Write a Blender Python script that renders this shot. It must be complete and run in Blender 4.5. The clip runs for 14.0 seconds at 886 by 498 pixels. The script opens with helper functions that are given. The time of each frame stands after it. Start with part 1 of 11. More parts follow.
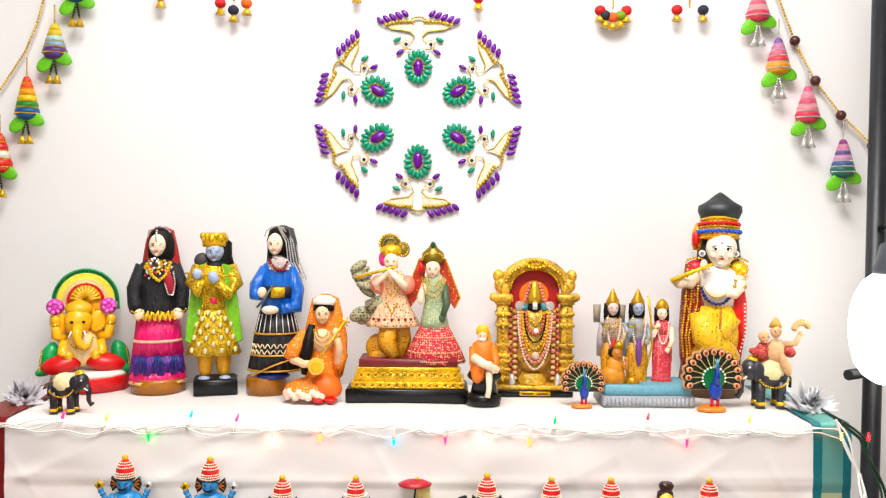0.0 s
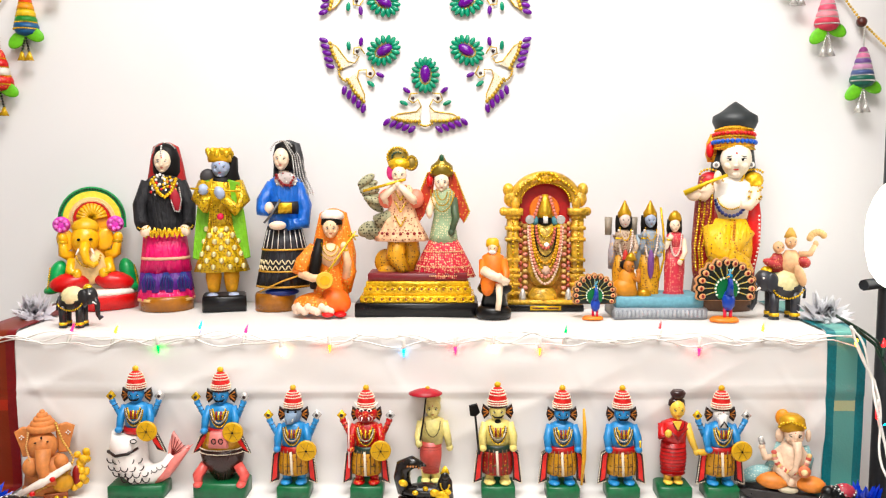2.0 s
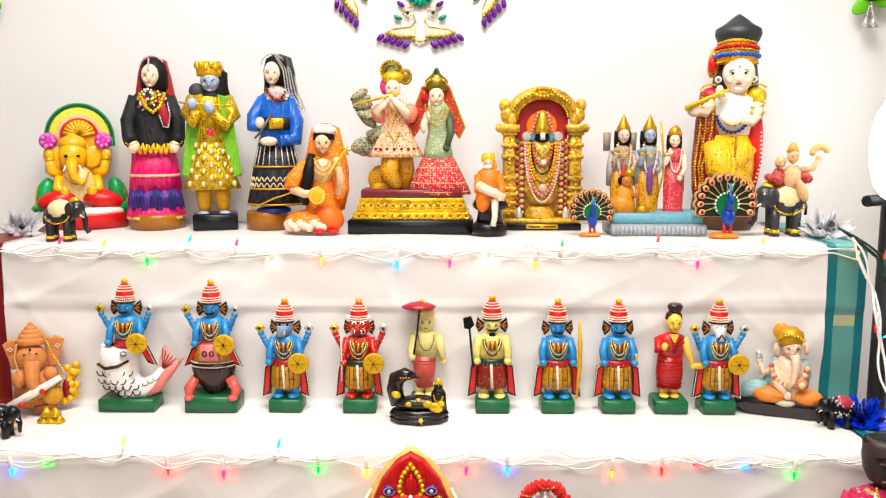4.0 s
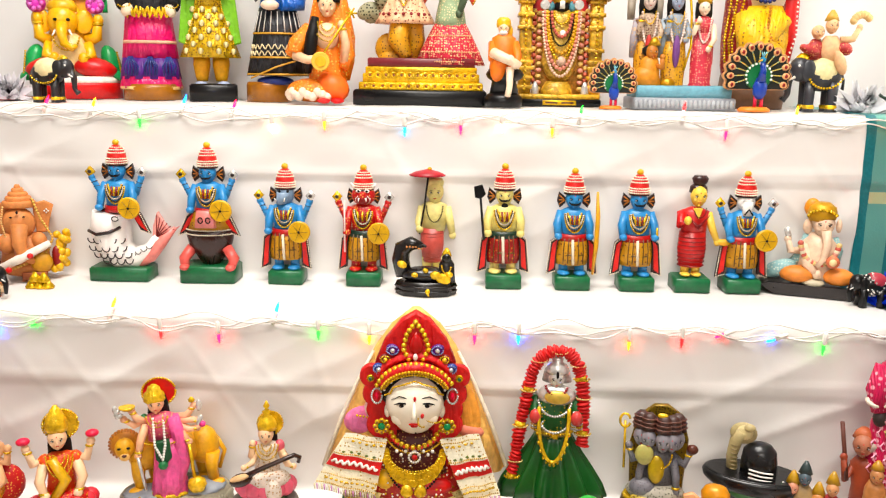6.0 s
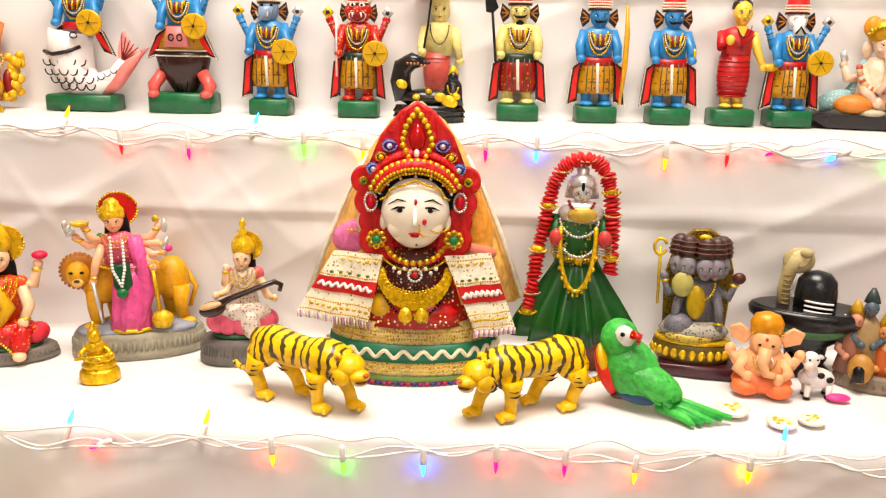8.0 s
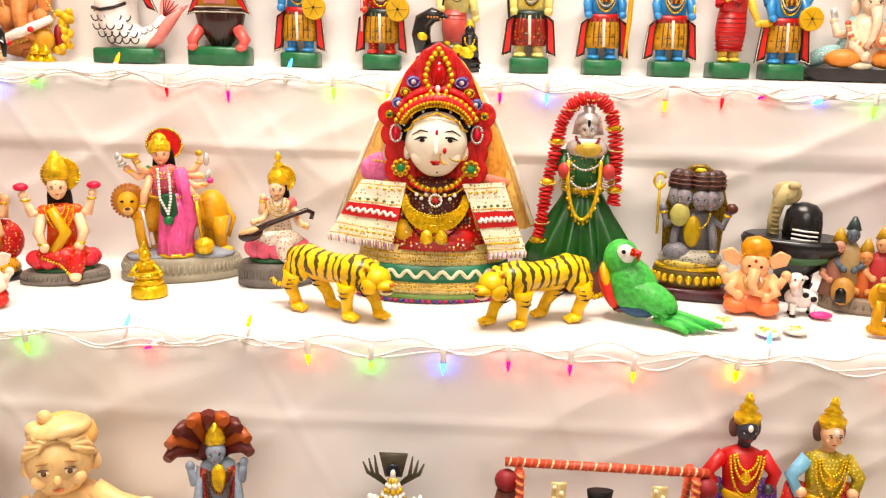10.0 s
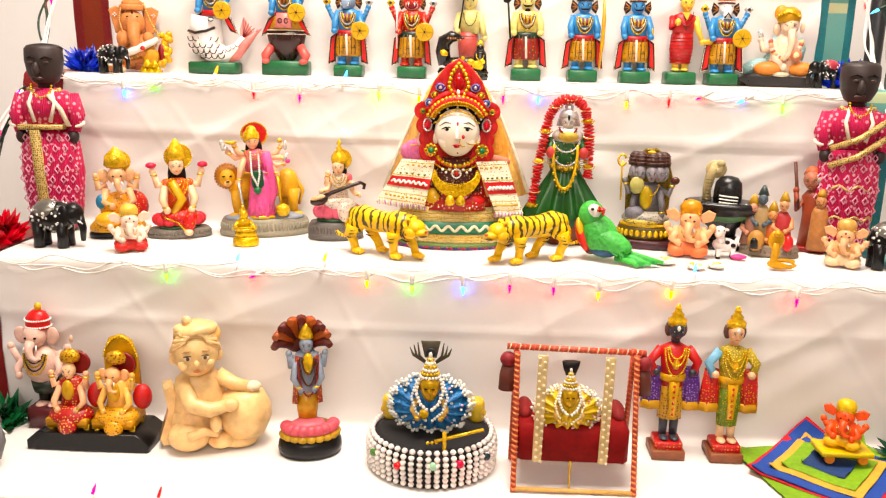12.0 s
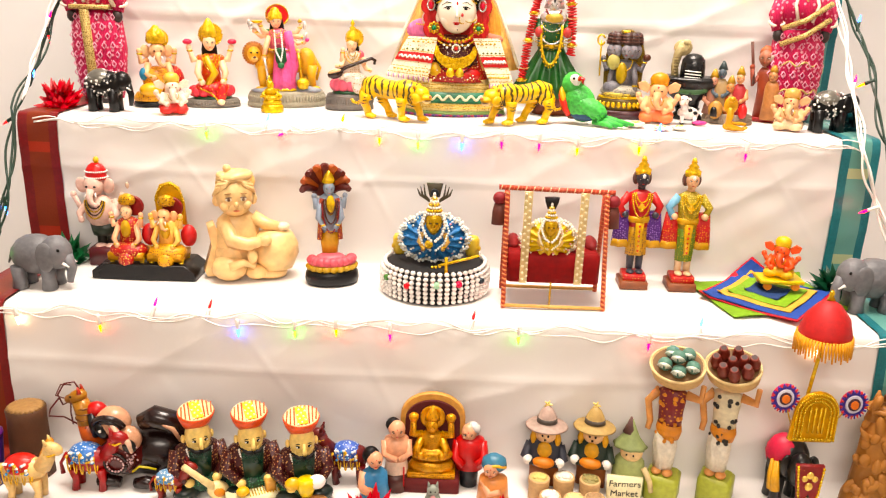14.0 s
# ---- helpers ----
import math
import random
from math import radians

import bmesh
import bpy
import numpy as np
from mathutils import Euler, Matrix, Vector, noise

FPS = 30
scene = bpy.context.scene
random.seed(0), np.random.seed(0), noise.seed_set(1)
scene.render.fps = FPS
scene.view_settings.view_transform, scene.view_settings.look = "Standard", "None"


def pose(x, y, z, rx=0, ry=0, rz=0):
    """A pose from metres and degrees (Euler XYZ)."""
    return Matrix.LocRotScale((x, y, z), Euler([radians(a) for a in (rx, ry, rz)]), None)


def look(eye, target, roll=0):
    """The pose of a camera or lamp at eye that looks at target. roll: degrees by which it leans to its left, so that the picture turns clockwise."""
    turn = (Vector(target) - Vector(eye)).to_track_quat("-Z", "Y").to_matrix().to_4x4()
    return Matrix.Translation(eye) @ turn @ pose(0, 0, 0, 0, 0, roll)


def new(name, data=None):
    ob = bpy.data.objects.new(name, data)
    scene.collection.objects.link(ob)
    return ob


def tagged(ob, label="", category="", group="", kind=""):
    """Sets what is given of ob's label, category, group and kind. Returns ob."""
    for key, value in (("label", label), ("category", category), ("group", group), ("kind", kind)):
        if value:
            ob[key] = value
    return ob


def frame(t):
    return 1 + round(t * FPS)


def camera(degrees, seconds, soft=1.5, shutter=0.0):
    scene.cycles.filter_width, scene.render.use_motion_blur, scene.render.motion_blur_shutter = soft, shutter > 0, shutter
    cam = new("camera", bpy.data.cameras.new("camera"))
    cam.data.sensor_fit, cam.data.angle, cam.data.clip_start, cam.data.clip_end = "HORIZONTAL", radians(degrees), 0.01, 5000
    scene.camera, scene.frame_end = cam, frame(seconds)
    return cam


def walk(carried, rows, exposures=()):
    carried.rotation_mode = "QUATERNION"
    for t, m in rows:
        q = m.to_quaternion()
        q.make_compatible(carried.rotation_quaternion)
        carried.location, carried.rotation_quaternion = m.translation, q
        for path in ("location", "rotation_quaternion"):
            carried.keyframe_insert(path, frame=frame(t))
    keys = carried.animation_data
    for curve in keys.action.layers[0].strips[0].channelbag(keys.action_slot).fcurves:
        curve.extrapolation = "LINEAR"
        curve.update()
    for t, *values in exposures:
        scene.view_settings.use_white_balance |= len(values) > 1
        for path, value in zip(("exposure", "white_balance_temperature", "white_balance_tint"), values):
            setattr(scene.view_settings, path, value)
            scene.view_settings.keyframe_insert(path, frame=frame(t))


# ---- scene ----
cam = camera(56.5, 14.0, soft=1.2)
METRES, EYE, TILT, LEAN, TURN = 1.05, 1.5, -2.0, -0.4, 0.0
ROWS = [
    (0.0, 0.0, 0.0, 0.0, 0.0, 0.0, -0.0),
    (0.5, -0.001, -0.0014, -0.0109, 0.07, -0.9, 0.08),
    (1.0, 0.0003, 0.0024, -0.0249, 0.25, -1.75, 0.2),
    (1.5, 0.0006, 0.0084, -0.0369, 0.46, -2.7, 0.32),
    (2.0, 0.0005, 0.0146, -0.0508, 0.65, -3.48, 0.48),
    (4.5, 0.008, 0.0356, -0.1291, 0.72, -7.08, 0.34),
    (5.0, 0.0078, 0.0431, -0.1513, 0.91, -7.94, 0.19),
    (5.5, 0.0066, 0.0556, -0.1763, 1.12, -9.0, -0.1),
    (6.0, 0.0058, 0.0749, -0.2062, 1.41, -10.11, -0.46),
    (6.5, 0.0015, 0.094, -0.2384, 1.57, -10.95, -0.83),
    (7.0, -0.0017, 0.1108, -0.2778, 1.62, -11.38, -0.8),
    (7.5, -0.0002, 0.1354, -0.3308, 1.5, -11.65, -0.68),
    (8.0, 0.0016, 0.1598, -0.3757, 1.57, -11.65, -0.86),
    (8.5, 0.0023, 0.1691, -0.4037, 1.92, -11.83, -1.16),
    (9.0, -0.0005, 0.1615, -0.4212, 2.12, -12.08, -1.29),
    (11.5, -0.0041, -0.1153, -0.4207, 2.56, -11.23, -0.7),
    (12.0, -0.0095, -0.1827, -0.4216, 2.54, -11.34, -0.9),
    (12.5, -0.0211, -0.2449, -0.432, 1.72, -12.23, -1.06),
    (13.0, -0.0267, -0.2942, -0.4415, 1.15, -13.51, -1.19),
    (13.5, -0.0206, -0.3282, -0.4616, 1.44, -14.56, -1.14),
    (14.0, -0.0124, -0.3568, -0.4844, 2.06, -15.7, -1.2),
]
EXPOSURES = [(0.0, -0.10, 6250, 11), (4.5, -0.03, 6400, 10), (6.0, 0.04, 6550, 10), (9.0, 0.20, 7100, 16), (11.5, 0.44, 7150, 15), (12.5, 0.40, 7200, 17), (14.0, 0.67, 7200, 15)]
walk(cam, [(t, pose(0, 0, EYE, TILT, LEAN, TURN) @ pose(METRES * x, METRES * y, METRES * z, 90 + pitch, roll, yaw)) for t, x, y, z, yaw, pitch, roll in ROWS], EXPOSURES)

# ---- light: a broad ceiling fixture above the display, a floor lamp beside it, the strings of small bulbs, an added frontal fill ----
world = bpy.data.worlds.new("room_air")
scene.world = world
world.use_nodes = True
world.node_tree.nodes["Background"].inputs["Color"].default_value = (1.0, 0.97, 0.94, 1)
world.node_tree.nodes["Background"].inputs["Strength"].default_value = 0.12


def area_lamp(name, m, power, sx, sy, colour):
    data = bpy.data.lights.new(name, "AREA")
    data.shape, data.size, data.size_y, data.energy, data.color = "RECTANGLE", sx, sy, power, colour
    ob = new(name, data)
    ob.matrix_world = m
    return ob


area_lamp("ceiling_light_glow", pose(0.0, 0.42, 2.42), 39, 0.8, 0.8, (1.0, 0.955, 0.895))
# fill added behind the camera to brighten the lower steps; no fixture there
area_lamp("front_fill_glow", look((0.0, -1.9, 2.3), (0, 0.7, 0.8)), 22, 1.2, 0.6, (1.0, 0.95, 0.885))


# ---- materials ----
def lin(hexcode, k=0.85):
    v = [int(hexcode[i:i + 2], 16) / 255 for i in (0, 2, 4)]
    v = [c / 12.92 if c <= 0.04045 else ((c + 0.055) / 1.055) ** 2.4 for c in v]
    grey = 0.3 * v[0] + 0.6 * v[1] + 0.1 * v[2]
    deep = min(1.0, 0.62 + 0.9 * max(v))
    return [k * deep * min(max(grey + 1.2 * (c - grey), 0.002), 0.95) for c in v] + [1]


PAINTS = {}

# printed, embroidered or painted motifs: base colour -> motif colour, motifs to a metre, size
MOTIFS = {
    "eec2a0": ("96503a", 230, 0.22), "cf9a2c": ("6a4414", 220, 0.20),
    "a8a688": ("55553c", 240, 0.30), "c83a4a": ("f0caa0", 300, 0.32), "9db08e": ("eee2b8", 300, 0.28), "b2402c": ("e8b060", 260, 0.28), "d8b44a": ("8a6412", 280, 0.28),
    "f08a1e": ("f8d880", 220, 0.22), "c59a34": ("6e4c10", 330, 0.30), "b99648": ("5a4010", 340, 0.34), "a9a2a8": ("d8b080", 300, 0.28), "c8923a": ("6a4018", 300, 0.28),
    "b9a48e": ("7a4a34", 320, 0.30), "cf9c2c": ("7a4a14", 300, 0.28), "8f9aa6": ("c8a860", 320, 0.28), "c2414e": ("f0a890", 320, 0.28), "8a1626": ("d8a040", 200, 0.20),
    "8c1222": ("d8a040", 200, 0.22), "f4c41a": ("a06a08", 150, 0.14), "e0a63a": ("a82c1c", 220, 0.26), "c8941c": ("7a3a14", 210, 0.20), "9c2226": ("d8a040", 230, 0.20),
    "8fb3b4": ("d8e4d8", 300, 0.25), "c8242a": ("eab040", 280, 0.22), "d2407e": ("f4b8a0", 330, 0.22), "cf5c74": ("f0c890", 330, 0.26), "e9dccf": ("b88a50", 330, 0.25),
    "d9c68e": ("a88a48", 300, 0.26), "b0161e": ("f0cc80", 220, 0.18), "5c0e14": ("d8b070", 320, 0.22), "f6f0dc": ("b8963c", 260, 0.20), "e2a640": ("c8443a", 170, 0.20),
    "0d5c28": ("d8b850", 300, 0.22), "a8a294": ("6a6454", 340, 0.28), "c8ae5a": ("7a5c1c", 380, 0.32), "7d7a80": ("4a464c", 420, 0.22), "c42458": ("f0b0bc", 150, 0.27),
    "d8bf86": ("8a6a2a", 420, 0.34), "a8202a": ("eec070", 320, 0.26), "d8a020": ("8a5408", 320, 0.26), "dd9a30": ("a8501c", 320, 0.26), "b8202a": ("f0c070", 300, 0.2),
    "5c2a8c": ("a880d0", 330, 0.28), "c99a2c": ("7a4c10", 320, 0.28), "6f8a2c": ("c8b850", 320, 0.28), "a8942c": ("e8d070", 320, 0.28), "c8281e": ("f0a050", 320, 0.25),
    "4a1418": ("c89868", 300, 0.24), "1c4a34": ("5aa070", 300, 0.28), "7c2226": ("d08a3a", 200, 0.22), "c8622a": ("f0cc50", 240, 0.30),
    "9c3a24": ("e0a050", 340, 0.28), "dd5a28": ("f0c060", 300, 0.22), "8c0a20": ("e8c060", 260, 0.16), "3f74b8": ("e8f0f0", 260, 0.28), "6a94b8": ("f0f0e8", 300, 0.28),
    "3f5fae": ("d8e4f0", 260, 0.28), "8f7430": ("4a3810", 360, 0.30), "dca008": ("8a5c04", 420, 0.22), "a83a3c": ("e0a878", 330, 0.25), "cf5c5c": ("f0c890", 300, 0.2),
    "c87a64": ("6a3020", 420, 0.3), "ece2cc": ("c8a850", 300, 0.16),
}


# draped cloth, which falls in soft upright folds
DRAPED = {"e01270", "5a1a86", "14141a", "2c62b8", "7cb43c", "15151f", "a8121f", "3a3a3e", "0d5c28", "c8242a", "e8689c", "e9dccf", "eec2a0", "c83a4a", "f08a1e", "d8b44a",
          "b2402c", "8a1626", "8c1222", "f4c41a", "c8141f", "f0c27c", "eea860", "f088b4", "5c2a8c", "c99a2c", "6f8a2c", "a8942c", "c8281e", "4a1418", "1c4a34", "2f74ac", "c42458", "e6ddcc"}


def paint(hexcode, rough=0.35, metal=0.0, var=0.16, bump=0.12, scale=180, spec=0.5, glow=0.0, weave=0.0):
    """A painted, cast or woven surface: two scales of tone variation, worn gloss, a fine relief."""
    key = (hexcode, rough, metal, var, bump, scale, glow, weave)
    if key in PAINTS:
        return PAINTS[key]
    mat = bpy.data.materials.new("paint_" + hexcode)
    mat.use_nodes = True
    nt = mat.node_tree
    p = nt.nodes["Principled BSDF"]
    co = nt.nodes.new("ShaderNodeTexCoord")
    fine, broad = nt.nodes.new("ShaderNodeTexNoise"), nt.nodes.new("ShaderNodeTexNoise")
    fine.inputs["Scale"].default_value, fine.inputs["Detail"].default_value = scale, 4
    broad.inputs["Scale"].default_value, broad.inputs["Detail"].default_value = scale / 9, 3
    both = nt.nodes.new("ShaderNodeMath")
    both.operation = "ADD"
    ramp = nt.nodes.new("ShaderNodeMapRange")
    ramp.inputs["From Min"].default_value, ramp.inputs["From Max"].default_value = 0.7, 1.3
    ramp.inputs["To Min"].default_value, ramp.inputs["To Max"].default_value = 1 - var * 1.6, 1 + var * 0.6
    tint = nt.nodes.new("ShaderNodeVectorMath")
    tint.operation = "SCALE"
    tint.inputs[0].default_value = lin(hexcode, 0.98)[:3]
    relief = nt.nodes.new("ShaderNodeBump")
    relief.inputs["Strength"].default_value, relief.inputs["Distance"].default_value = bump, 0.002
    gloss = nt.nodes.new("ShaderNodeMapRange")
    gloss.inputs["To Min"].default_value, gloss.inputs["To Max"].default_value = max(rough - 0.12, 0.04), min(rough + 0.14, 1)
    for a, b in ((co.outputs["Object"], fine.inputs["Vector"]), (co.outputs["Object"], broad.inputs["Vector"]),
                 (fine.outputs["Fac"], both.inputs[0]), (broad.outputs["Fac"], both.inputs[1]),
                 (both.outputs[0], ramp.inputs["Value"]), (ramp.outputs[0], tint.inputs["Scale"]),
                 (tint.outputs[0], p.inputs["Base Color"]), (fine.outputs["Fac"], relief.inputs["Height"]),
                 (relief.outputs[0], p.inputs["Normal"]), (broad.outputs["Fac"], gloss.inputs["Value"]),
                 (gloss.outputs[0], p.inputs["Roughness"])):
        nt.links.new(a, b)
    if hexcode in MOTIFS:
        ink, per_metre, size = MOTIFS[hexcode]
        cells = nt.nodes.new("ShaderNodeTexVoronoi")
        cells.inputs["Scale"].default_value, cells.inputs["Randomness"].default_value = per_metre, 0.55
        inside = nt.nodes.new("ShaderNodeMapRange")
        inside.inputs["From Min"].default_value, inside.inputs["From Max"].default_value = size, size + 0.08
        inside.inputs["To Min"].default_value, inside.inputs["To Max"].default_value = 1, 0
        dye = nt.nodes.new("ShaderNodeMix")
        dye.data_type = "RGBA"
        dye.inputs["B"].default_value = lin(ink)
        rise = nt.nodes.new("ShaderNodeMath")
        rise.operation = "MULTIPLY_ADD"
        rise.inputs[1].default_value = 1.2
        for a, b in ((co.outputs["Object"], cells.inputs["Vector"]), (cells.outputs["Distance"], inside.inputs["Value"]), (inside.outputs[0], dye.inputs["Factor"]),
                     (tint.outputs[0], dye.inputs["A"]), (dye.outputs["Result"], p.inputs["Base Color"]), (inside.outputs[0], rise.inputs[0]),
                     (fine.outputs["Fac"], rise.inputs[2]), (rise.outputs[0], relief.inputs["Height"])):
            nt.links.new(a, b)
        relief.inputs["Strength"].default_value = max(bump, 0.35)
    if hexcode in DRAPED:
        squash, folds, sum_up = nt.nodes.new("ShaderNodeMapping"), nt.nodes.new("ShaderNodeTexNoise"), nt.nodes.new("ShaderNodeMath")
        squash.inputs["Scale"].default_value = (1, 1, 0.3)
        folds.inputs["Scale"].default_value, folds.inputs["Detail"].default_value, folds.inputs["Distortion"].default_value = 170, 1.5, 0.6
        sum_up.operation = "MULTIPLY_ADD"
        sum_up.inputs[1].default_value = 3.0
        was = relief.inputs["Height"].links[0].from_socket
        for a, b in ((co.outputs["Object"], squash.inputs["Vector"]), (squash.outputs[0], folds.inputs["Vector"]), (folds.outputs["Fac"], sum_up.inputs[0]),
                     (was, sum_up.inputs[2]), (sum_up.outputs[0], relief.inputs["Height"])):
            nt.links.new(a, b)
        relief.inputs["Strength"].default_value = 0.55
    if weave:
        wave = nt.nodes.new("ShaderNodeTexWave")
        wave.inputs["Scale"].default_value, wave.inputs["Distortion"].default_value = weave, 1.5
        nt.links.new(co.outputs["Object"], wave.inputs["Vector"])
        nt.links.new(wave.outputs["Fac"], relief.inputs["Height"])
    p.inputs["Metallic"].default_value = metal
    p.inputs["Specular IOR Level"].default_value = spec
    if glow:
        p.inputs["Emission Color"].default_value = lin(hexcode, 1.0)
        p.inputs["Emission Strength"].default_value = glow
    PAINTS[key] = mat
    return mat


GOLD = paint("ecc45c", 0.2, 0.4, 0.35, 0.6, 260)
BRASS = paint("ecc250", 0.18, 0.5, 0.4, 0.6, 260)
SILVER = paint("d8d6d2", 0.22, 0.5, 0.2, 0.2)
BLACK = paint("0b0a0c", 0.3, spec=0.35)
WHITE = paint("f0ece6", 0.4, var=0.06)
IVORY = paint("f2dcc4", 0.35, var=0.08)
SKIN = paint("efc9a6", 0.4, var=0.1)
RED = paint("c8202a", 0.35)
DKRED = paint("8c1620", 0.4)
GREEN = paint("137a48", 0.35)
DKGREEN = paint("0a5a34", 0.4)
YELLOW = paint("e0b21c", 0.35)
ORANGE = paint("ef8a22", 0.4)
PINK = paint("e0508a", 0.45)
BLUE = paint("3f8ac6", 0.35)
NAVY = paint("1c2f7c", 0.4)
BROWN = paint("5a2b1c", 0.35)
GREY = paint("8d8a86", 0.55)
HAIR = paint("0f0a09", 0.55, spec=0.25)


def cloth_mat(name, base, sheen_rough):
    mat = bpy.data.materials.new(name)
    mat.use_nodes = True
    nt = mat.node_tree
    p = nt.nodes["Principled BSDF"]
    co = nt.nodes.new("ShaderNodeTexCoord")
    broad, weave = nt.nodes.new("ShaderNodeTexNoise"), nt.nodes.new("ShaderNodeTexNoise")
    broad.inputs["Scale"].default_value, weave.inputs["Scale"].default_value = 6, 900
    ramp = nt.nodes.new("ShaderNodeValToRGB")
    ramp.color_ramp.elements[0].color = [c * 0.93 for c in base] + [1]
    ramp.color_ramp.elements[1].color = list(base) + [1]
    relief = nt.nodes.new("ShaderNodeBump")
    relief.inputs["Strength"].default_value, relief.inputs["Distance"].default_value = 0.08, 0.001
    for a, b in ((co.outputs["Object"], broad.inputs["Vector"]), (co.outputs["Object"], weave.inputs["Vector"]),
                 (broad.outputs["Fac"], ramp.inputs["Fac"]), (ramp.outputs["Color"], p.inputs["Base Color"]),
                 (weave.outputs["Fac"], relief.inputs["Height"]), (relief.outputs[0], p.inputs["Normal"])):
        nt.links.new(a, b)
    p.inputs["Roughness"].default_value = sheen_rough
    return mat


CLOTH = cloth_mat("white_satin", (0.80, 0.77, 0.74), 0.42)
WALL = cloth_mat("wall_paint", (0.80, 0.79, 0.785), 0.75)
CEIL = cloth_mat("ceiling_paint", (0.82, 0.81, 0.80), 0.9)
FLOOR = paint("a58f78", 0.45, scale=40)


# ---- building blocks ----
# things on square plinths stand parallel to their step; other statues face the middle
SQUARE = {"couple_idol", "arched_shrine", "trio_idol", "throned_pair_idol", "carved_temple", "serpent_idol"}


class Board:
    """Collects shapes into one mesh. Shapes are laid out on a drawing board: p to the right, q downwards, y towards the back;
    (cp, cq) on the board is the foot of the thing; u and uz are metres to a board unit across and upwards."""

    def __init__(self, cp, cq, u, uz=None):
        self.cp, self.cq, self.u, self.uz = cp, cq, u, uz or u
        self.v, self.f, self.m, self.mats = [], [], [], []

    def slot(self, mat):
        if mat not in self.mats:
            self.mats.append(mat)
        return self.mats.index(mat)

    def at(self, p, q, y):
        return ((p - self.cp) * self.u, y * self.u, (self.cq - q) * self.uz)

    def rings(self, rows, mat, closed=True, caps=True):
        k, n, i = len(self.v), len(rows[0]), self.slot(mat)
        for row in rows:
            self.v += row
        for a in range(len(rows) - 1):
            for b in range(n if closed else n - 1):
                c = (b + 1) % n
                self.f.append((k + a * n + b, k + a * n + c, k + (a + 1) * n + c, k + (a + 1) * n + b))
                self.m.append(i)
        if caps and closed:
            self.f += [tuple(k + b for b in reversed(range(n))), tuple(k + (len(rows) - 1) * n + b for b in range(n))]
            self.m += [i, i]

    def e(self, p, q, rp, rq, mat, y=0.0, ry=None, rot=0, n=14, k=8):
        """An ellipsoid; rot turns it clockwise on the board."""
        ry = min(rp, rq) * 0.85 if ry is None else ry
        c, s = math.cos(radians(rot)), math.sin(radians(rot))
        rows = []
        for a in range(k + 1):
            h = math.pi * (0.02 + 0.96 * a / k)
            row = []
            for b in range(n):
                w = 2 * math.pi * b / n
                dp, dq = rp * math.sin(h) * math.cos(w), -rq * math.cos(h)
                row.append(self.at(p + dp * c - dq * s, q + dp * s + dq * c, y + ry * math.sin(h) * math.sin(w)))
            rows.append(row)
        self.rings(rows, mat)

    def lathe(self, p, prof, mat, y=0.0, sy=0.8, n=20, pleats=0, amp=0.0, lean=0.0):
        """Turned about an upright axis: prof is (radius, q) from top to bottom. pleats: folds that deepen downwards."""
        rows, last = [], len(prof) - 1
        for j, (r, q) in enumerate(prof):
            g = amp * j / max(last, 1)
            row = []
            for b in range(n):
                w = 2 * math.pi * b / n
                rr = r * (1 + g * math.sin(pleats * w)) if pleats else r
                row.append(self.at(p + lean * (prof[-1][1] - q) + rr * math.cos(w), q, y + rr * sy * math.sin(w)))
            rows.append(row)
        self.rings(rows, mat)

    def tube(self, pts, r, mat, n=8, closed=False):
        pts = [Vector(a) for a in pts]
        rows = []
        for i, a in enumerate(pts):
            back = pts[i - 1] if i or closed else a
            ahead = pts[(i + 1) % len(pts)] if i < len(pts) - 1 or closed else a
            d = (ahead - back).normalized()
            side = d.cross(Vector((0, 0, 1)))
            side = side.normalized() if side.length > 0.05 else Vector((1, 0, 0))
            up = side.cross(d).normalized()
            rad = r[min(i, len(r) - 1)] if isinstance(r, (list, tuple)) else r
            rows.append([self.at(*(a + rad * (math.cos(2 * math.pi * b / n) * side + math.sin(2 * math.pi * b / n) * up))) for b in range(n)])
        if closed:
            rows.append(rows[0])
        self.rings(rows, mat, caps=not closed)

    def slab(self, pts, y0, y1, mat, bevel=0.06):
        """A plate with that outline on the board, from y0 (front) to y1, its front edge eased."""
        cp, cq = sum(a[0] for a in pts) / len(pts), sum(a[1] for a in pts) / len(pts)
        g, d = 1 - bevel, min((y1 - y0) * 0.3, 3)
        inner = [(cp + (a - cp) * g, cq + (b - cq) * g) for a, b in pts]
        self.rings([[self.at(a, b, y0) for a, b in inner], [self.at(a, b, y0 + d) for a, b in pts],
                    [self.at(a, b, y1) for a, b in pts]], mat)

    def box(self, p0, p1, q0, q1, y0, y1, mat, bevel=0.05):
        c = min(p1 - p0, q1 - q0, y1 - y0) * 0.12
        plan = [(p0 + c, y0), (p1 - c, y0), (p1, y0 + c), (p1, y1 - c), (p1 - c, y1), (p0 + c, y1), (p0, y1 - c), (p0, y0 + c)]
        mp, my = (p0 + p1) / 2, (y0 + y1) / 2
        ease = [(mp + (a - mp) * (1 - 2 * c / (p1 - p0)), my + (b - my) * (1 - 2 * c / (y1 - y0))) for a, b in plan]
        self.rings([[self.at(a, q0, b) for a, b in ease], [self.at(a, q0 + c, b) for a, b in plan],
                    [self.at(a, q1, b) for a, b in plan]], mat)

    def disc(self, p, q, r, mat, y=0.0, thick=3.0, n=20, rq=None):
        rq = rq or r
        self.slab([(p + r * math.cos(2 * math.pi * b / n), q + rq * math.sin(2 * math.pi * b / n)) for b in range(n)], y, y + thick, mat, 0.1)

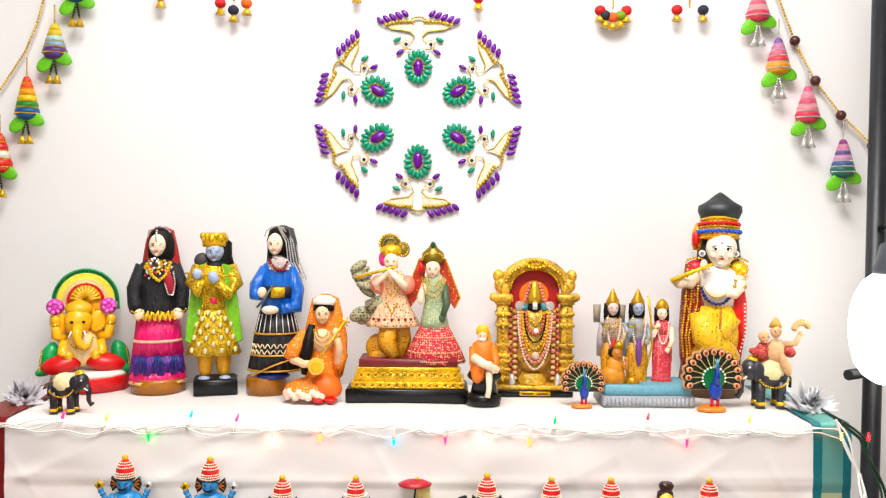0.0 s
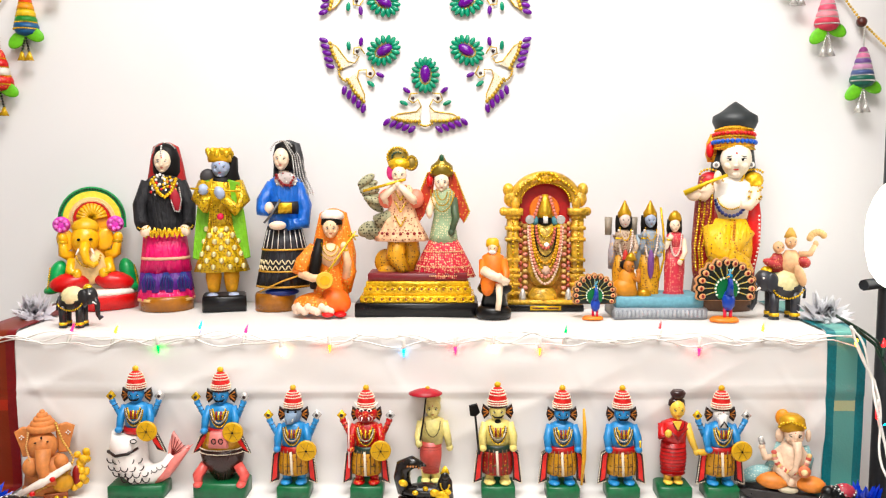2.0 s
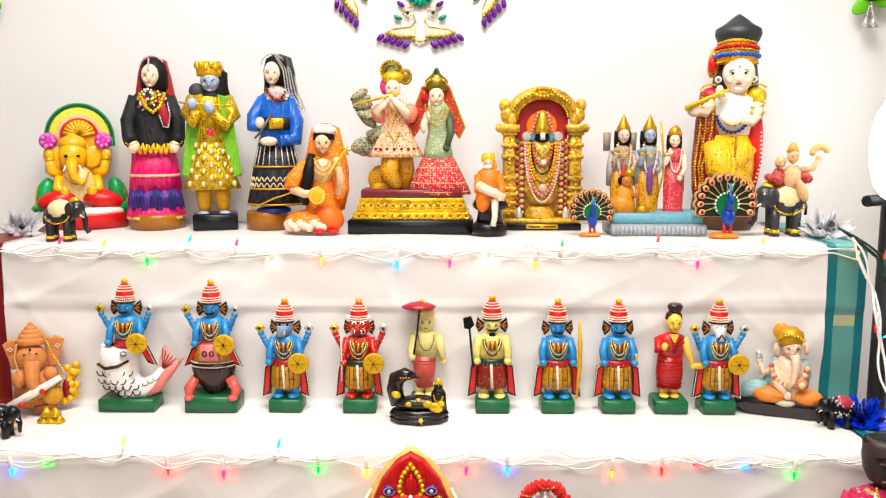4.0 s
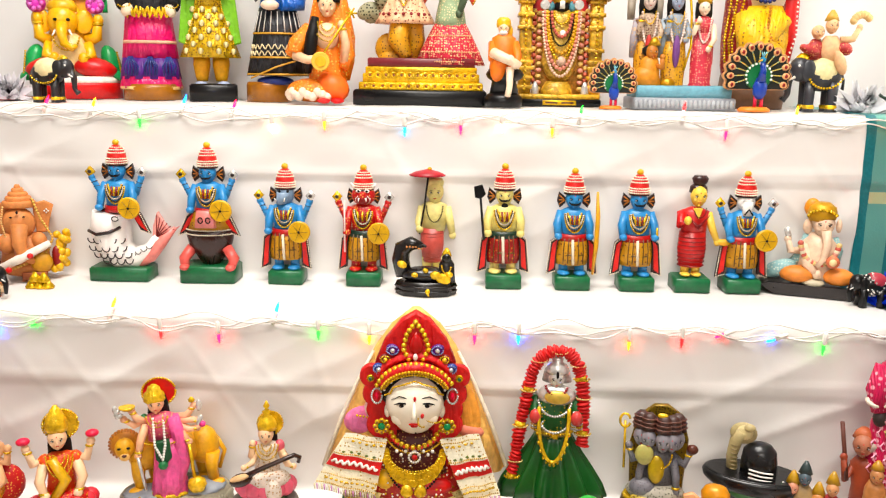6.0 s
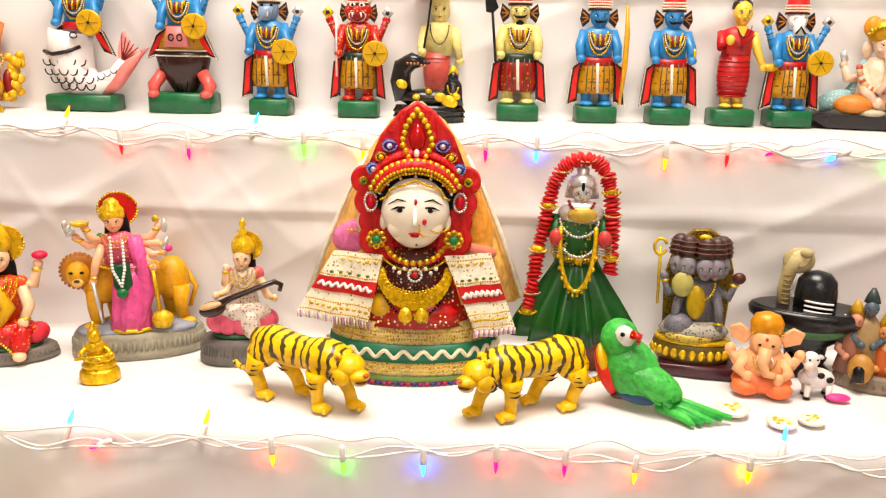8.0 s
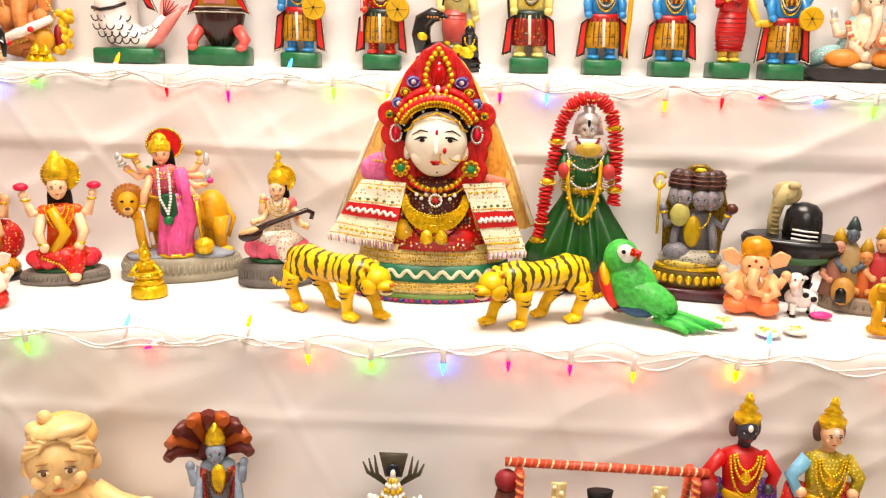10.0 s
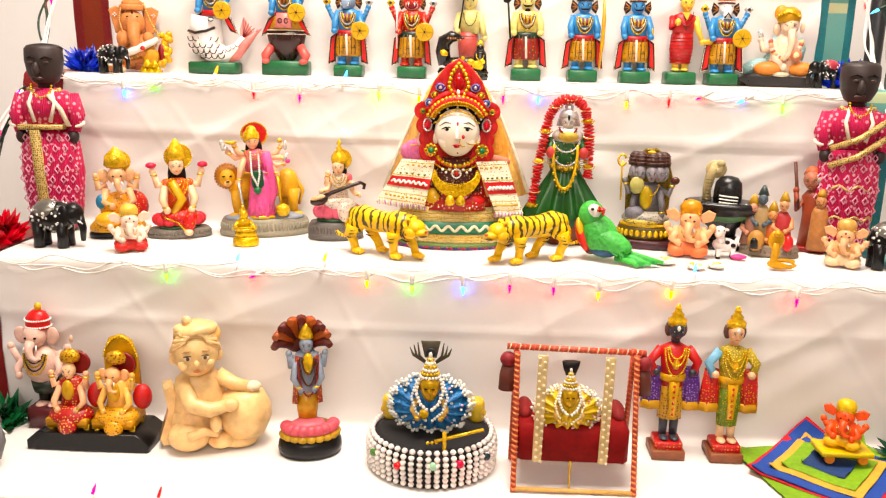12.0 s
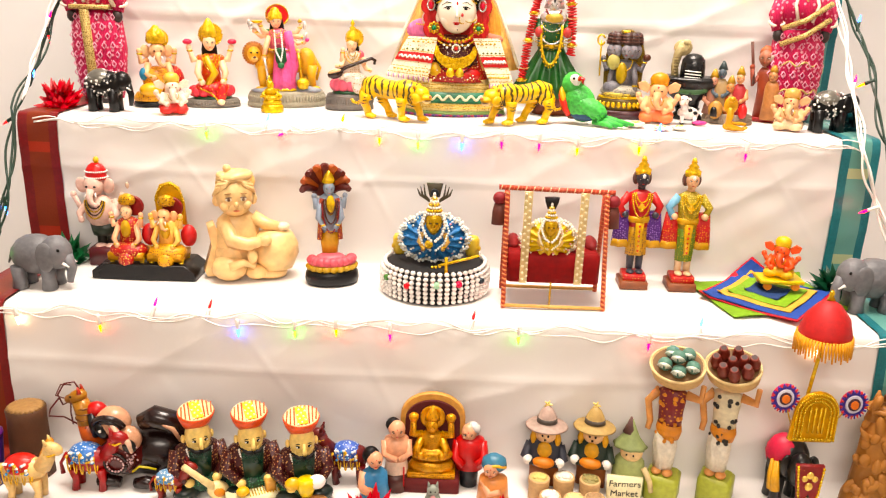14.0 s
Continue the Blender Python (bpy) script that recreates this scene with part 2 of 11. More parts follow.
    def beads(self, pts, r, mat, gap=2.1, n=6, k=4):
        """Beads strung along the path."""
        carry = 0.0
        for a, b in zip(pts, pts[1:]):
            a, b = Vector(a), Vector(b)
            length = (b - a).length
            while carry < length:
                c = a.lerp(b, carry / max(length, 1e-6))
                self.e(c.x, c.y, r, r, mat, c.z, r, n=n, k=k)
                carry += r * gap
            carry -= length

    def arc(self, p, q, rp, rq, a0, a1, y=0.0, n=14, dy=0.0):
        """Points on an arc; 0 degrees is to the right, 90 downwards."""
        return [(p + rp * math.cos(radians(a0 + (a1 - a0) * i / n)), q + rq * math.sin(radians(a0 + (a1 - a0) * i / n)),
                 y + dy * math.sin(math.pi * i / n)) for i in range(n + 1)]

    def arm(self, pts, r, mat, hand=None, band=None):
        self.tube(pts, [r * 1.15, r, r * 0.75], mat)
        a = pts[-1]
        self.e(a[0], a[1], r * 0.95, r * 1.05, hand or mat, a[2], n=8, k=6)
        if band:
            b = Vector(pts[-1]).lerp(Vector(pts[-2]), 0.25)
            self.e(b.x, b.y, r * 1.05, r * 0.5, band, b.z, r * 1.05, n=8, k=4)

    def head(self, p, q, rp, rq, skin, y=0.0, turn=0.0, eyes=True, lips=None):
        ry = rp * 0.95
        egg = [math.pi * (0.04 + 0.92 * i / 12) for i in range(13)]
        self.lathe(p, [(rp * math.sin(a) * (1 - 0.2 * max(0, -math.cos(a))), q - rq * math.cos(a)) for a in egg], skin, y=y, sy=0.95, n=16)
        if eyes:
            for sgn in (-1, 1):
                ep = p + turn * rp * 0.25 + sgn * rp * 0.38
                self.e(ep, q - rq * 0.02, rp * 0.22, rq * 0.065, WHITE, y - ry * 0.87, ry * 0.07, rot=-5 * sgn, n=8, k=4)
                self.e(ep, q - rq * 0.02, rp * 0.1, rq * 0.065, HAIR, y - ry * 0.9, ry * 0.08, n=8, k=4)
                self.e(ep, q - rq * 0.2, rp * 0.26, rq * 0.025, HAIR, y - ry * 0.86, ry * 0.08, rot=9 * sgn, n=8, k=4)
                self.e(ep, q - rq * 0.08, rp * 0.25, rq * 0.026, HAIR, y - ry * 0.88, ry * 0.07, rot=-4 * sgn, n=8, k=4)
                self.e(p + turn * rp * 0.2 + sgn * rp * 0.45, q + rq * 0.28, rp * 0.3, rq * 0.22, skin, y - ry * 0.62, ry * 0.22, n=8, k=6)
            if lips is None:
                self.e(p + turn * rp * 0.25, q - rq * 0.34, rp * 0.07, rq * 0.08, RED, y - ry * 0.9, ry * 0.06, n=6, k=4)
            self.e(p + turn * rp * 0.3, q + rq * 0.14, rp * 0.09, rq * 0.24, skin, y - ry * 0.92, rp * 0.13, n=8, k=6)
            self.e(p + turn * rp * 0.3, q + rq * 0.28, rp * 0.15, rq * 0.08, skin, y - ry * 0.94, rp * 0.13, n=8, k=6)
            self.e(p + turn * rp * 0.27, q + rq * 0.5, rp * 0.19, rq * 0.045, lips or RED, y - ry * 0.76, ry * 0.1, n=8, k=4)
            self.e(p + turn * rp * 0.25, q + rq * 0.75, rp * 0.28, rq * 0.16, skin, y - ry * 0.5, ry * 0.2, n=8, k=6)

    def necklace(self, p, q, rp, rq, mat, y, r=1.5, dy=-3.0):
        self.beads(self.arc(p, q, rp, rq, 180, 0, y, 16, dy), r, mat)

    def mesh(self, name):
        me = bpy.data.meshes.new(name)
        me.from_pydata(self.v, [], self.f)
        for mat in self.mats:
            me.materials.append(mat)
        me.polygons.foreach_set("material_index", self.m)
        me.polygons.foreach_set("use_smooth", [len(f) == 4 for f in self.f])
        me.update()
        return me

    def place(self, name, x, y, z, label, category, group="", turn=0.0, parent=None):
        ob = new(name, self.mesh(name))
        if not turn and category in ("idol", "doll", "figurine") and name not in SQUARE:
            turn = 0.95 * math.degrees(math.atan2(-x, y + 0.05))
        ob.matrix_basis = pose(x, y, z, 0, 0, turn)
        if parent is not None:
            ob.parent = parent
            if label:
                ob["label"] = label
            return ob
        return tagged(ob, label, category, group)


def part(name, board, parent, label=""):
    """A mesh of its own under a thing, in the thing's own axes."""
    ob = new(name, board.mesh(name))
    ob.parent = parent
    if label:
        ob["label"] = label
    return ob


def thing(name, x, y, z, label, category, group="", turn=0.0):
    ob = new(name)
    ob.empty_display_size = 0.02
    ob.matrix_basis = pose(x, y, z, 0, 0, turn)
    return tagged(ob, label, category, group)


# ---- the room ----
STEP_Z = {1: 1.237, 2: 1.028, 3: 0.825, 4: 0.624, 5: 0.420}
FRONT = {1: 1.07, 2: 0.908, 3: 0.71, 4: 0.525, 5: 0.33}
LEFT, RIGHT, BACK = -0.625, 0.535, 1.32


def shell(name, x0, x1, y0, y1, z0, z1, mat):
    b = Board(0, 0, 1.0)
    b.v = [(x, y, z) for z in (z0, z1) for x, y in ((x0, y0), (x1, y0), (x1, y1), (x0, y1))]
    b.f = [(3, 2, 1, 0), (4, 5, 6, 7), (0, 1, 5, 4), (1, 2, 6, 5), (2, 3, 7, 6), (3, 0, 4, 7)]
    b.m = [b.slot(mat)] * 6
    me = b.mesh(name)
    me.polygons.foreach_set("use_smooth", [False] * 6)
    return tagged(new(name, me), kind="structure")


tagged(shell("wall_north", -2.2, 2.2, BACK, BACK + 0.12, 0, 2.5, WALL), "plain off-white painted wall behind the display", "wall")
tagged(shell("wall_south", -2.2, 2.2, -2.72, -2.6, 0, 2.5, WALL), "plain off-white painted wall of the room", "wall")
tagged(shell("wall_west", -2.32, -2.2, -2.72, BACK + 0.12, 0, 2.5, WALL), "plain off-white painted wall of the room", "wall")
tagged(shell("wall_east", 2.2, 2.32, -2.72, BACK + 0.12, 0, 2.5, WALL), "plain off-white painted wall of the room", "wall")
tagged(shell("floor", -2.32, 2.32, -2.72, BACK + 0.12, -0.1, 0, FLOOR), "tan floor under the stepped display", "floor")
tagged(shell("ceiling", -2.32, 2.32, -2.72, BACK + 0.12, 2.5, 2.6, CEIL), "plain white ceiling", "ceiling")

# the stepped stand under the cloth
for i in range(1, 6):
    depth_to = FRONT[i - 1] + 0.006 if i > 1 else BACK
    b = Board(0, 0, 1.0)
    b.box(LEFT + 0.004, RIGHT - 0.004, -STEP_Z[i] + 0.006, 0, FRONT[i] + 0.006, depth_to - 0.004, CLOTH)
    ob = b.place("display_step", 0, 0, 0, "white cloth-covered box step of the stand", "step", "steps of the stand")
    ob["kind"] = "structure"


def step_profile():
    """The run of the cloth from the wall down to the floor: (y, z, share of riser)."""
    out = []
    for i in range(1, 6):
        y1 = BACK - 0.004 if i == 1 else FRONT[i - 1] - 0.004
        y0, z, low = FRONT[i], STEP_Z[i], STEP_Z[i + 1] if i < 5 else 0.01
        n = 10
        out += [(y1 + (y0 + 0.008 - y1) * k / n, z, 0.0) for k in range(n + 1)]
        out += [(y0 + 0.008 - 0.009 * math.sin(a), z - 0.009 * (1 - math.cos(a)), 0.0) for a in (0.4, 0.8, 1.2, 1.57)]
        m = 44
        out += [(y0 - 0.001, z - 0.009 + (low - z + 0.009) * k / m, k / m) for k in range(1, m)]
    return out


def cloth_strip(name, x0, x1, nx, mat, lift, wave, seed, label):
    prof = step_profile()
    b = Board(0, 0, 1.0)
    rows = []
    for y, z, s in prof:
        row = []
        for i in range(nx + 1):
            x = x0 + (x1 - x0) * i / nx
            swell = math.sin(math.pi * min(s * 1.15, 1)) if s else 0
            n1 = noise.noise(Vector((x * 8 + z * 15, z * 2.5 - x * 2.5, seed))) + 0.5 * noise.noise(Vector((x * 17 - z * 24, z * 4 + x * 3, seed + 4)))
            fold = abs(noise.noise(Vector((x * 6 - z * 11, z * 2 + x + seed, 9.1))))
            crease = -0.0010 * math.exp(-((s - 0.32 - 0.03 * math.sin(4 * x + seed)) / 0.025) ** 2)
            ridge = abs(noise.noise(Vector((x * 10 + z * 7, z * 1.6 - x * 1.5, seed + 2.7))))
            line = 0.0009 * max(0.0, 1 - ridge / 0.09) + 0.0006 * max(0.0, 1 - fold / 0.07)
            hem = (0.0018 if z > 0.83 else 0.0004) * min(s / 0.06, 1.0) * (1 if s < 0.37 + 0.012 * math.sin(3 * x + seed) + 0.02 * x else 0)
            dy = -lift - wave * hem - wave * swell * (0.0036 * (n1 + 0.7) + 0.009 * max(0.0, 0.22 - fold) + line) + (crease if s else 0) * wave
            dy = max(dy, -0.014 - lift)
            dz = lift if not s else 0
            if not s:
                dz += 0.0012 * wave * (noise.noise(Vector((x * 9, y * 14, seed))) + 0.4 * noise.noise(Vector((x * 30, y * 30, seed))) - 0.9)
                dy = -lift if y < 0 else 0
            row.append((x, y + dy, z + dz))
        rows.append(row)
    b.rings(rows, mat, closed=False)
    ob = new(name, b.mesh(name))
    tagged(ob, label, "cloth")
    return ob


cloth_strip("draped_cloth", LEFT + 0.055, RIGHT - 0.05, 260, CLOTH, 0.0, 1.0, 2.0, "creased white satin cloth draped over the steps")


def border_mat(name, edge, middle, band):
    mat = bpy.data.materials.new(name)
    mat.use_nodes = True
    nt = mat.node_tree
    p = nt.nodes["Principled BSDF"]
    co = nt.nodes.new("ShaderNodeTexCoord")
    sep = nt.nodes.new("ShaderNodeSeparateXYZ")
    wob = nt.nodes.new("ShaderNodeMath")
    wob.operation = "PINGPONG"
    wob.inputs[1].default_value = 0.06
    step = nt.nodes.new("ShaderNodeMath")
    step.operation = "GREATER_THAN"
    step.inputs[1].default_value = 0.053
    mix = nt.nodes.new("ShaderNodeMix")
    mix.data_type = "RGBA"
    mix.inputs["A"].default_value, mix.inputs["B"].default_value = lin(middle), lin(band)
    thread = nt.nodes.new("ShaderNodeTexNoise")
    thread.inputs["Scale"].default_value = 400
    relief = nt.nodes.new("ShaderNodeBump")
    relief.inputs["Strength"].default_value, relief.inputs["Distance"].default_value = 0.3, 0.001
    for a, b in ((co.outputs["Object"], sep.inputs[0]), (sep.outputs["Z"], wob.inputs[0]), (wob.outputs[0], step.inputs[0]),
                 (step.outputs[0], mix.inputs["Factor"]), (mix.outputs["Result"], p.inputs["Base Color"]),
                 (co.outputs["Object"], thread.inputs["Vector"]), (thread.outputs["Fac"], relief.inputs["Height"]),
                 (relief.outputs[0], p.inputs["Normal"])):
        nt.links.new(a, b)
    p.inputs["Roughness"].default_value, p.inputs["Metallic"].default_value = 0.45, 0.25
    return mat


for side, x0, x1, edge, mid, gold, label in (
        ("maroon", LEFT, LEFT + 0.055, "7e1020", "8a3a18", "a83c1c", "maroon silk sari border with woven gold bands down the steps"),
        ("teal", RIGHT - 0.05, RIGHT, "267a82", "70a8a0", "bccaa4", "teal silk sari border with woven gold bands down the steps")):
    silk = paint(edge, 0.4, 0.1, bump=0.3, scale=300)
    t = thing("sari_border", 0, 0, 0, label, "fabric border")
    w = (x1 - x0)
    for nm, a, c, mat in (("edge_band", x0, x0 + w * 0.24, silk), ("zari_panel", x0 + w * 0.24, x1 - w * 0.22, border_mat("zari_" + side, edge, mid, gold)), ("edge_band", x1 - w * 0.22, x1, silk)):
        s = cloth_strip(nm, a, c, 6, mat, 0.002, 0.6, 5.0, "")
        del s["category"]
        s.parent = t


# ---- top step ----
def ganesh_head(b, p, q, r, skin, y, trunk=1, tusk=True):
    """Elephant head: domed skull, wide ears, curling trunk."""
    b.e(p, q, r, r * 1.05, skin, y, r * 0.9)
    for s in (-1, 1):
        b.e(p + s * r * 1.35, q + r * 0.05, r * 0.62, r * 0.8, skin, y + r * 0.25, r * 0.18, rot=12 * s)
        b.e(p + s * r * 0.4, q - r * 0.02, r * 0.15, r * 0.1, HAIR, y - r * 0.8, r * 0.12, n=8, k=4)
    b.tube([(p, q + r * 0.3, y - r * 0.75), (p - trunk * r * 0.05, q + r * 0.9, y - r * 1.15), (p + trunk * r * 0.1, q + r * 1.5, y - r * 1.2),
            (p + trunk * r * 0.55, q + r * 1.8, y - r * 1.15), (p + trunk * r * 0.85, q + r * 1.6, y - r * 1.1)],
           [r * 0.42, r * 0.34, r * 0.28, r * 0.22, r * 0.16], skin)
    if tusk:
        for s in (-1, 1):
            b.tube([(p + s * r * 0.42, q + r * 0.65, y - r * 0.75), (p + s * r * 0.62, q + r * 1.0, y - r * 1.15)], [r * 0.1, r * 0.04], WHITE, 6)


def halo_ganesh():
    b = Board(144, 703, 0.00084, 0.00088)
    peach, leaf = paint("fcbc58", 0.3), paint("18a05c", 0.3)
    b.e(140, 606, 34, 50, peach, 14, 14)
    b.lathe(150, [(60, 668), (64, 672), (66, 678)], paint("f4ece0", 0.4), sy=0.62, n=12)
    b.lathe(150, [(66, 678), (67, 682), (67, 703)], RED, sy=0.62, n=12)
    for r, mat, y in ((58, leaf, 22), (50, paint("f5e070", 0.35), 20), (40, paint("f8cf9a", 0.4), 18), (32, RED, 15), (26, paint("f6b23c", 0.35), 12)):
        b.slab([(143 - r, 566)] + [(143 + r * math.cos(radians(a)), 551 + r * math.sin(radians(a))) for a in range(180, 361, 12)] + [(143 + r, 566)], y, y + 7, mat, 0.04)
    b.beads(b.arc(143, 551, 54, 54, 180, 360, 20, 30), 2.2, DKGREEN)
    b.beads(b.arc(143, 551, 34, 34, 180, 360, 13, 24), 1.6, paint("f4d9b0", 0.4))
    for a in range(190, 355, 16):
        b.tube([(143, 548, 8), (143 + 26 * math.cos(radians(a)), 548 + 26 * math.sin(radians(a)), 8)], 3.2, YELLOW, 6)
    for p in (93, 182):
        b.e(p, 557, 15, 14, paint("d24db4", 0.4), -4, 12)
        b.beads(b.arc(p, 557, 9, 9, 0, 340, -15, 10), 4, paint("e27ac6", 0.4))
    b.lathe(132, [(4, 545), (18, 552), (24, 560), (22, 568)], YELLOW, y=-6)
    ganesh_head(b, 131, 582, 24, peach, -10, trunk=1)
    for s in (-1, 1):
        b.arm([(138 + 30 * s, 612, 0), (138 + 44 * s, 606, -6), (140 + 46 * s, 580, -10)], 9, peach, band=GOLD)
        b.arm([(138 + 28 * s, 618, -6), (138 + 34 * s, 636, -14), (138 + 22 * s, 640, -24)], 9, peach, band=GOLD)
    b.e(137, 630, 30, 32, paint("fbd8a0", 0.3), -4, 24)
    for s in (-1, 1):
        b.e(140 + 36 * s, 655, 36, 17, RED, -10, 24, rot=10 * s)
        b.e(142 + 60 * s, 645, 15, 28, leaf, 4, 16, rot=-18 * s)
        b.e(142 + 64 * s, 665, 20, 9, leaf, -2, 16, rot=18 * s)
        b.beads([(142 + 70 * s, 630, -12), (142 + 76 * s, 668, -12)], 1.8, GOLD)
    b.necklace(136, 606, 20, 22, GOLD, -28, 2)
    b.place("ganesh_idol", -0.544, 1.255, STEP_Z[1], "painted elephant-headed idol with a green arched halo", "idol")


def pack_elephant(cp, cq, u, x, y, flip, name, label, body, saddle, rider=False, turn=0.0):
    """A small elephant: barrel body, four legs, ears, trunk and saddle cloth."""
    b = Board(0, 0, u)
    s = flip
    b.e(0, -46, 26, 20, body, 0, 18)
    b.e(0, -50, 22, 20, saddle, 0, 19.4)
    b.beads(b.arc(0, -48, 22, 18, 20, 160, -17, 14), 1.8, GOLD)
    for dx in (-16, 13):
        for dy in (-9, 9):
            b.lathe(dx, [(7, -38), (6.5, -20), (6, -6), (7.5, 0)], body, y=dy, sy=1.0, n=10)
            b.lathe(dx, [(7, -9), (7.4, -6), (7, -4)], GOLD, y=dy, sy=1.0, n=10)
    b.e(28 * s, -54, 14, 16, body, -2, 13)
    for dy in (-13, 11):
        b.e(21 * s, -52, 9, 14, body, dy, 3)
    b.tube([(36 * s, -52, -2), (42 * s, -38, -3), (42 * s, -22, -3), (46 * s, -14, -3), (50 * s, -18, -3)], [6, 5, 4, 3.4, 2.6], body)
    for dy in (-8, 5):
        b.tube([(36 * s, -44, dy), (43 * s, -40, dy - 1)], [2, 0.8], WHITE, 6)
        b.e(33 * s, -58, 2, 2, WHITE, dy - 4.5, 1.2, n=6, k=4)
    b.lathe(26 * s, [(3, -74), (8, -70), (9, -64)], GOLD, y=-2, n=10)
    b.tube([(-25 * s, -52, 0), (-30 * s, -40, 0), (-29 * s, -28, 0)], [2, 1.6, 2.4], body, 6)
    if rider:
        clothes, tan = paint("a83a3c", 0.5), paint("d9b08a", 0.5)
        b.lathe(8, [(7, -96), (13, -88), (15, -74), (12, -60)], tan, sy=0.8)
        b.head(6, -108, 8, 10, tan, -4)
        b.lathe(6, [(2, -128), (6, -122), (9, -114)], paint("c9a05a", 0.4), y=-2)
        b.head(-10, -100, 8, 9, tan, -2)
        b.lathe(-10, [(5, -92), (10, -84), (12, -66)], clothes, y=2)
        b.e(-20, -78, 14, 6, clothes, -6, 8, rot=20)
        b.e(24, -80, 10, 8, clothes, -6, 8, rot=30)
        b.arm([(18, -90, -4), (32, -92, -8), (38, -106, -10)], 4.5, tan)
        for a in range(-160, -20, 20):
            b.e(40 + 11 * math.cos(radians(a)), -110 + 12 * math.sin(radians(a)), 5, 5, paint("c9a878", 0.5), -10, 4, n=8, k=5)
        b.e(16, -62, 7, 16, tan, -16, 7, rot=-20)
    return b.place(name, x, y, STEP_Z[1] if cq == 1 else cq, label, "elephant figurine", "", turn)


def standing_lady(kind):
    if kind == "black":
        b = Board(272, 702, 0.00084)
        b.lathe(270, [(44, 676), (46, 682), (46, 702)], paint("a0692c", 0.3), sy=0.85, n=28)
        pink = paint("e01270", 0.36)
        b.lathe(270, [(36, 560), (40, 600), (43, 634)], pink, sy=0.72, n=48, pleats=12, amp=0.05)
        b.lathe(269, [(43.5, 634), (46, 655), (47, 668)], paint("5a1a86", 0.5), sy=0.72, n=48, pleats=12, amp=0.05)
        b.lathe(269, [(46.5, 664), (48, 676), (49, 683)], pink, sy=0.72, n=48, pleats=12, amp=0.05)
        b.lathe(269, [(49.5, 680), (50, 685)], paint("e8c48c", 0.5), sy=0.74, n=40)
        b.lathe(270, [(42, 606), (42.6, 611)], paint("e8b89c", 0.5), sy=0.74, n=40)
        for p in (240, 270, 299):
            for d in (-7, -3, 1, 5, 8):
                b.tube([(p + d * 0.3, 632, -34), (p + d * 1.4, 648, -37), (p + d * 1.1, 662, -36)], 1.5, NAVY, 5)
        b.lathe(271, [(18, 462), (30, 470), (34, 490), (31, 520), (36, 552), (36, 566)], paint("14141a", 0.7), sy=0.7)
        b.tube([p for i in range(37) for p in [(238 + i * 1.9, 562 + 9 * math.sin(i * 1.4), -29 - 6 * math.sin(math.pi * i / 36))]], 2.4, GOLD, 6)
        for s, e in ((-1, 236), (1, 308)):
            b.tube([(271 + 26 * s, 474, 0), (271 + 42 * s, 515, -4), (271 + 40 * s, 542, -12), (e + 2 * s, 552, -24)], [13, 12, 12, 11], paint("14141a", 0.7))
            b.e(e - 3 * s, 559, 9, 11, IVORY, -28, 8, rot=-30 * s)
            b.beads(b.arc(e + 1 * s, 550, 9, 5, 0, 180, -34, 8), 1.6, GOLD)
        rnd = random.Random(21)
        for k in range(70):
            a, f = rnd.uniform(0, 2 * math.pi), math.sqrt(rnd.random())
            b.e(270 + 25 * f * math.cos(a), 480 + 20 * f * math.sin(a), 2.6, 2.6, (GOLD, WHITE, SILVER, GOLD, RED)[k % 5], -24 + 5 * f, 2.4, n=6, k=4)
        b.beads([(252, 470, -22), (262, 492, -27), (272, 500, -27), (284, 490, -27), (292, 468, -22)], 3.4, GOLD, 1.6)
        b.e(290, 505, 9, 22, paint("9e1c34", 0.6), -24, 6, rot=-12)
        b.beads([(297, 484, -27), (300, 505, -29), (296, 526, -27), (288, 524, -29), (282, 504, -30)], 1.6, SILVER, 2)
        b.lathe(272, [(9, 445), (10, 466)], IVORY)
        b.head(270, 438, 15, 21, IVORY, -6, -0.4)
        b.lathe(276, [(4, 405), (18, 412), (24, 432), (24, 456), (18, 470)], HAIR, y=7, sy=0.8)
        b.lathe(276, [(6, 403), (22, 411), (28, 438), (33, 470), (38, 500)], paint("a8121f", 0.5), y=13, sy=0.55, n=28, pleats=9, amp=0.06)
        b.beads(b.arc(274, 426, 21, 22, 190, 330, -10, 20), 1.6, SILVER)
        b.beads([(269, 411, -17), (268, 422, -21), (268, 430, -21)], 2, SILVER)
        b.place("folk_doll", -0.430, 1.248, STEP_Z[1], "cloth folk doll in a black blouse and magenta skirt", "doll", "folk dolls")
    else:
        b = Board(482, 706, 0.00084)
        b.lathe(466, [(34, 674), (36, 680), (36, 706)], paint("a0692c", 0.3), sy=0.85, n=28)
        navy = paint("15151f", 0.5)
        b.lathe(484, [(30, 556), (38, 590), (44, 630), (50, 664)], navy, sy=0.72, n=60, pleats=16, amp=0.05)
        for q, r in ((598, 40), (636, 46), (663, 51)):
            b.lathe(484, [(r + 0.6, q - 3), (r + 1.4, q)], paint("c99a50", 0.4, 0.3), sy=0.74, n=40)
        for q, r in ((618, 43), (628, 45)):
            b.tube([(484 - r * math.cos(math.pi * i / 60), q + 4 * math.sin(i * 1.3), -r * 0.75 * math.sin(math.pi * i / 60)) for i in range(61)], 1.1, paint("e6d5ae", 0.4), 5)
        for i in range(9):
            a = math.pi * (0.12 + 0.76 * i / 8)
            b.tube([(484 - 32 * math.cos(a), 562, -25 * math.sin(a)), (484 - 40 * math.cos(a), 594, -31 * math.sin(a))], 0.9, WHITE, 5)
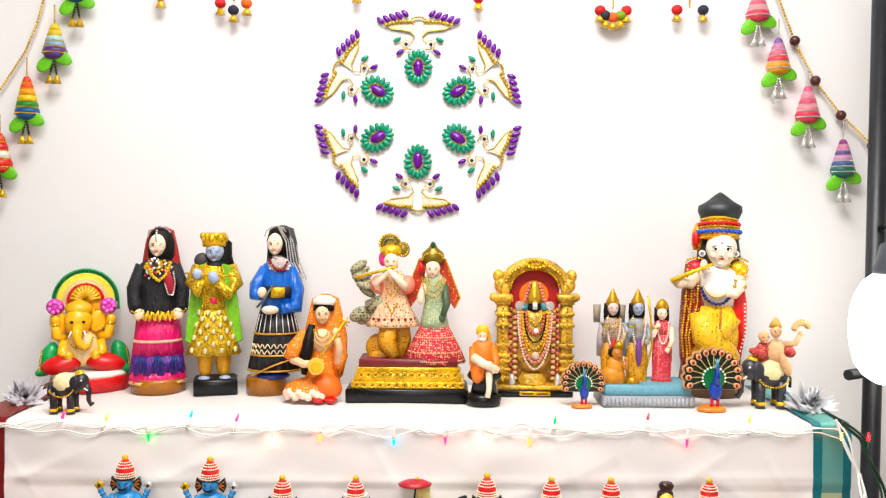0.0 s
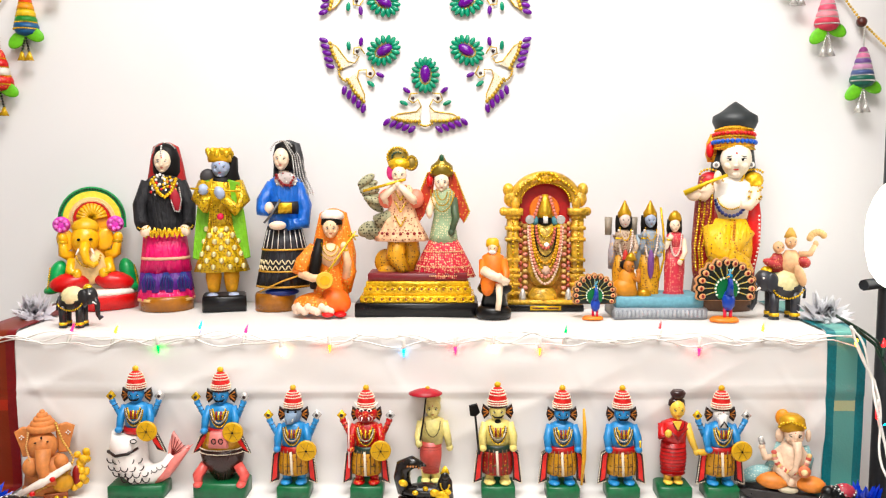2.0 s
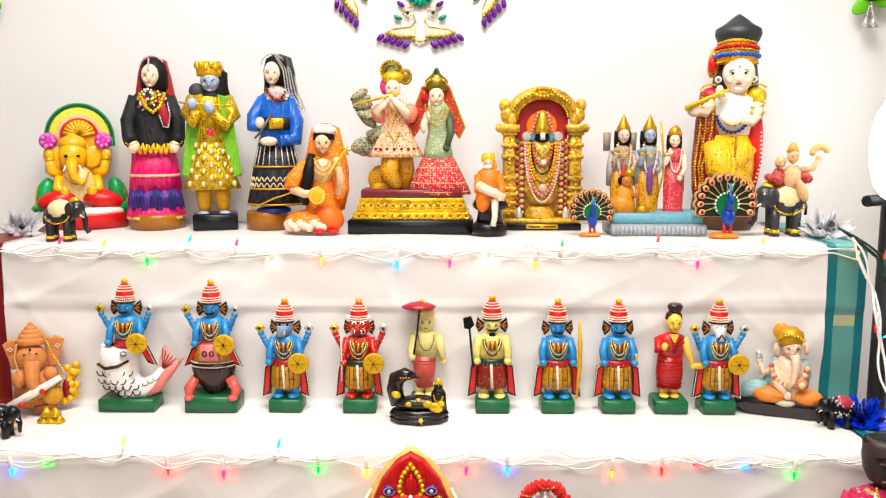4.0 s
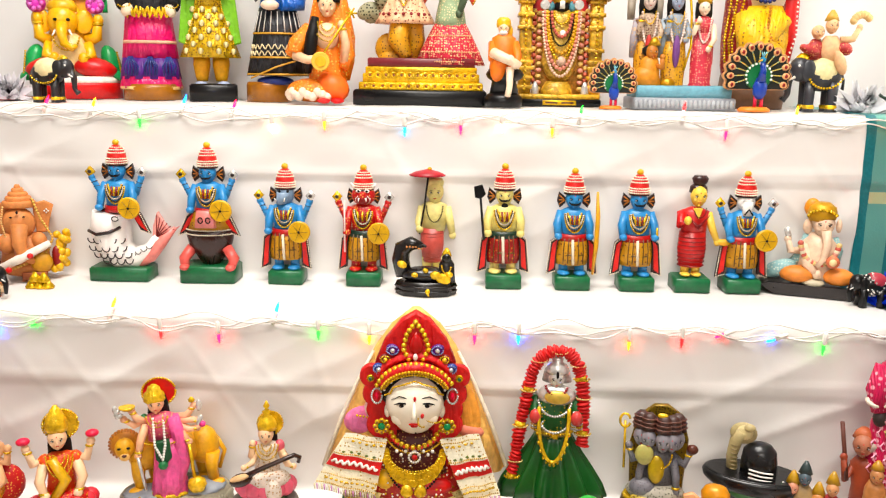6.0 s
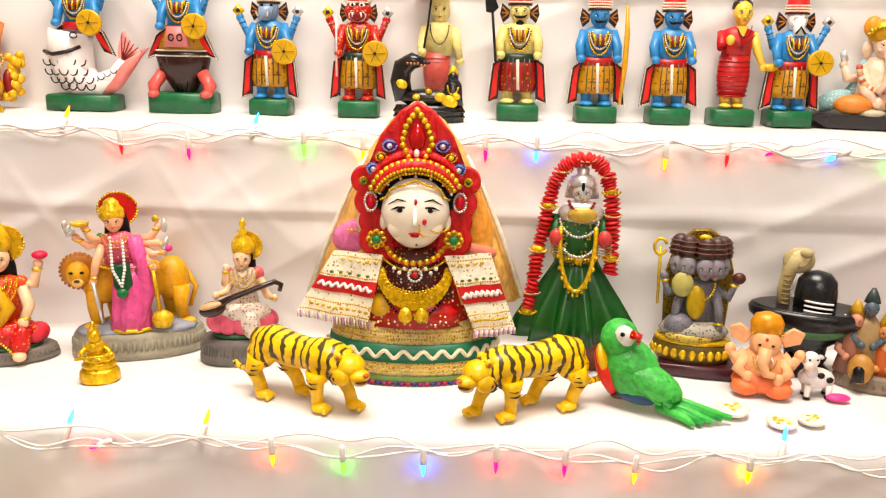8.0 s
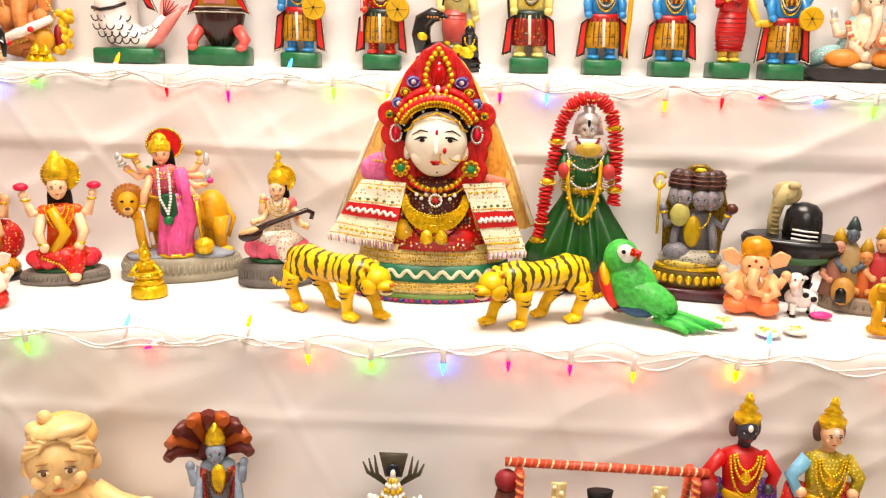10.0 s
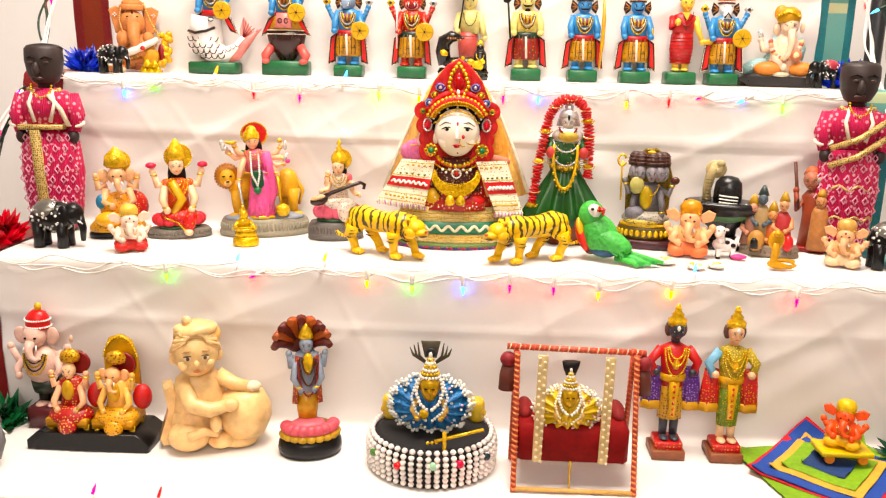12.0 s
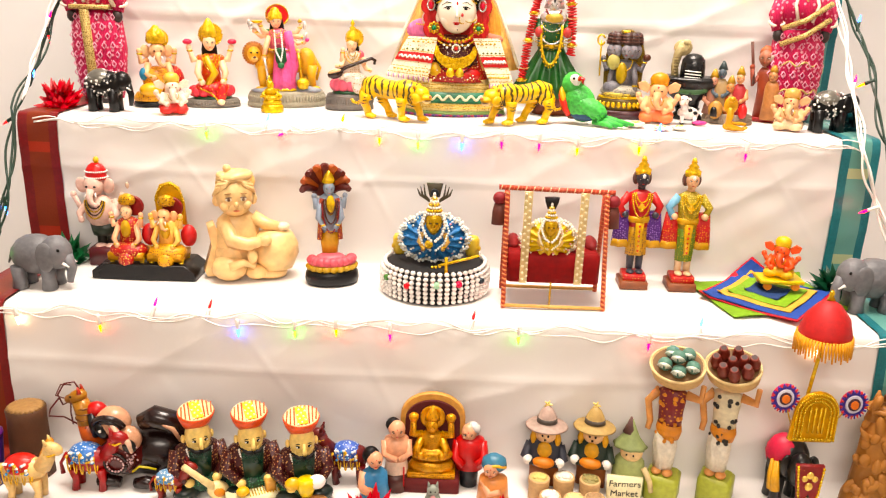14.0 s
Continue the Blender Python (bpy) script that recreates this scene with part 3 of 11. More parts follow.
        b.e(478, 672, 30, 8, NAVY, -16, 18)
        b.tube([(440, 668, -34), (480, 650, -40), (512, 640, -36)], 1.6, paint("c99a50", 0.4), 5)
        blue = paint("2c62b8", 0.3)
        b.lathe(487, [(15, 466), (27, 474), (31, 496), (27, 528), (33, 558)], blue, sy=0.7)
        b.lathe(487, [(28.5, 512), (28.5, 534)], paint("2a2420", 0.4), sy=0.76)
        b.box(474, 498, 514, 532, -27, -20, GOLD)
        b.tube([(466, 482, 0), (448, 512, -8), (446, 528, -16), (460, 528, -26)], [12, 12, 11, 9], blue)
        b.tube([(508, 482, 0), (520, 520, -6), (518, 550, -16), (490, 552, -28)], [12, 13, 13, 10], blue)
        b.e(459, 522, 8, 10, IVORY, -30, 7)
        b.e(473, 553, 15, 8, IVORY, -32, 7)
        b.tube([(478, 508, -32), (462, 535, -36), (450, 548, -34)], 2, paint("777777", 0.4, 0.5), 6)
        b.e(488, 474, 20, 14, paint("b8aca8", 0.5), -15, 9)
        rnd = random.Random(22)
        for k in range(44):
            a, f = rnd.uniform(0, 2 * math.pi), math.sqrt(rnd.random())
            b.e(488 + 19 * f * math.cos(a), 474 + 14 * f * math.sin(a), 2.3, 2.3, (SILVER, WHITE, DKRED, SILVER)[k % 4], -23 + 5 * f, 2.2, n=6, k=4)
        b.beads([(472, 466, -18), (482, 482, -24), (494, 484, -24), (504, 466, -18)], 3, DKRED, 1.8)
        b.lathe(485, [(8, 446), (9, 466)], IVORY)
        b.head(481, 438, 14, 20, IVORY, -6, -0.4)
        b.lathe(488, [(4, 405), (17, 412), (22, 432), (20, 458)], HAIR, y=7, sy=0.8)
        b.lathe(494, [(4, 404), (20, 410), (26, 436), (28, 470), (34, 508)], paint("3a3a3e", 0.5), y=12, sy=0.5, n=28, pleats=9, amp=0.07)
        for i in range(5):
            b.beads([(486 + i * 3, 406 + i, -12 + 4 * i), (500 + 4 * i, 432, -8 + 4 * i), (504 + 5 * i, 470, -8 + 3 * i), (520 + 4 * i, 500, -8)], 1.7, SILVER, 2.0)
        b.beads(b.arc(483, 426, 20, 20, 190, 330, -10, 20), 1.6, SILVER)
        b.place("folk_doll", -0.252, 1.243, STEP_Z[1], "cloth folk doll in a blue blouse and black skirt", "doll", "folk dolls")


def flute_doll():
    b = Board(376, 704, 0.00084)
    b.box(337, 413, 676, 704, -30, 30, BLACK)
    gold, coat, skin = paint("d8b44a", 0.3, 0.4), paint("7cb43c", 0.5), paint("a9b4cc", 0.45)
    for p in (357, 388):
        b.lathe(p, [(13, 628), (14, 645), (11, 664), (9, 672)], paint("e0a93a", 0.4, 0.3), n=16, pleats=6, amp=0.06)
        b.e(p + (-2 if p < 370 else 3), 678, 11, 6, skin, -10, 14)
    b.lathe(372, [(24, 545), (32, 580), (40, 610), (47, 634)], gold, sy=0.7, n=40, pleats=10, amp=0.05)
    for j in range(7):
        for i in range(7):
            if (i + j) % 2 == 0:
                q, a = 558 + j * 11, math.pi * (0.2 + 0.6 * i / 6)
                r = 28 + (q - 545) * 0.23
                b.e(372 - r * math.cos(a), q, 4.6, 5.0, paint("f0e4b0", 0.35, 0.2), -r * 0.71 * math.sin(a), 0.9, n=4, k=4)
    b.lathe(372, [(14, 468), (26, 476), (28, 500), (24, 530), (27, 552)], gold, sy=0.7)
    for s in (-1, 1):
        b.slab([(372 + 10 * s, 470), (372 + 34 * s, 476), (372 + 42 * s, 540), (372 + 50 * s, 610), (372 + 38 * s, 614), (372 + 20 * s, 560), (372 + 14 * s, 510)], -14 if s > 0 else -10, 10, coat, 0.03)
        b.beads([(372 + 15 * s, 512, -16), (372 + 21 * s, 560, -16), (372 + 38 * s, 612, -14)], 1.8, GOLD)
    b.tube([(346, 478, 0), (334, 505, -14), (346, 520, -26), (350, 498, -32)], [12, 11, 10, 8], gold)
    b.tube([(400, 478, 0), (412, 508, -12), (398, 524, -26), (378, 502, -34)], [13, 12, 11, 9], gold)
    b.e(345, 488, 9, 10, skin, -34, 8)
    b.e(372, 494, 9, 12, skin, -36, 8, rot=-25)
    b.tube([(324, 486, -38), (410, 492, -36)], 1.8, GOLD, 6)
    b.e(372, 536, 6, 6, paint("e02a5a", 0.5), -24, 5)
    b.e(352, 466, 14, 14, paint("4a4648", 0.6), 0, 8)
    b.head(374, 450, 16, 19, skin, -8, -0.3)
    b.lathe(384, [(8, 424), (20, 434), (20, 458), (26, 482), (20, 496)], HAIR, y=9, sy=0.7)
    b.e(374, 480, 18, 16, HAIR, -8, 10)
    b.lathe(373, [(16, 416), (20, 422), (21, 436), (20, 441)], paint("e0b038", 0.3, 0.5), y=-2, sy=0.9)
    for i in range(8):
        a = math.pi * (0.05 + 0.9 * i / 7)
        b.e(373 - 20 * math.cos(a), 424 + (3 if i % 2 else -2), 5, 7, GOLD, -2 - 17 * math.sin(a), 4, n=8, k=5)
    b.place("flute_doll", -0.342, 1.243, STEP_Z[1], "standing flute-player doll in a green coat and gold skirt", "doll", "folk dolls")


def seated_singer():
    b = Board(556, 718, 0.00081)
    saf, deep = paint("f08a1e", 0.5), paint("c8501c", 0.5)
    b.e(545, 696, 46, 20, saf, -6, 34)
    b.e(575, 690, 28, 22, paint("ee7422", 0.5), -18, 24, rot=30)
    for i in range(16):
        a = math.pi * (0.05 + 0.9 * i / 15)
        b.e(546 - 42 * math.cos(a), 702 + 4 * math.sin(i * 2.1), 8, 8, paint("f3d9c4", 0.6), -10 - 26 * math.sin(a), 7, n=8, k=5)
    for p in (560, 582):
        b.e(p, 712, 11, 5, RED, -34, 12)
    b.lathe(566, [(15, 590), (26, 600), (25, 630), (30, 670), (34, 695)], saf, y=4, sy=0.75)
    b.e(566, 610, 20, 22, SKIN, -10, 12)
    b.lathe(572, [(6, 528), (24, 536), (32, 570), (40, 610), (38, 650), (30, 680)], saf, y=14, sy=0.6, n=26, pleats=8, amp=0.06)
    b.head(567, 562, 14, 18, SKIN, -10)
    b.lathe(569, [(5, 536), (17, 542), (19, 556)], HAIR, y=-4)
    b.lathe(570, [(10, 530), (20, 536), (21, 543), (18, 547)], paint("f2e2d6", 0.6), y=-2)
    b.tube([(548, 580, -14), (542, 610, -18), (537, 645, -20), (535, 668, -18)], [6, 10, 10, 5], HAIR)
    b.tube([(540, 598, 0), (518, 622, -10), (512, 640, -18)], [13, 14, 14], saf)
    b.arm([(514, 640, -20), (535, 648, -32), (555, 645, -38)], 7, SKIN, band=GOLD)
    b.tube([(592, 600, 0), (600, 640, -10), (592, 660, -14)], [12, 12, 8], saf)
    b.arm([(594, 650, -14), (596, 620, -24), (590, 592, -30)], 7, SKIN, band=GOLD)
    b.tube([(545, 660, -42), (604, 575, -34)], 1.8, GOLD, 6)
    b.disc(556, 650, 15, paint("e9c468", 0.4), -48, 8)
    b.disc(556, 650, 9, paint("f2b62c", 0.4), -50, 4)
    for a in range(0, 180, 60):
        b.tube([(606 + 9 * math.cos(radians(a)), 574 + 9 * math.sin(radians(a)), -34), (606 - 9 * math.cos(radians(a)), 574 - 9 * math.sin(radians(a)), -34)], 1.6, GOLD, 5)
    for r in (14, 22, 30):
        b.necklace(567, 588, r * 0.7, r, GOLD, -20, 1.3)
    b.place("seated_doll", -0.183, 1.195, STEP_Z[1], "seated woman doll in orange playing a small instrument", "doll")


def couple_idol():
    b = Board(722, 714, 0.00083)
    b.box(615, 828, 690, 714, -48, 48, BLACK)
    b.box(624, 822, 678, 692, -44, 44, GOLD)
    b.box(630, 816, 664, 680, -40, 40, GOLD)
    b.box(634, 812, 654, 666, -36, 36, GOLD)
    b.box(637, 809, 640, 656, -33, 33, paint("7a2a30", 0.4))
    for q, p0, p1, y in ((667, 642, 806, -40), (684, 634, 816, -44)):
        n = 14
        for i in range(n):
            p = p0 + (p1 - p0) * i / (n - 1)
            b.tube(b.arc(p, q, 4.2, 4.2, 0, 330, y, 8), 1.4, GOLD, 5)
            b.e(p, q, 2.2, 2.2, paint("8a4a2a", 0.4), y, 2, n=6, k=4)
    peach, must, grn = paint("eec2a0", 0.45), paint("cf9a2c", 0.45), paint("a8a688", 0.5)
    # the flute player
    b.tube([(706, 575, 0), (712, 610, 4), (704, 648, 0)], [17, 15, 10], must)
    b.tube([(690, 575, -6), (684, 612, -14), (700, 640, -18)], [18, 17, 10], must)
    b.e(664, 622, 18, 22, must, 4, 8, rot=20)
    b.e(675, 640, 24, 12, must, 0, 10)
    b.e(710, 650, 13, 6, WHITE, -16, 12)
    b.lathe(694, [(15, 488), (24, 500), (22, 525), (30, 552), (44, 578), (46, 586)], peach, sy=0.68, n=40, pleats=9, amp=0.08)
    for i in range(9):
        a = math.pi * (0.1 + 0.8 * i / 8)
        b.e(694 - 40 * math.cos(a), 572, 3, 3, DKRED, -28 * math.sin(a) - 1, 2, n=6, k=4)
    for q in (515, 535, 560):
        b.beads([(684, q - 18, -20), (694, q, -26), (704, q - 18, -20)], 1.6, GOLD)
    for s in (-1, 1):
        b.e(694 + 26 * s, 512, 14, 17, paint("ec8c78", 0.45), -4, 13)
    b.arm([(670, 520, -6), (664, 508, -20), (684, 490, -28)], 7, IVORY)
    b.arm([(720, 518, -6), (712, 510, -22), (690, 486, -30)], 7, IVORY)
    b.tube([(630, 498, -26), (668, 488, -32), (704, 478, -32)], 2.6, GOLD, 7)
    for k in range(6):
        b.e(632 + k * 3, 480 + k * 9, 18, 8, grn, 6 + (k % 2) * 5, 8, rot=-35 + 14 * k)
    for k in range(5):
        b.e(634 + k * 10, 566 + (k % 2) * 5, 19, 13, grn, 4 + (k % 2) * 5, 9, rot=-30)
    b.tube([(650, 555, 4), (680, 540, -2), (705, 530, 4)], [14, 12, 8], grn)
    b.head(691, 471, 13, 16, IVORY, -8)
    b.e(691, 452, 20, 12, GOLD, 0, 14)
    b.e(688, 440, 20, 19, paint("9a8448", 0.4, 0.4), 6, 8)
    b.beads(b.arc(688, 440, 18, 17, 0, 345, -2, 22), 2.4, GOLD)
    b.beads(b.arc(688, 440, 10, 9, 0, 330, -3, 12), 2, paint("3a5a4a", 0.3))
    b.e(712, 450, 12, 14, paint("9a8448", 0.4, 0.4), 2, 8)
    b.beads(b.arc(712, 450, 9, 11, 0, 340, -5, 12), 1.8, GOLD)
    b.e(676, 466, 8, 14, PINK, 4, 6)
    # the companion
    rose = paint("c83a4a", 0.45)
    b.lathe(768, [(20, 575), (32, 598), (46, 628), (54, 650)], rose, sy=0.66, n=60, pleats=14, amp=0.07)
    for q, r in ((604, 35), (630, 47), (645, 53)):
        b.beads([(768 - r * math.cos(math.pi * i / 24), q, -r * 0.68 * math.sin(math.pi * i / 24)) for i in range(25)], 1.5, paint("e6b890", 0.4), 2.4)
    b.lathe(768, [(12, 494), (20, 504), (17, 540), (24, 575), (26, 590)], paint("9db08e", 0.45), sy=0.7)
    for s in (-1, 1):
        b.slab([(764 + 10 * s, 462), (764 + 24 * s, 466), (764 + 50 * s, 535), (764 + 40 * s, 556), (764 + 16 * s, 520)], 4, 16, paint("b2402c", 0.5), 0.05)
        b.beads([(764 + 24 * s, 468, 4), (764 + 50 * s, 536, 4), (764 + 40 * s, 554, 4)], 1.8, GOLD)
    b.arm([(752, 512, -4), (742, 536, -14), (744, 534, -24)], 6.5, IVORY, band=GOLD)
    b.e(744, 534, 6, 12, IVORY, -26, 5)
    b.arm([(785, 512, -2), (790, 545, -12), (782, 570, -16)], 6.5, paint("56684e", 0.5))
    for r in (16, 26, 36):
        b.necklace(766, 498, r * 0.55, r, GOLD, -15, 1.4, -5)
    b.head(765, 484, 13, 17, IVORY, -6)
    b.lathe(765, [(3, 436), (8, 446), (19, 455), (21, 468), (17, 474)], paint("8f7a3c", 0.35, 0.5), y=3)
    b.beads(b.arc(765, 468, 19, 14, 185, 355, -10, 14), 2.2, GOLD)
    b.e(765, 442, 4, 7, DKGREEN, -2, 4)
    b.e(744, 482, 6, 10, RED, -4, 6)
    b.place("couple_idol", -0.050, 1.216, STEP_Z[1], "resin idol of a flute player and companion on gilded plinth", "idol")


def seated_saint():
    b = Board(858, 724, 0.00080)
    b.lathe(856, [(24, 702), (31, 708), (32, 716), (30, 724)], BLACK, sy=0.8)
    b.e(858, 672, 31, 14, BLACK, 2, 22)
    b.lathe(857, [(27, 664), (20, 684), (24, 704)], BLACK, sy=0.8)
    org = paint("ee8418", 0.5)
    b.lathe(855, [(9, 608), (19, 614), (20, 640), (24, 672)], org, sy=0.75)
    b.e(848, 660, 14, 24, org, -14, 12, rot=10)
    b.tube([(838, 638, -16), (856, 646, -30), (882, 658, -26)], [9, 8, 6], IVORY)
    b.tube([(866, 660, -22), (866, 690, -24), (863, 706, -28)], [7, 5, 5], IVORY)
    b.arm([(838, 622, 0), (836, 646, -12), (866, 648, -30)], 7, org, IVORY)
    b.arm([(872, 622, 0), (878, 644, -12), (874, 656, -28)], 7, org, IVORY)
    b.head(854, 600, 9, 11, SKIN, -4)
    b.e(854, 606, 7, 5, WHITE, -8, 5)
    b.lathe(854, [(7, 582), (11, 586), (12, 594), (11, 598)], YELLOW, y=-1)
    b.e(864, 604, 5, 11, YELLOW, 4, 5)
    b.place("saint_idol", 0.061, 1.172, STEP_Z[1], "small seated saint idol in orange on a black rock", "idol")


def arched_shrine():
    b = Board(946, 703, 0.00085)
    gold = paint("e2b65e", 0.3, 0.2, 0.45, 1.0, 200)
    b.box(880, 1012, 692, 703, -34, 30, BLACK)
    b.box(880, 1010, 684, 693, -30, 28, gold)
    b.box(918, 972, 693.5, 701, -36, -33, paint("d8b24a", 0.3, 0.6))
    for i in range(2):
        b.box(922 + i * 26, 942 + i * 26, 696, 698.6, -37, -35.5, BROWN)
    arch = [(904, 690)] + [(946 + 46 * math.cos(radians(a)), 514 + 42 * math.sin(radians(a))) for a in range(180, 361, 15)] + [(988, 690)]
    b.slab(arch, 8, 14, paint("b52428", 0.5), 0.01)
    b.disc(946, 528, 27, paint("f08a30", 0.5), 4, 5)
    b.slab([(906, 552), (986, 552), (986, 688), (906, 688)], 2, 7, paint("d8a868", 0.4, 0.2, 0.4, 0.8, 220), 0.01)
    for s in (-1, 1):
        c = 946 + 57 * s
        b.box(c - 10, c + 10, 536, 690, -16, 14, gold)
        for q in (536, 556, 576, 612, 630, 640, 655, 670):
            b.box(c - 13, c + 13, q, q + 6, -19, 14, gold)
        b.box(c - 17, c + 17, 524, 536, -22, 14, gold)
        b.e(c + 16 * s, 530, 8, 8, gold, -8, 8)
        b.e(c + 3 * s, 508, 13, 15, gold, -6, 11)
        b.e(c + 8 * s, 492, 10, 12, gold, -6, 9)
        b.e(c - 4 * s, 516, 8, 12, gold, -14, 7)
        b.beads([(c, 540, -18), (c, 684, -18)], 2.4, GOLD, 3)
        b.lathe(946 + 40 * s, [(2, 664), (5, 672), (7, 684)], SILVER, y=-24, n=12)
        for k in range(13):
            b.e(946 + 34 * s, 556 + k * 10, 5, 4, paint("e09a88" if k % 2 else "d8b878", 0.5), -4, 5, n=8, k=5)
            b.e(946 + 43 * s, 552 + k * 10, 4.4, 4, paint("c8705c" if k % 3 else "e0bc7a", 0.5), 0, 4, n=8, k=5)
    b.tube(b.arc(946, 514, 54, 44, 180, 360, -4, 24), 11, gold, 10)
    b.beads(b.arc(946, 514, 54, 44, 182, 358, -16, 30), 2.6, GOLD, 2.4)
    b.beads(b.arc(946, 514, 43, 34, 180, 360, -10, 30), 2.0, GOLD, 2.2)
    b.e(946, 470, 22, 9, gold, -10, 8)
    b.beads(b.arc(946, 470, 18, 7, 0, 340, -18, 12), 3.6, GOLD, 1.8)
    b.lathe(942, [(18, 664), (22, 670), (26, 678), (26, 686)], gold, y=-12, sy=0.7)
    b.lathe(945, [(15, 552), (23, 568), (26, 604), (30, 634), (22, 654), (12, 664)], paint("dcb868", 0.3, 0.25, 0.4, 0.8, 220), y=-8, sy=0.6)
    b.lathe(945, [(5, 500), (9, 512), (13, 528), (14, 540)], paint("d9b45a", 0.3, 0.6), y=-10)
    b.e(945, 546, 13, 11, BLACK, -12, 10)
    b.box(941, 949, 538, 550, -24, -20, WHITE)
    for s in (-1, 1):
        b.e(945 + 18 * s, 546, 7, 9, paint("5f94a0", 0.5), -12, 6)
        b.arm([(945 + 14 * s, 560, -10), (945 + 24 * s, 556, -14), (945 + 29 * s, 546, -16)], 5, GOLD)
        b.disc(945 + 27 * s, 544, 8, SILVER, -20, 4)
        b.arm([(945 + 15 * s, 566, -12), (945 + 21 * s, 590, -16), (945 + 16 * s, 604, -18)], 5, paint("4a4236", 0.5))
        b.beads([(945 + 8 * s, 505, -16), (945 + 16 * s, 530, -16), (945 + 22 * s, 545, -18)], 3.2, paint("d8887a", 0.5), 1.9)
    for r, mat, rr in ((18, GOLD, 2), (38, paint("c06a5a", 0.5), 3), (64, paint("d8a23a", 0.4), 3), (88, paint("dc9480", 0.5), 3.4), (52, HAIR, 1.6), (74, GOLD, 2.4), (100, paint("e8c8b0", 0.5), 2.6)):
        b.beads(b.arc(945, 556, 8 + r * 0.22, r, 180, 0, -22, 18, -5), rr, mat, 1.9)
    b.e(947, 588, 5, 5, WHITE, -25, 3)
    b.e(946, 632, 8, 8, paint("d6b4a0", 0.5), -26, 5)
    b.place("arched_shrine", 0.140, 1.253, STEP_Z[1], "gilded arched shrine with red backing and garlanded idol", "idol shrine")


def peacock(x, y, w, name="peacock_figurine"):
    b = Board(0, 0, w / 84)
    b.lathe(-4, [(16, -6), (20, -3), (20, 0)], paint("e0864a", 0.4), y=-8, sy=0.7)
    dark = paint("16211c", 0.4)
    rim = paint("d8a274", 0.4)
    out, inn = [], []
    for i in range(0, 61):
        a = radians(150 + 240 * i / 60)
        r = 38 + 4.2 * abs(math.sin(i * math.pi * 13 / 60))
        out.append((r * 1.05 * math.cos(a), -46 + r * math.sin(a)))
        inn.append(((r - 2.2) * 1.05 * math.cos(a), -46 + (r - 2.2) * math.sin(a)))
    b.slab(out, 2, 6, rim, 0.01)
    b.slab(inn, -1, 3, dark, 0.01)
    for i in range(13):
        a = radians(150 + 240 * (i + 0.5) / 13)
        c, s = math.cos(a), math.sin(a)
        b.tube([(14 * c, -46 + 14 * s, -2), (34 * c, -46 + 33 * s, -2)], 0.7, paint("9fb08a", 0.4), 5)
        b.e(35 * c, -46 + 35 * s, 4.2, 5, rim, -2, 2, rot=math.degrees(a) + 90, n=10, k=5)
        b.e(35 * c, -46 + 35 * s, 2.2, 2.8, DKRED, -3.4, 1.6, n=8, k=4)
        b.beads([(18 * c, -46 + 18 * s, -3), (28 * c, -46 + 28 * s, -3)], 0.9, GOLD, 3)
    b.disc(0, -44, 17, GREEN, -4, 4)
    b.beads(b.arc(0, -44, 16, 16, 150, 390, -5, 14), 1.6, WHITE, 3)
    b.lathe(0, [(5, -42), (9, -32), (8, -22), (4, -16)], paint("1e3fa0", 0.3), y=-12)
    b.tube([(0, -38, -14), (1, -52, -16), (-1, -62, -17)], [6, 4, 3], paint("1e3fa0", 0.3))
    b.e(-1, -64, 4, 4, paint("2c7fae", 0.3), -17, 4)
    b.tube([(-3, -64, -20), (-8, -62, -21)], [1.5, 0.5], YELLOW, 6)
    for p in (-3, 0, 3):
        b.tube([(-1, -67, -17), (p, -74, -17)], 0.6, paint("8fd0e0", 0.4), 5)
    for p in (-4, 4):
        b.tube([(p, -20, -10), (p, -4, -10)], 2.4, paint("d23a50", 0.4), 6)
    return b.place(name, x, y, STEP_Z[1], "small painted peacock figurine with a fanned tail", "peacock figurine", "peacock figurines")


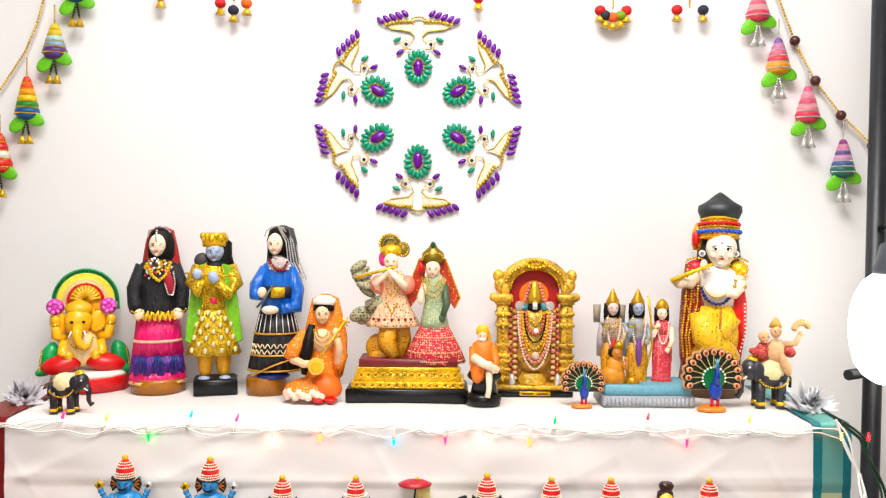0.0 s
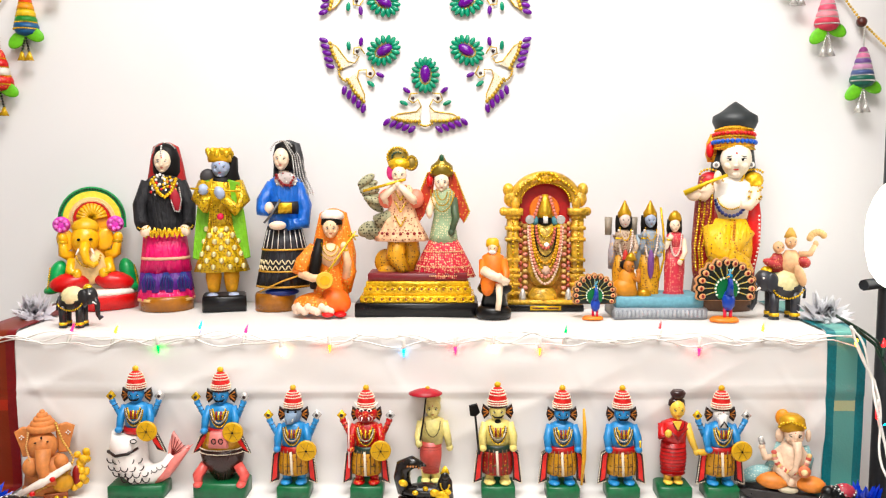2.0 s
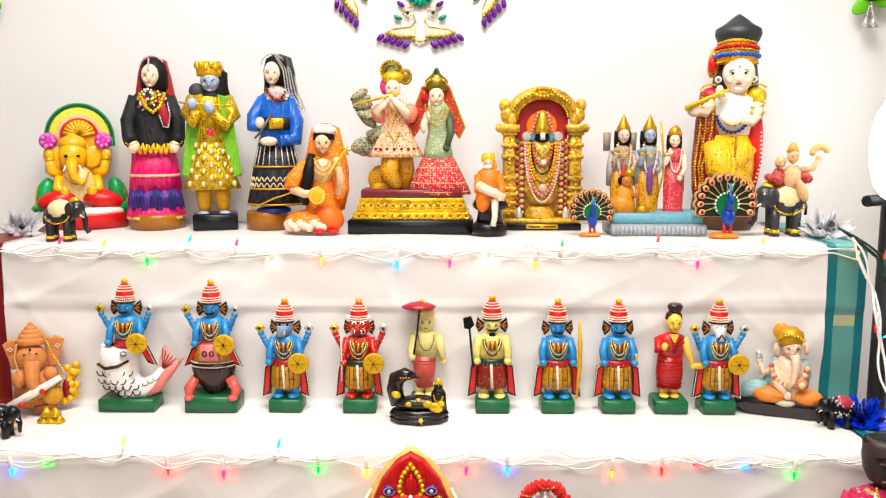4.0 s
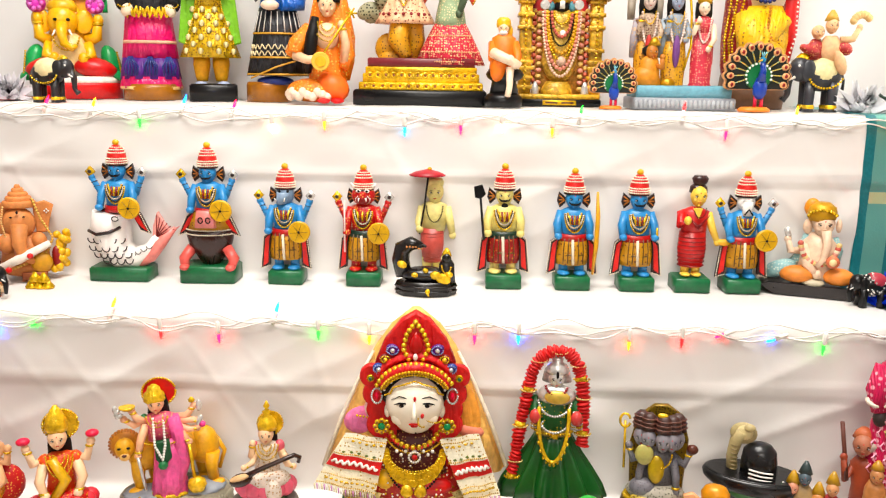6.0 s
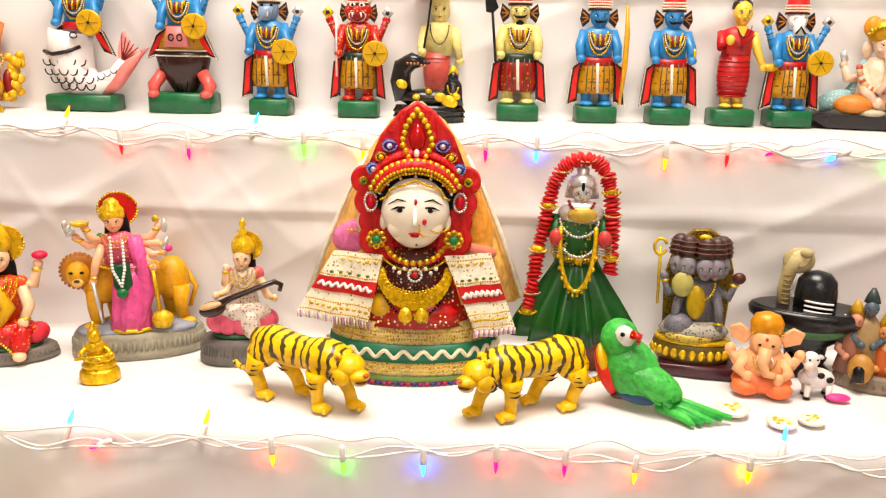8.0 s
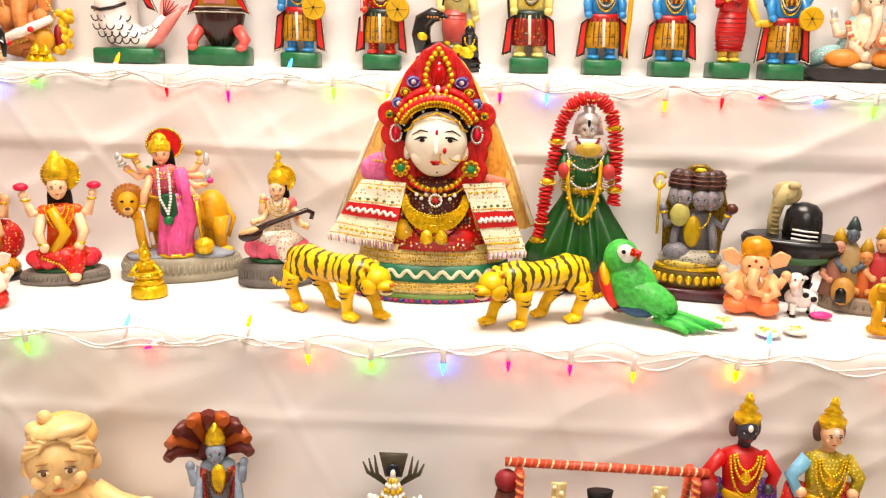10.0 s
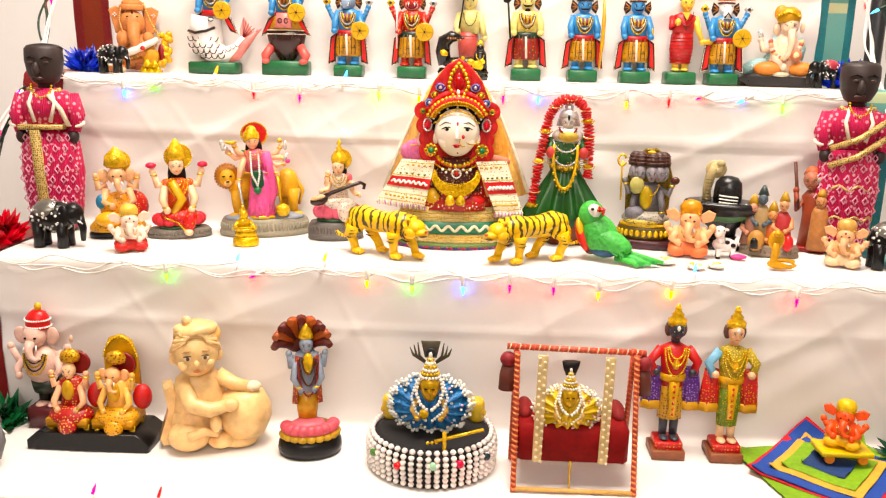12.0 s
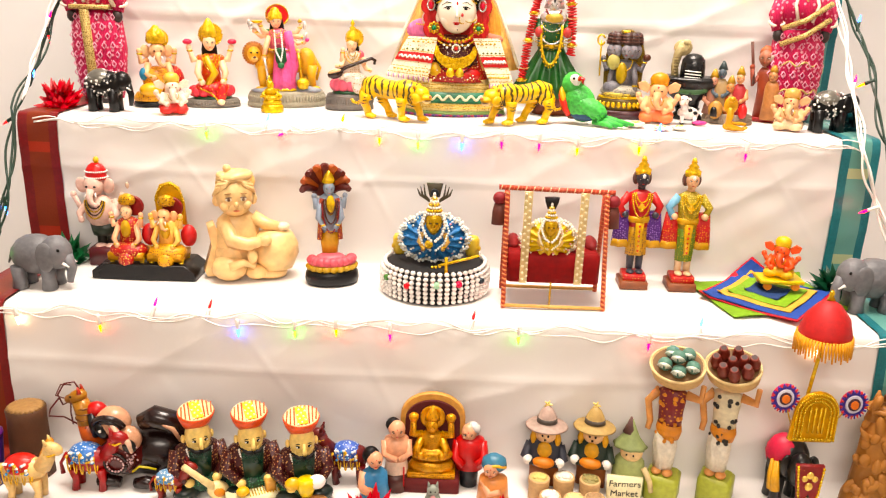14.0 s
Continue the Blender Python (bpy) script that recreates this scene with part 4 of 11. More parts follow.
def trio_idol():
    b = Board(1147, 722, 0.00081)
    b.box(1066, 1228, 703, 722, -46, 46, paint("9a9ea4", 0.5))
    b.box(1070, 1222, 684, 706, -42, 42, paint("6f9fae", 0.5))
    for i in range(22):
        b.e(1070 + i * 7.2, 713, 3.4, 7, paint("a9acb0", 0.5), -46, 3, n=8, k=5)
    for c, top, robe, cloth, chest in ((1090, 540, "a9a2a8", "c8923a", "b9a48e"), (1135, 536, "9aa6ae", "cf9c2c", "8f9aa6")):
        b.lathe(c, [(16, 608), (20, 640), (18, 685), (22, 694)], paint(cloth, 0.45), sy=0.7, n=26, pleats=7, amp=0.07)
        b.lathe(c, [(7, 570), (16, 576), (15, 600), (17, 614)], paint(chest, 0.45), sy=0.7)
        b.head(c, 553, 10, 13, paint("d9c6bc" if c < 1100 else "a2acc0", 0.45), -6)
        b.lathe(c, [(1, 518), (4, 524), (6, 528), (8, 533), (12, 540), (12, 548)], paint("b8903c", 0.35, 0.5), y=-2)
        b.lathe(c, [(14, 545), (15, 560), (14, 576)], HAIR, y=5, sy=0.6)
        b.tube([(c - 14, 580, 6), (c - 20, 610, 0), (c - 22, 640, 4)], [8, 8, 5], paint(robe, 0.5))
        b.arm([(c + 14, 582, 0), (c + 20, 600, -10), (c + 14, 612, -16)], 5.5, paint(chest, 0.45), band=GOLD)
        b.arm([(c - 14, 582, 0), (c - 16, 600, -12), (c - 13, 578, -20)], 5.5, paint(chest, 0.45), band=GOLD)
        b.necklace(c, 566, 10, 22, GOLD, -12, 1.4)
        b.beads(b.arc(c, 570, 12, 52, 180, 0, -14, 20), 2.2, paint("e9d6cc", 0.5), 1.9)
        b.e(c, 630, 6, 26, paint("b43a34" if c < 1100 else "7a4a8a", 0.5), -15, 4)
        b.lathe(c - 26, [(7, 548), (6, 580)], paint("9a8f80", 0.5), y=10, n=10)
    b.tube([(1152, 530, -8), (1158, 570, -6), (1160, 620, -8), (1150, 660, -10)], 2, GOLD, 6)
    red = paint("c2414e", 0.45)
    b.lathe(1180, [(15, 600), (18, 640), (17, 680), (22, 690)], red, sy=0.7, n=26, pleats=8, amp=0.07)
    b.lathe(1180, [(7, 574), (15, 580), (14, 606)], red, sy=0.7)
    b.head(1178, 562, 9, 12, IVORY, -6)
    b.lathe(1179, [(3, 536), (9, 542), (12, 550), (10, 555)], paint("b8903c", 0.35, 0.5), y=-2)
    b.lathe(1180, [(13, 552), (14, 570), (12, 584)], HAIR, y=5, sy=0.6)
    b.slab([(1190, 575), (1197, 590), (1198, 650), (1188, 655), (1186, 600)], -4, 6, paint("b83444", 0.5))
    b.arm([(1167, 586, 0), (1162, 600, -10), (1168, 582, -18)], 5, IVORY, band=GOLD)
    b.arm([(1194, 588, 0), (1196, 610, -10), (1186, 626, -16)], 5, IVORY, band=GOLD)
    b.beads(b.arc(1179, 576, 10, 40, 180, 0, -12, 16), 2, paint("ead2ca", 0.5), 1.9)
    tan = paint("c98a3c", 0.5)
    b.e(1088, 672, 22, 20, tan, -22, 16)
    b.lathe(1092, [(8, 638), (15, 646), (17, 668), (22, 696)], tan, y=-22, sy=0.75)
    b.head(1094, 632, 10, 12, paint("b5753c", 0.5), -26, 0.5)
    b.lathe(1098, [(3, 608), (7, 614), (11, 622)], paint("b8903c", 0.35, 0.5), y=-24)
    b.e(1090, 630, 11, 9, HAIR, -20, 9)
    b.arm([(1100, 652, -26), (1110, 656, -34), (1109, 640, -36)], 5, paint("b5753c", 0.5))
    b.e(1122, 682, 12, 11, paint("c8952f", 0.35, 0.5), -26, 9)
    b.place("trio_idol", 0.294, 1.198, STEP_Z[1], "resin group of standing archers and a kneeling figure", "idol")


def tall_flute_idol():
    b = Board(1260, 710, 0.00083)
    dark = paint("2e3436", 0.45)
    b.lathe(1258, [(50, 655), (54, 690), (52, 710)], paint("6a4a34", 0.5), sy=0.7)
    b.lathe(1262, [(42, 480), (52, 540), (55, 600), (52, 660)], paint("8a1626", 0.4), y=8, sy=0.55)
    b.lathe(1228, [(14, 470), (20, 520), (24, 590), (22, 640), (18, 660)], paint("8c1222", 0.4), y=-6, sy=0.8)
    b.lathe(1308, [(8, 500), (14, 540), (14, 590), (5, 645)], RED, y=-2, sy=0.8)
    for p0, p1 in ((1218, 1210), (1238, 1222), (1227, 1217)):
        b.beads([(p0, 480, -20), (p0 - 2, 540, -26), (p1, 600, -26), (p1 + 4, 640, -22)], 2.2, GOLD, 2.2)
    b.beads([(1318, 540, -12), (1320, 590, -14), (1308, 640, -12)], 1.8, WHITE, 4)
    yel = paint("f4c41a", 0.4)
    b.lathe(1268, [(28, 545), (40, 570), (42, 600), (36, 640)], yel, y=-8, sy=0.75, n=28, pleats=6, amp=0.03)
    b.tube([(1250, 560, -24), (1252, 600, -36), (1290, 630, -34), (1300, 640, -26)], [28, 25, 20, 14], yel)
    b.tube([(1290, 560, -20), (1270, 600, -28), (1240, 640, -26)], [24, 22, 18], yel)
    b.beads([(1276, 550, -42), (1275, 580, -46), (1284, 606, -44)], 2.6, paint("c98a1c", 0.4), 2)
    b.beads([(1230, 636, -42), (1262, 628, -52), (1300, 618, -36)], 2.6, GOLD, 2)
    for i in range(26):
        a, q = random.uniform(0.5, 2.6), random.uniform(558, 620)
        b.e(1268 - 40 * math.cos(a), q, 1.2, 1.2, DKRED, -10 - 30 * math.sin(a), 1, n=6, k=4)
    b.e(1290, 640, 18, 20, IVORY, -24, 14)
    b.lathe(1270, [(16, 470), (36, 482), (34, 512), (30, 545)], WHITE, y=-4, sy=0.75)
    b.e(1272, 516, 30, 28, WHITE, -14, 20)
    b.beads(b.arc(1270, 508, 26, 32, 170, 10, -20, 18, -15), 3.6, NAVY, 1.9)
    b.beads(b.arc(1270, 502, 24, 26, 170, 10, -20, 18, -14), 1.8, GOLD, 2)
    b.beads(b.arc(1270, 468, 20, 16, 180, 0, -18, 14, -8), 2.4, GOLD, 2)
    for s, c in ((-1, 1232), (1, 1306)):
        b.e(c, 478, 18, 16, paint("c8323c", 0.4) if s < 0 else GOLD, -4, 16)
        b.beads(b.arc(c, 466, 16, 8, 180, 360, -16, 10), 2.4, GOLD)
        b.beads(b.arc(c, 490, 14, 8, 0, 180, -18, 10), 2.4, GOLD)
    b.tube([(1236, 490, -10), (1222, 505, -26), (1210, 500, -34)], [12, 11, 9], IVORY)
    b.e(1206, 502, 13, 12, IVORY, -36, 9)
    b.tube([(1306, 490, -6), (1312, 508, -16), (1300, 522, -24), (1284, 520, -30)], [11, 10, 9, 8], IVORY)
    b.beads(b.arc(1309, 506, 10, 5, 0, 180, -24, 8), 2.4, GOLD, 2)
    b.e(1246, 472, 7, 12, IVORY, -38, 7)
    b.tube([(1190, 500, -46), (1232, 480, -46), (1262, 468, -42)], [5, 3, 3], paint("e8c85a", 0.35, 0.3), 8)
    b.lathe(1272, [(34, 420), (38, 450), (40, 476)], dark, y=8, sy=0.6)
    b.head(1276, 442, 27, 33, paint("f4ead8", 0.35, var=0.05), -18, 0.0)
    b.lathe(1274, [(14, 466), (18, 482)], WHITE, y=-8, sy=0.8)
    for c in (1243, 1301):
        b.disc(c, 450, 6, WHITE, -22, 5)
        b.disc(c, 450, 3, GREY, -24, 3)
    crown = paint("e0a63a", 0.4, 0.3)
    b.lathe(1272, [(29, 382), (33, 396), (36, 412), (34, 424)], crown, y=-4, sy=0.85)
    b.lathe(1236, [(4, 395), (11, 412), (12, 432), (8, 445)], crown, y=4)
    for q, mat, r, rr in ((390, GOLD, 32, 2), (398, RED, 34, 4), (412, paint("1d57b8", 0.3), 36.5, 4.4), (423, GOLD, 35, 1.8), (404, GOLD, 35.5, 1.5)):
        b.beads([(1272 - r * math.cos(math.pi * i / 20), q - 4 * math.sin(math.pi * i / 20), -4 - r * 0.86 * math.sin(math.pi * i / 20)) for i in range(21)], rr, mat, 1.9)
    b.e(1232, 424, 7, 14, RED, -8, 6)
    b.lathe(1273, [(2, 339), (12, 346), (24, 356), (38, 364), (39, 374), (34, 386), (30, 390)], dark, sy=0.8)
    b.place("tall_flute_idol", 0.408, 1.25, STEP_Z[1], "tall painted flute-player idol with black topknot and yellow robe", "idol")


halo_ganesh()
pack_elephant(0, 1, 0.00078, -0.508, 1.105, 1, "elephant_figurine", "small dark elephant figurine with a cream saddle cloth", paint("2b2a2c", 0.35), paint("e8dcb0", 0.5))
standing_lady("black")
flute_doll()
standing_lady("blue")
seated_singer()
couple_idol()
seated_saint()
arched_shrine()
peacock(0.201, 1.165, 0.062)
trio_idol()
tall_flute_idol()
peacock(0.381, 1.152, 0.084)
pack_elephant(0, 1, 0.0010, 0.468, 1.17, -1, "ridden_elephant", "small grey elephant figurine carrying two painted riders", paint("3a3c42", 0.35), paint("e6dcae", 0.5), rider=True)


# ---- second step: the row of painted wooden figures ----
def wooden_avatar(x, skin, head="man", dhoti="c8941c", waist="b3282c", sash=True, four_arms=True, shield=True, prop="", lower="legs", label="", scale=1.0, hat=True):
    b = Board(0, 0, 0.00069 * scale)
    body, red = paint(skin, 0.35), paint("b8282c", 0.4)
    green = paint("0e6b42", 0.35)
    if lower == "fish":
        b.box(-52, 52, -24, 0, -26, 26, green)
    elif lower == "tortoise":
        b.box(-49, 47, -30, 0, -30, 30, green)
    else:
        b.box(-29, 31, -24, 0, -27, 27, green)
    lift = {"fish": -36, "tortoise": -34}.get(lower, 0)
    cream, dark = paint("efe3cf", 0.4), paint("2c1714", 0.4)
    if lower == "legs":
        for p in (-14, 14):
            b.lathe(p, [(11, -50), (8, -36), (9, -27)], body, sy=0.9, n=12)
            b.e(p, -27, 11, 5, body, -8, 15)
        b.lathe(0, [(25, -94), (27, -76), (29, -56), (27, -42)], paint(dhoti, 0.4), sy=0.72, n=28, pleats=8, amp=0.03)
        for p in (-17, -9, 0, 9, 17):
            b.tube([(p * 0.9, -90, -19), (p, -70, -21), (p, -46, -21)], 0.9, paint("6a4a1a", 0.4), 5)
        b.lathe(0, [(27.6, -62), (28.6, -59)], paint("7a5a1a", 0.4), sy=0.74)
        b.tube([(-2, -88, -22), (0, -44, -23)], 2.4, cream if sash else red, 6)
    elif lower == "fish":
        # upright fish: jaws below the waist, scaled belly, tail sweeping up behind
        white = paint("f1ebe6", 0.35, var=0.05)
        rosy = paint("e48c84", 0.35)
        spine = [(-14, -118, 0), (-18, -92, 0), (-14, -62, 0), (2, -42, 0), (28, -38, 0), (52, -54, 0), (66, -76, 0)]
        b.tube(spine, [33, 34, 33, 27, 19, 13, 9], white, 18)
        b.tube([(-2, -30, -2), (24, -27, -2), (50, -42, -2), (68, -64, -2), (96, -92, -2)], [6, 12, 12, 11, 4], rosy, 12)
        b.slab([(56, -72), (72, -62), (104, -96), (86, -86), (66, -120), (58, -96)], -5, 6, paint("e8a49c", 0.4), 0.03)
        for k in range(6):
            b.tube([(64, -76, -6), (66 + 6 * k, -116 + 5 * k, -6)], 0.9, DKRED, 5)
        b.tube([(-50, -88, -18), (-30, -84, -34), (-8, -88, -34), (8, -96, -22)], 3, dark, 6)
        b.e(4, -112, 6, 4, white, -32, 3)
        b.tube(b.arc(4, -112, 6, 4, 0, 340, -34, 10), 0.9, HAIR, 5)
        for row, (c, q, n) in enumerate(((-18, -76, 5), (-16, -62, 5), (-8, -50, 5), (2, -40, 4))):
            for k in range(n):
                b.tube(b.arc(c + (k - (n - 1) / 2) * 13, q, 7, 9, 0, 180, -31 + 2.2 * (k - (n - 1) / 2) ** 2, 8), 1.1, dark, 5)
        for k in range(4):
            b.tube(b.arc(24 + 10 * k, -48 - 5 * k, 5.5, 6, 10, 170, -17, 7), 0.8, dark, 5)
    else:
        shell_c = paint("3a1c16", 0.25)
        b.lathe(0, [(40, -92), (42, -84), (38, -66), (28, -48), (17, -32), (14, -28)], shell_c, sy=0.72, n=28)
        for p in (-18, 0, 18):
            b.tube([(p, -84, -28), (p * 0.7, -56, -20), (p * 0.3, -30, -12)], 1.2, dark, 5)
        b.lathe(0, [(24, -128), (32, -112), (39, -92)], paint(dhoti, 0.4), sy=0.72, n=28)
        b.slab([(-14, -128), (14, -128), (18, -98), (-18, -98)], -33, -20, paint("df8a84", 0.4), 0.05)
        for s in (-1, 1):
            b.tube(b.arc(6.5 * s, -112, 4, 5, 0, 340, -34, 8), 1.1, HAIR, 5)
            b.tube([(30 * s, -60, -8), (44 * s, -40, -14), (40 * s, -28, -22)], [10, 10, 8], paint("d4655e", 0.35))
            b.e(40 * s, -28, 9, 6, paint("d4655e", 0.35), -26, 11)
        for q in (-93, -85):
            b.beads([(41.5 * math.cos(math.pi * i / 30), q, -41.5 * 0.73 * math.sin(math.pi * i / 30)) for i in range(31)], 1.3, cream, 2.4)
    o = lift
    # waist, flaps, torso
    b.lathe(0, [(25, o - 96), (26.5, o - 90), (26, o - 84)], paint(waist, 0.4), sy=0.74)
    if sash:
        for s in (-1, 1):
            top, bot = (o - 94, o - 30) if lower == "legs" else (o - 94, o - 52)
            tilt = 4 if lower == "legs" else 14
            plate = [(22 * s, top), (38 * s, top + 12), (40 * s + tilt * s, bot + 6), (24 * s + tilt * s, bot), (27 * s, top + 20)]
            inner = [(26 * s, top + 7), (35 * s, top + 16), (36 * s + tilt * s, bot + 1), (27 * s + tilt * s, bot - 5), (29 * s, top + 22)]
            if s < 0:
                plate, inner = plate[::-1], inner[::-1]
            b.slab(plate, -8, -1, dark, 0.02)
            b.slab(inner, -11, -6, paint("cf3a30", 0.4), 0.05)
            b.beads([(23 * s, top + 2, -10), (38 * s, top + 12, -10), (40 * s + tilt * s, bot + 5, -10), (25 * s + tilt * s, bot, -10)], 1.2, cream, 2.6)
    b.lathe(0, [(9, o - 142), (22, o - 136), (25, o - 122), (22, o - 104), (23, o - 92)], body, sy=0.74)
    if sash:
        for r, n, mat in ((14, 24, paint("e8c060", 0.35, 0.3)), (20, 30, dark), (26, 36, cream), (31, 42, dark), (34, 46, GOLD)):
            b.beads(b.arc(0, o - 134, 8 + r * 0.26, r, 175, 5, -15, 14, -4), 1.7, mat, 1.9)
        for k in range(5):
            b.tube([(-9 + 4.5 * k, o - 130, -19), (-7 + 3.5 * k, o - 114, -21)], 1.6, (GOLD, DKRED)[k % 2], 5)
    # arms
    for s in (-1, 1):
        if four_arms:
            b.arm([(21 * s, o - 132, 2), (32 * s, o - 118, -2), (43 * s, o - 144, -6)], 6.5, body)
            for f in (0.4, 0.7):
                v = Vector((32 * s, o - 118, -2)).lerp(Vector((43 * s, o - 144, -6)), f)
                b.e(v.x, v.y, 6.2, 1.6, dark, v.z, 6, rot=20 * s, n=10, k=4)
            b.slab([(45 * s, o - 164), (45 * s + 9, o - 154), (45 * s, o - 144), (45 * s - 9, o - 154)], -10, -4, GOLD if s < 0 else SILVER, 0.1)
            b.e(45 * s, o - 154, 3.5, 3.5, dark, -10, 2, n=8, k=4)
        b.tube([(21 * s, o - 134, 0), (28 * s, o - 112, -8), (27 * s, o - 96, -18)], [8, 7.4, 6.4], body)
        b.e(27 * s, o - 94, 7, 6, body, -22, 7)
        b.e(25 * s, o - 118, 8, 1.8, dark, -4, 7.6, rot=-14 * s, n=10, k=4)
    if shield:
        b.disc(29, o - 95, 19, paint("d8ac14", 0.35), -36, 5, 26)
        b.e(29, o - 95, 2.2, 2.2, HAIR, -37, 1.5, n=8, k=4)
        for k in range(6):
            b.tube([(29, o - 95, -37), (29 + 15 * math.cos(k), o - 95 + 15 * math.sin(k), -36.4)], 0.4, paint("8a6a10", 0.4), 4)
    # head
    hq = o - 156
    if head in ("man", "priest", "horse"):
        face = {"horse": paint("e9e6e2", 0.35)}.get(head, body)
        b.head(0, hq, 15, 19, face, -2)
        if head == "horse":
            b.lathe(0, [(9, hq - 2), (8, hq + 12), (9, hq + 22)], face, y=-12, sy=0.9)
            b.tube([(-7, hq + 20, -21), (0, hq + 10, -21), (7, hq + 20, -21)], 1.6, HAIR, 5)
        elif prop != "umbrella":
            for s in (-1, 1):
                b.tube([(0, hq + 8, -16), (6 * s, hq + 8, -15), (10 * s, hq + 4, -13)], [2, 1.8, 0.6], HAIR, 5)
        if prop == "axe":
            b.e(0, hq + 18, 6, 6, HAIR, -11, 4)
    elif head == "boar":
        b.e(0, hq, 16, 19, paint("7f92a8", 0.35), -2, 15)
        b.lathe(-5, [(11, hq - 4), (10, hq + 8), (8, hq + 16)], paint("8a9db2", 0.35), y=-13, sy=1.0, lean=0.2)
        for s in (-1, 1):
            b.e(7 * s, hq - 6, 2.6, 2.6, HAIR, -15, 2, n=8, k=4)
            b.e(12 * s, hq - 18, 5, 6, paint("5a6a7a", 0.4), -4, 4)
            b.tube([(-5 + 7 * s, hq + 10, -22), (-5 + 9 * s, hq + 4, -25)], [2, 0.7], WHITE, 5)
    elif head == "lion":
        b.e(0, hq, 21, 18, body, -2, 16)
        b.e(0, hq + 4, 15, 12, paint("f0e6de", 0.4), -9, 10)
        b.e(0, hq + 6, 12, 9, DKRED, -14, 8)
        b.e(0, hq - 1, 6, 7, body, -18, 6)
        for s in (-1, 1):
            b.e(7 * s, hq - 9, 5, 3, WHITE, -15, 2.4)
            b.e(7 * s, hq - 9, 2.2, 2.2, HAIR, -17, 1.6, n=8, k=4)
            b.tube([(6 * s, hq + 2, -21), (7 * s, hq + 9, -22)], [1.8, 0.6], WHITE, 5)
            b.tube([(16 * s, hq - 14, -6), (22 * s, hq - 22, -4)], [4, 1], paint("f0e6de", 0.4), 6)
    if sash:
        for s in (-1, 1):
            b.slab([(14 * s, hq - 2), (26 * s, hq - 12), (29 * s, hq + 4), (24 * s, hq + 16), (15 * s, hq + 8)][::s], 0, 6, dark, 0.05)
            for k in range(3):
                b.tube([(16 * s, hq + 2, -1), (26 * s, hq - 6 + 8 * k, -1)], 1.1, paint("b5713a", 0.4), 5)
    if hat:
        hb = hq - 12
        stripe = paint("c8372c", 0.4)
        b.lathe(0, [(5, hb - 32), (11, hb - 27), (15, hb - 18), (17.5, hb - 6), (17, hb + 2)], stripe, y=0, sy=0.9)
        for r, q in ((17.8, hb - 1), (17.8, hb - 5), (17.0, hb - 9), (14.6, hb - 19), (12.6, hb - 24), (9.4, hb - 28)):
            b.beads([(r * math.cos(2 * math.pi * i / 26), q, -r * 0.9 * math.sin(2 * math.pi * i / 26)) for i in range(27)], 1.5, cream, 2.1)
        b.lathe(0, [(17.6, hb + 1), (17.8, hb + 3.5)], dark, sy=0.9)
        b.e(0, hb - 36, 6, 5.5, YELLOW if lower != "x" else SILVER, 0, 5.5)
    if prop == "umbrella":
        b.lathe(0, [(13, hq - 24), (15.5, hq - 12), (15, hq - 4)], paint("e9dc9c", 0.4), y=1, sy=0.9)
    elif prop == "axe":
        b.tube([(-34, o - 84, -26), (-42, o - 168, -22)], 2, BLACK, 6)
        b.slab([(-52, o - 172), (-38, o - 176), (-32, o - 160), (-40, o - 152), (-50, o - 154)], -26, -20, BLACK, 0.08)
    elif prop == "bow":
        b.tube([(34, o - 28, -24), (37, o - 80, -30), (38, o - 130, -28), (36, o - 172, -24)], [2, 4, 4, 2], paint("d9a416", 0.4), 8)
    elif prop == "sword":
        b.tube([(-30, o - 60, -26), (-30, o - 150, -26)], 1.6, paint("f0cfc8", 0.4), 6)
    elif prop == "staff":
        b.tube([(30, o - 92, -24), (29, o - 112, -24)], 1.8, GOLD, 6)
    b.place("wooden_avatar", x, 1.046, STEP_Z[2], label, "wooden figure", "row of wooden avatars")


def dwarf_priest():
    """The plain cream figure under a parasol."""
    b = Board(752, 636, 0.000705)
    cream = paint("e9dc9a", 0.4)
    b.box(728, 776, 614, 636, -26, 26, paint("0e6b42", 0.35))
    for p in (744, 762):
        b.lathe(p, [(9, 590), (8, 612)], cream, n=12)
        b.e(p, 613, 9, 4, cream, -8, 12)
    b.lathe(753, [(20, 540), (20, 570), (16, 600)], paint("c05a52", 0.4), sy=0.75, n=28, pleats=10, amp=0.03)
    for q in range(548, 600, 6):
        b.lathe(753, [(20.4 - (q - 548) * 0.07, q), (20.5 - (q - 548) * 0.07, q + 1)], paint("a8443e", 0.4), sy=0.76)
    b.lathe(756, [(9, 494), (22, 500), (22, 520), (19, 544)], cream, sy=0.75)
    b.beads(b.arc(757, 498, 14, 30, 175, 5, -15, 14, -3), 1.1, HAIR, 2.4)
    b.arm([(736, 504, 0), (730, 530, -8), (732, 540, -20)], 7, cream)
    b.arm([(777, 504, 0), (784, 532, -2), (788, 552, -4)], 7, cream)
    b.head(757, 478, 15, 20, cream, -2)
    b.lathe(757, [(12, 454), (15, 460), (14, 468)], cream)
    b.tube([(732, 548, -22), (740, 500, -20), (746, 446, -18)], 1.6, BLACK, 6)
    b.lathe(744, [(3, 438), (20, 442), (31, 447), (30, 449)], paint("a82c34", 0.4), y=-14, n=26)
    b.e(748, 437, 4, 3, YELLOW, -14, 4)
    b.place("wooden_avatar", -0.028, 1.058, STEP_Z[2], "cream wooden priest figure holding a red parasol", "wooden figure", "row of wooden avatars")


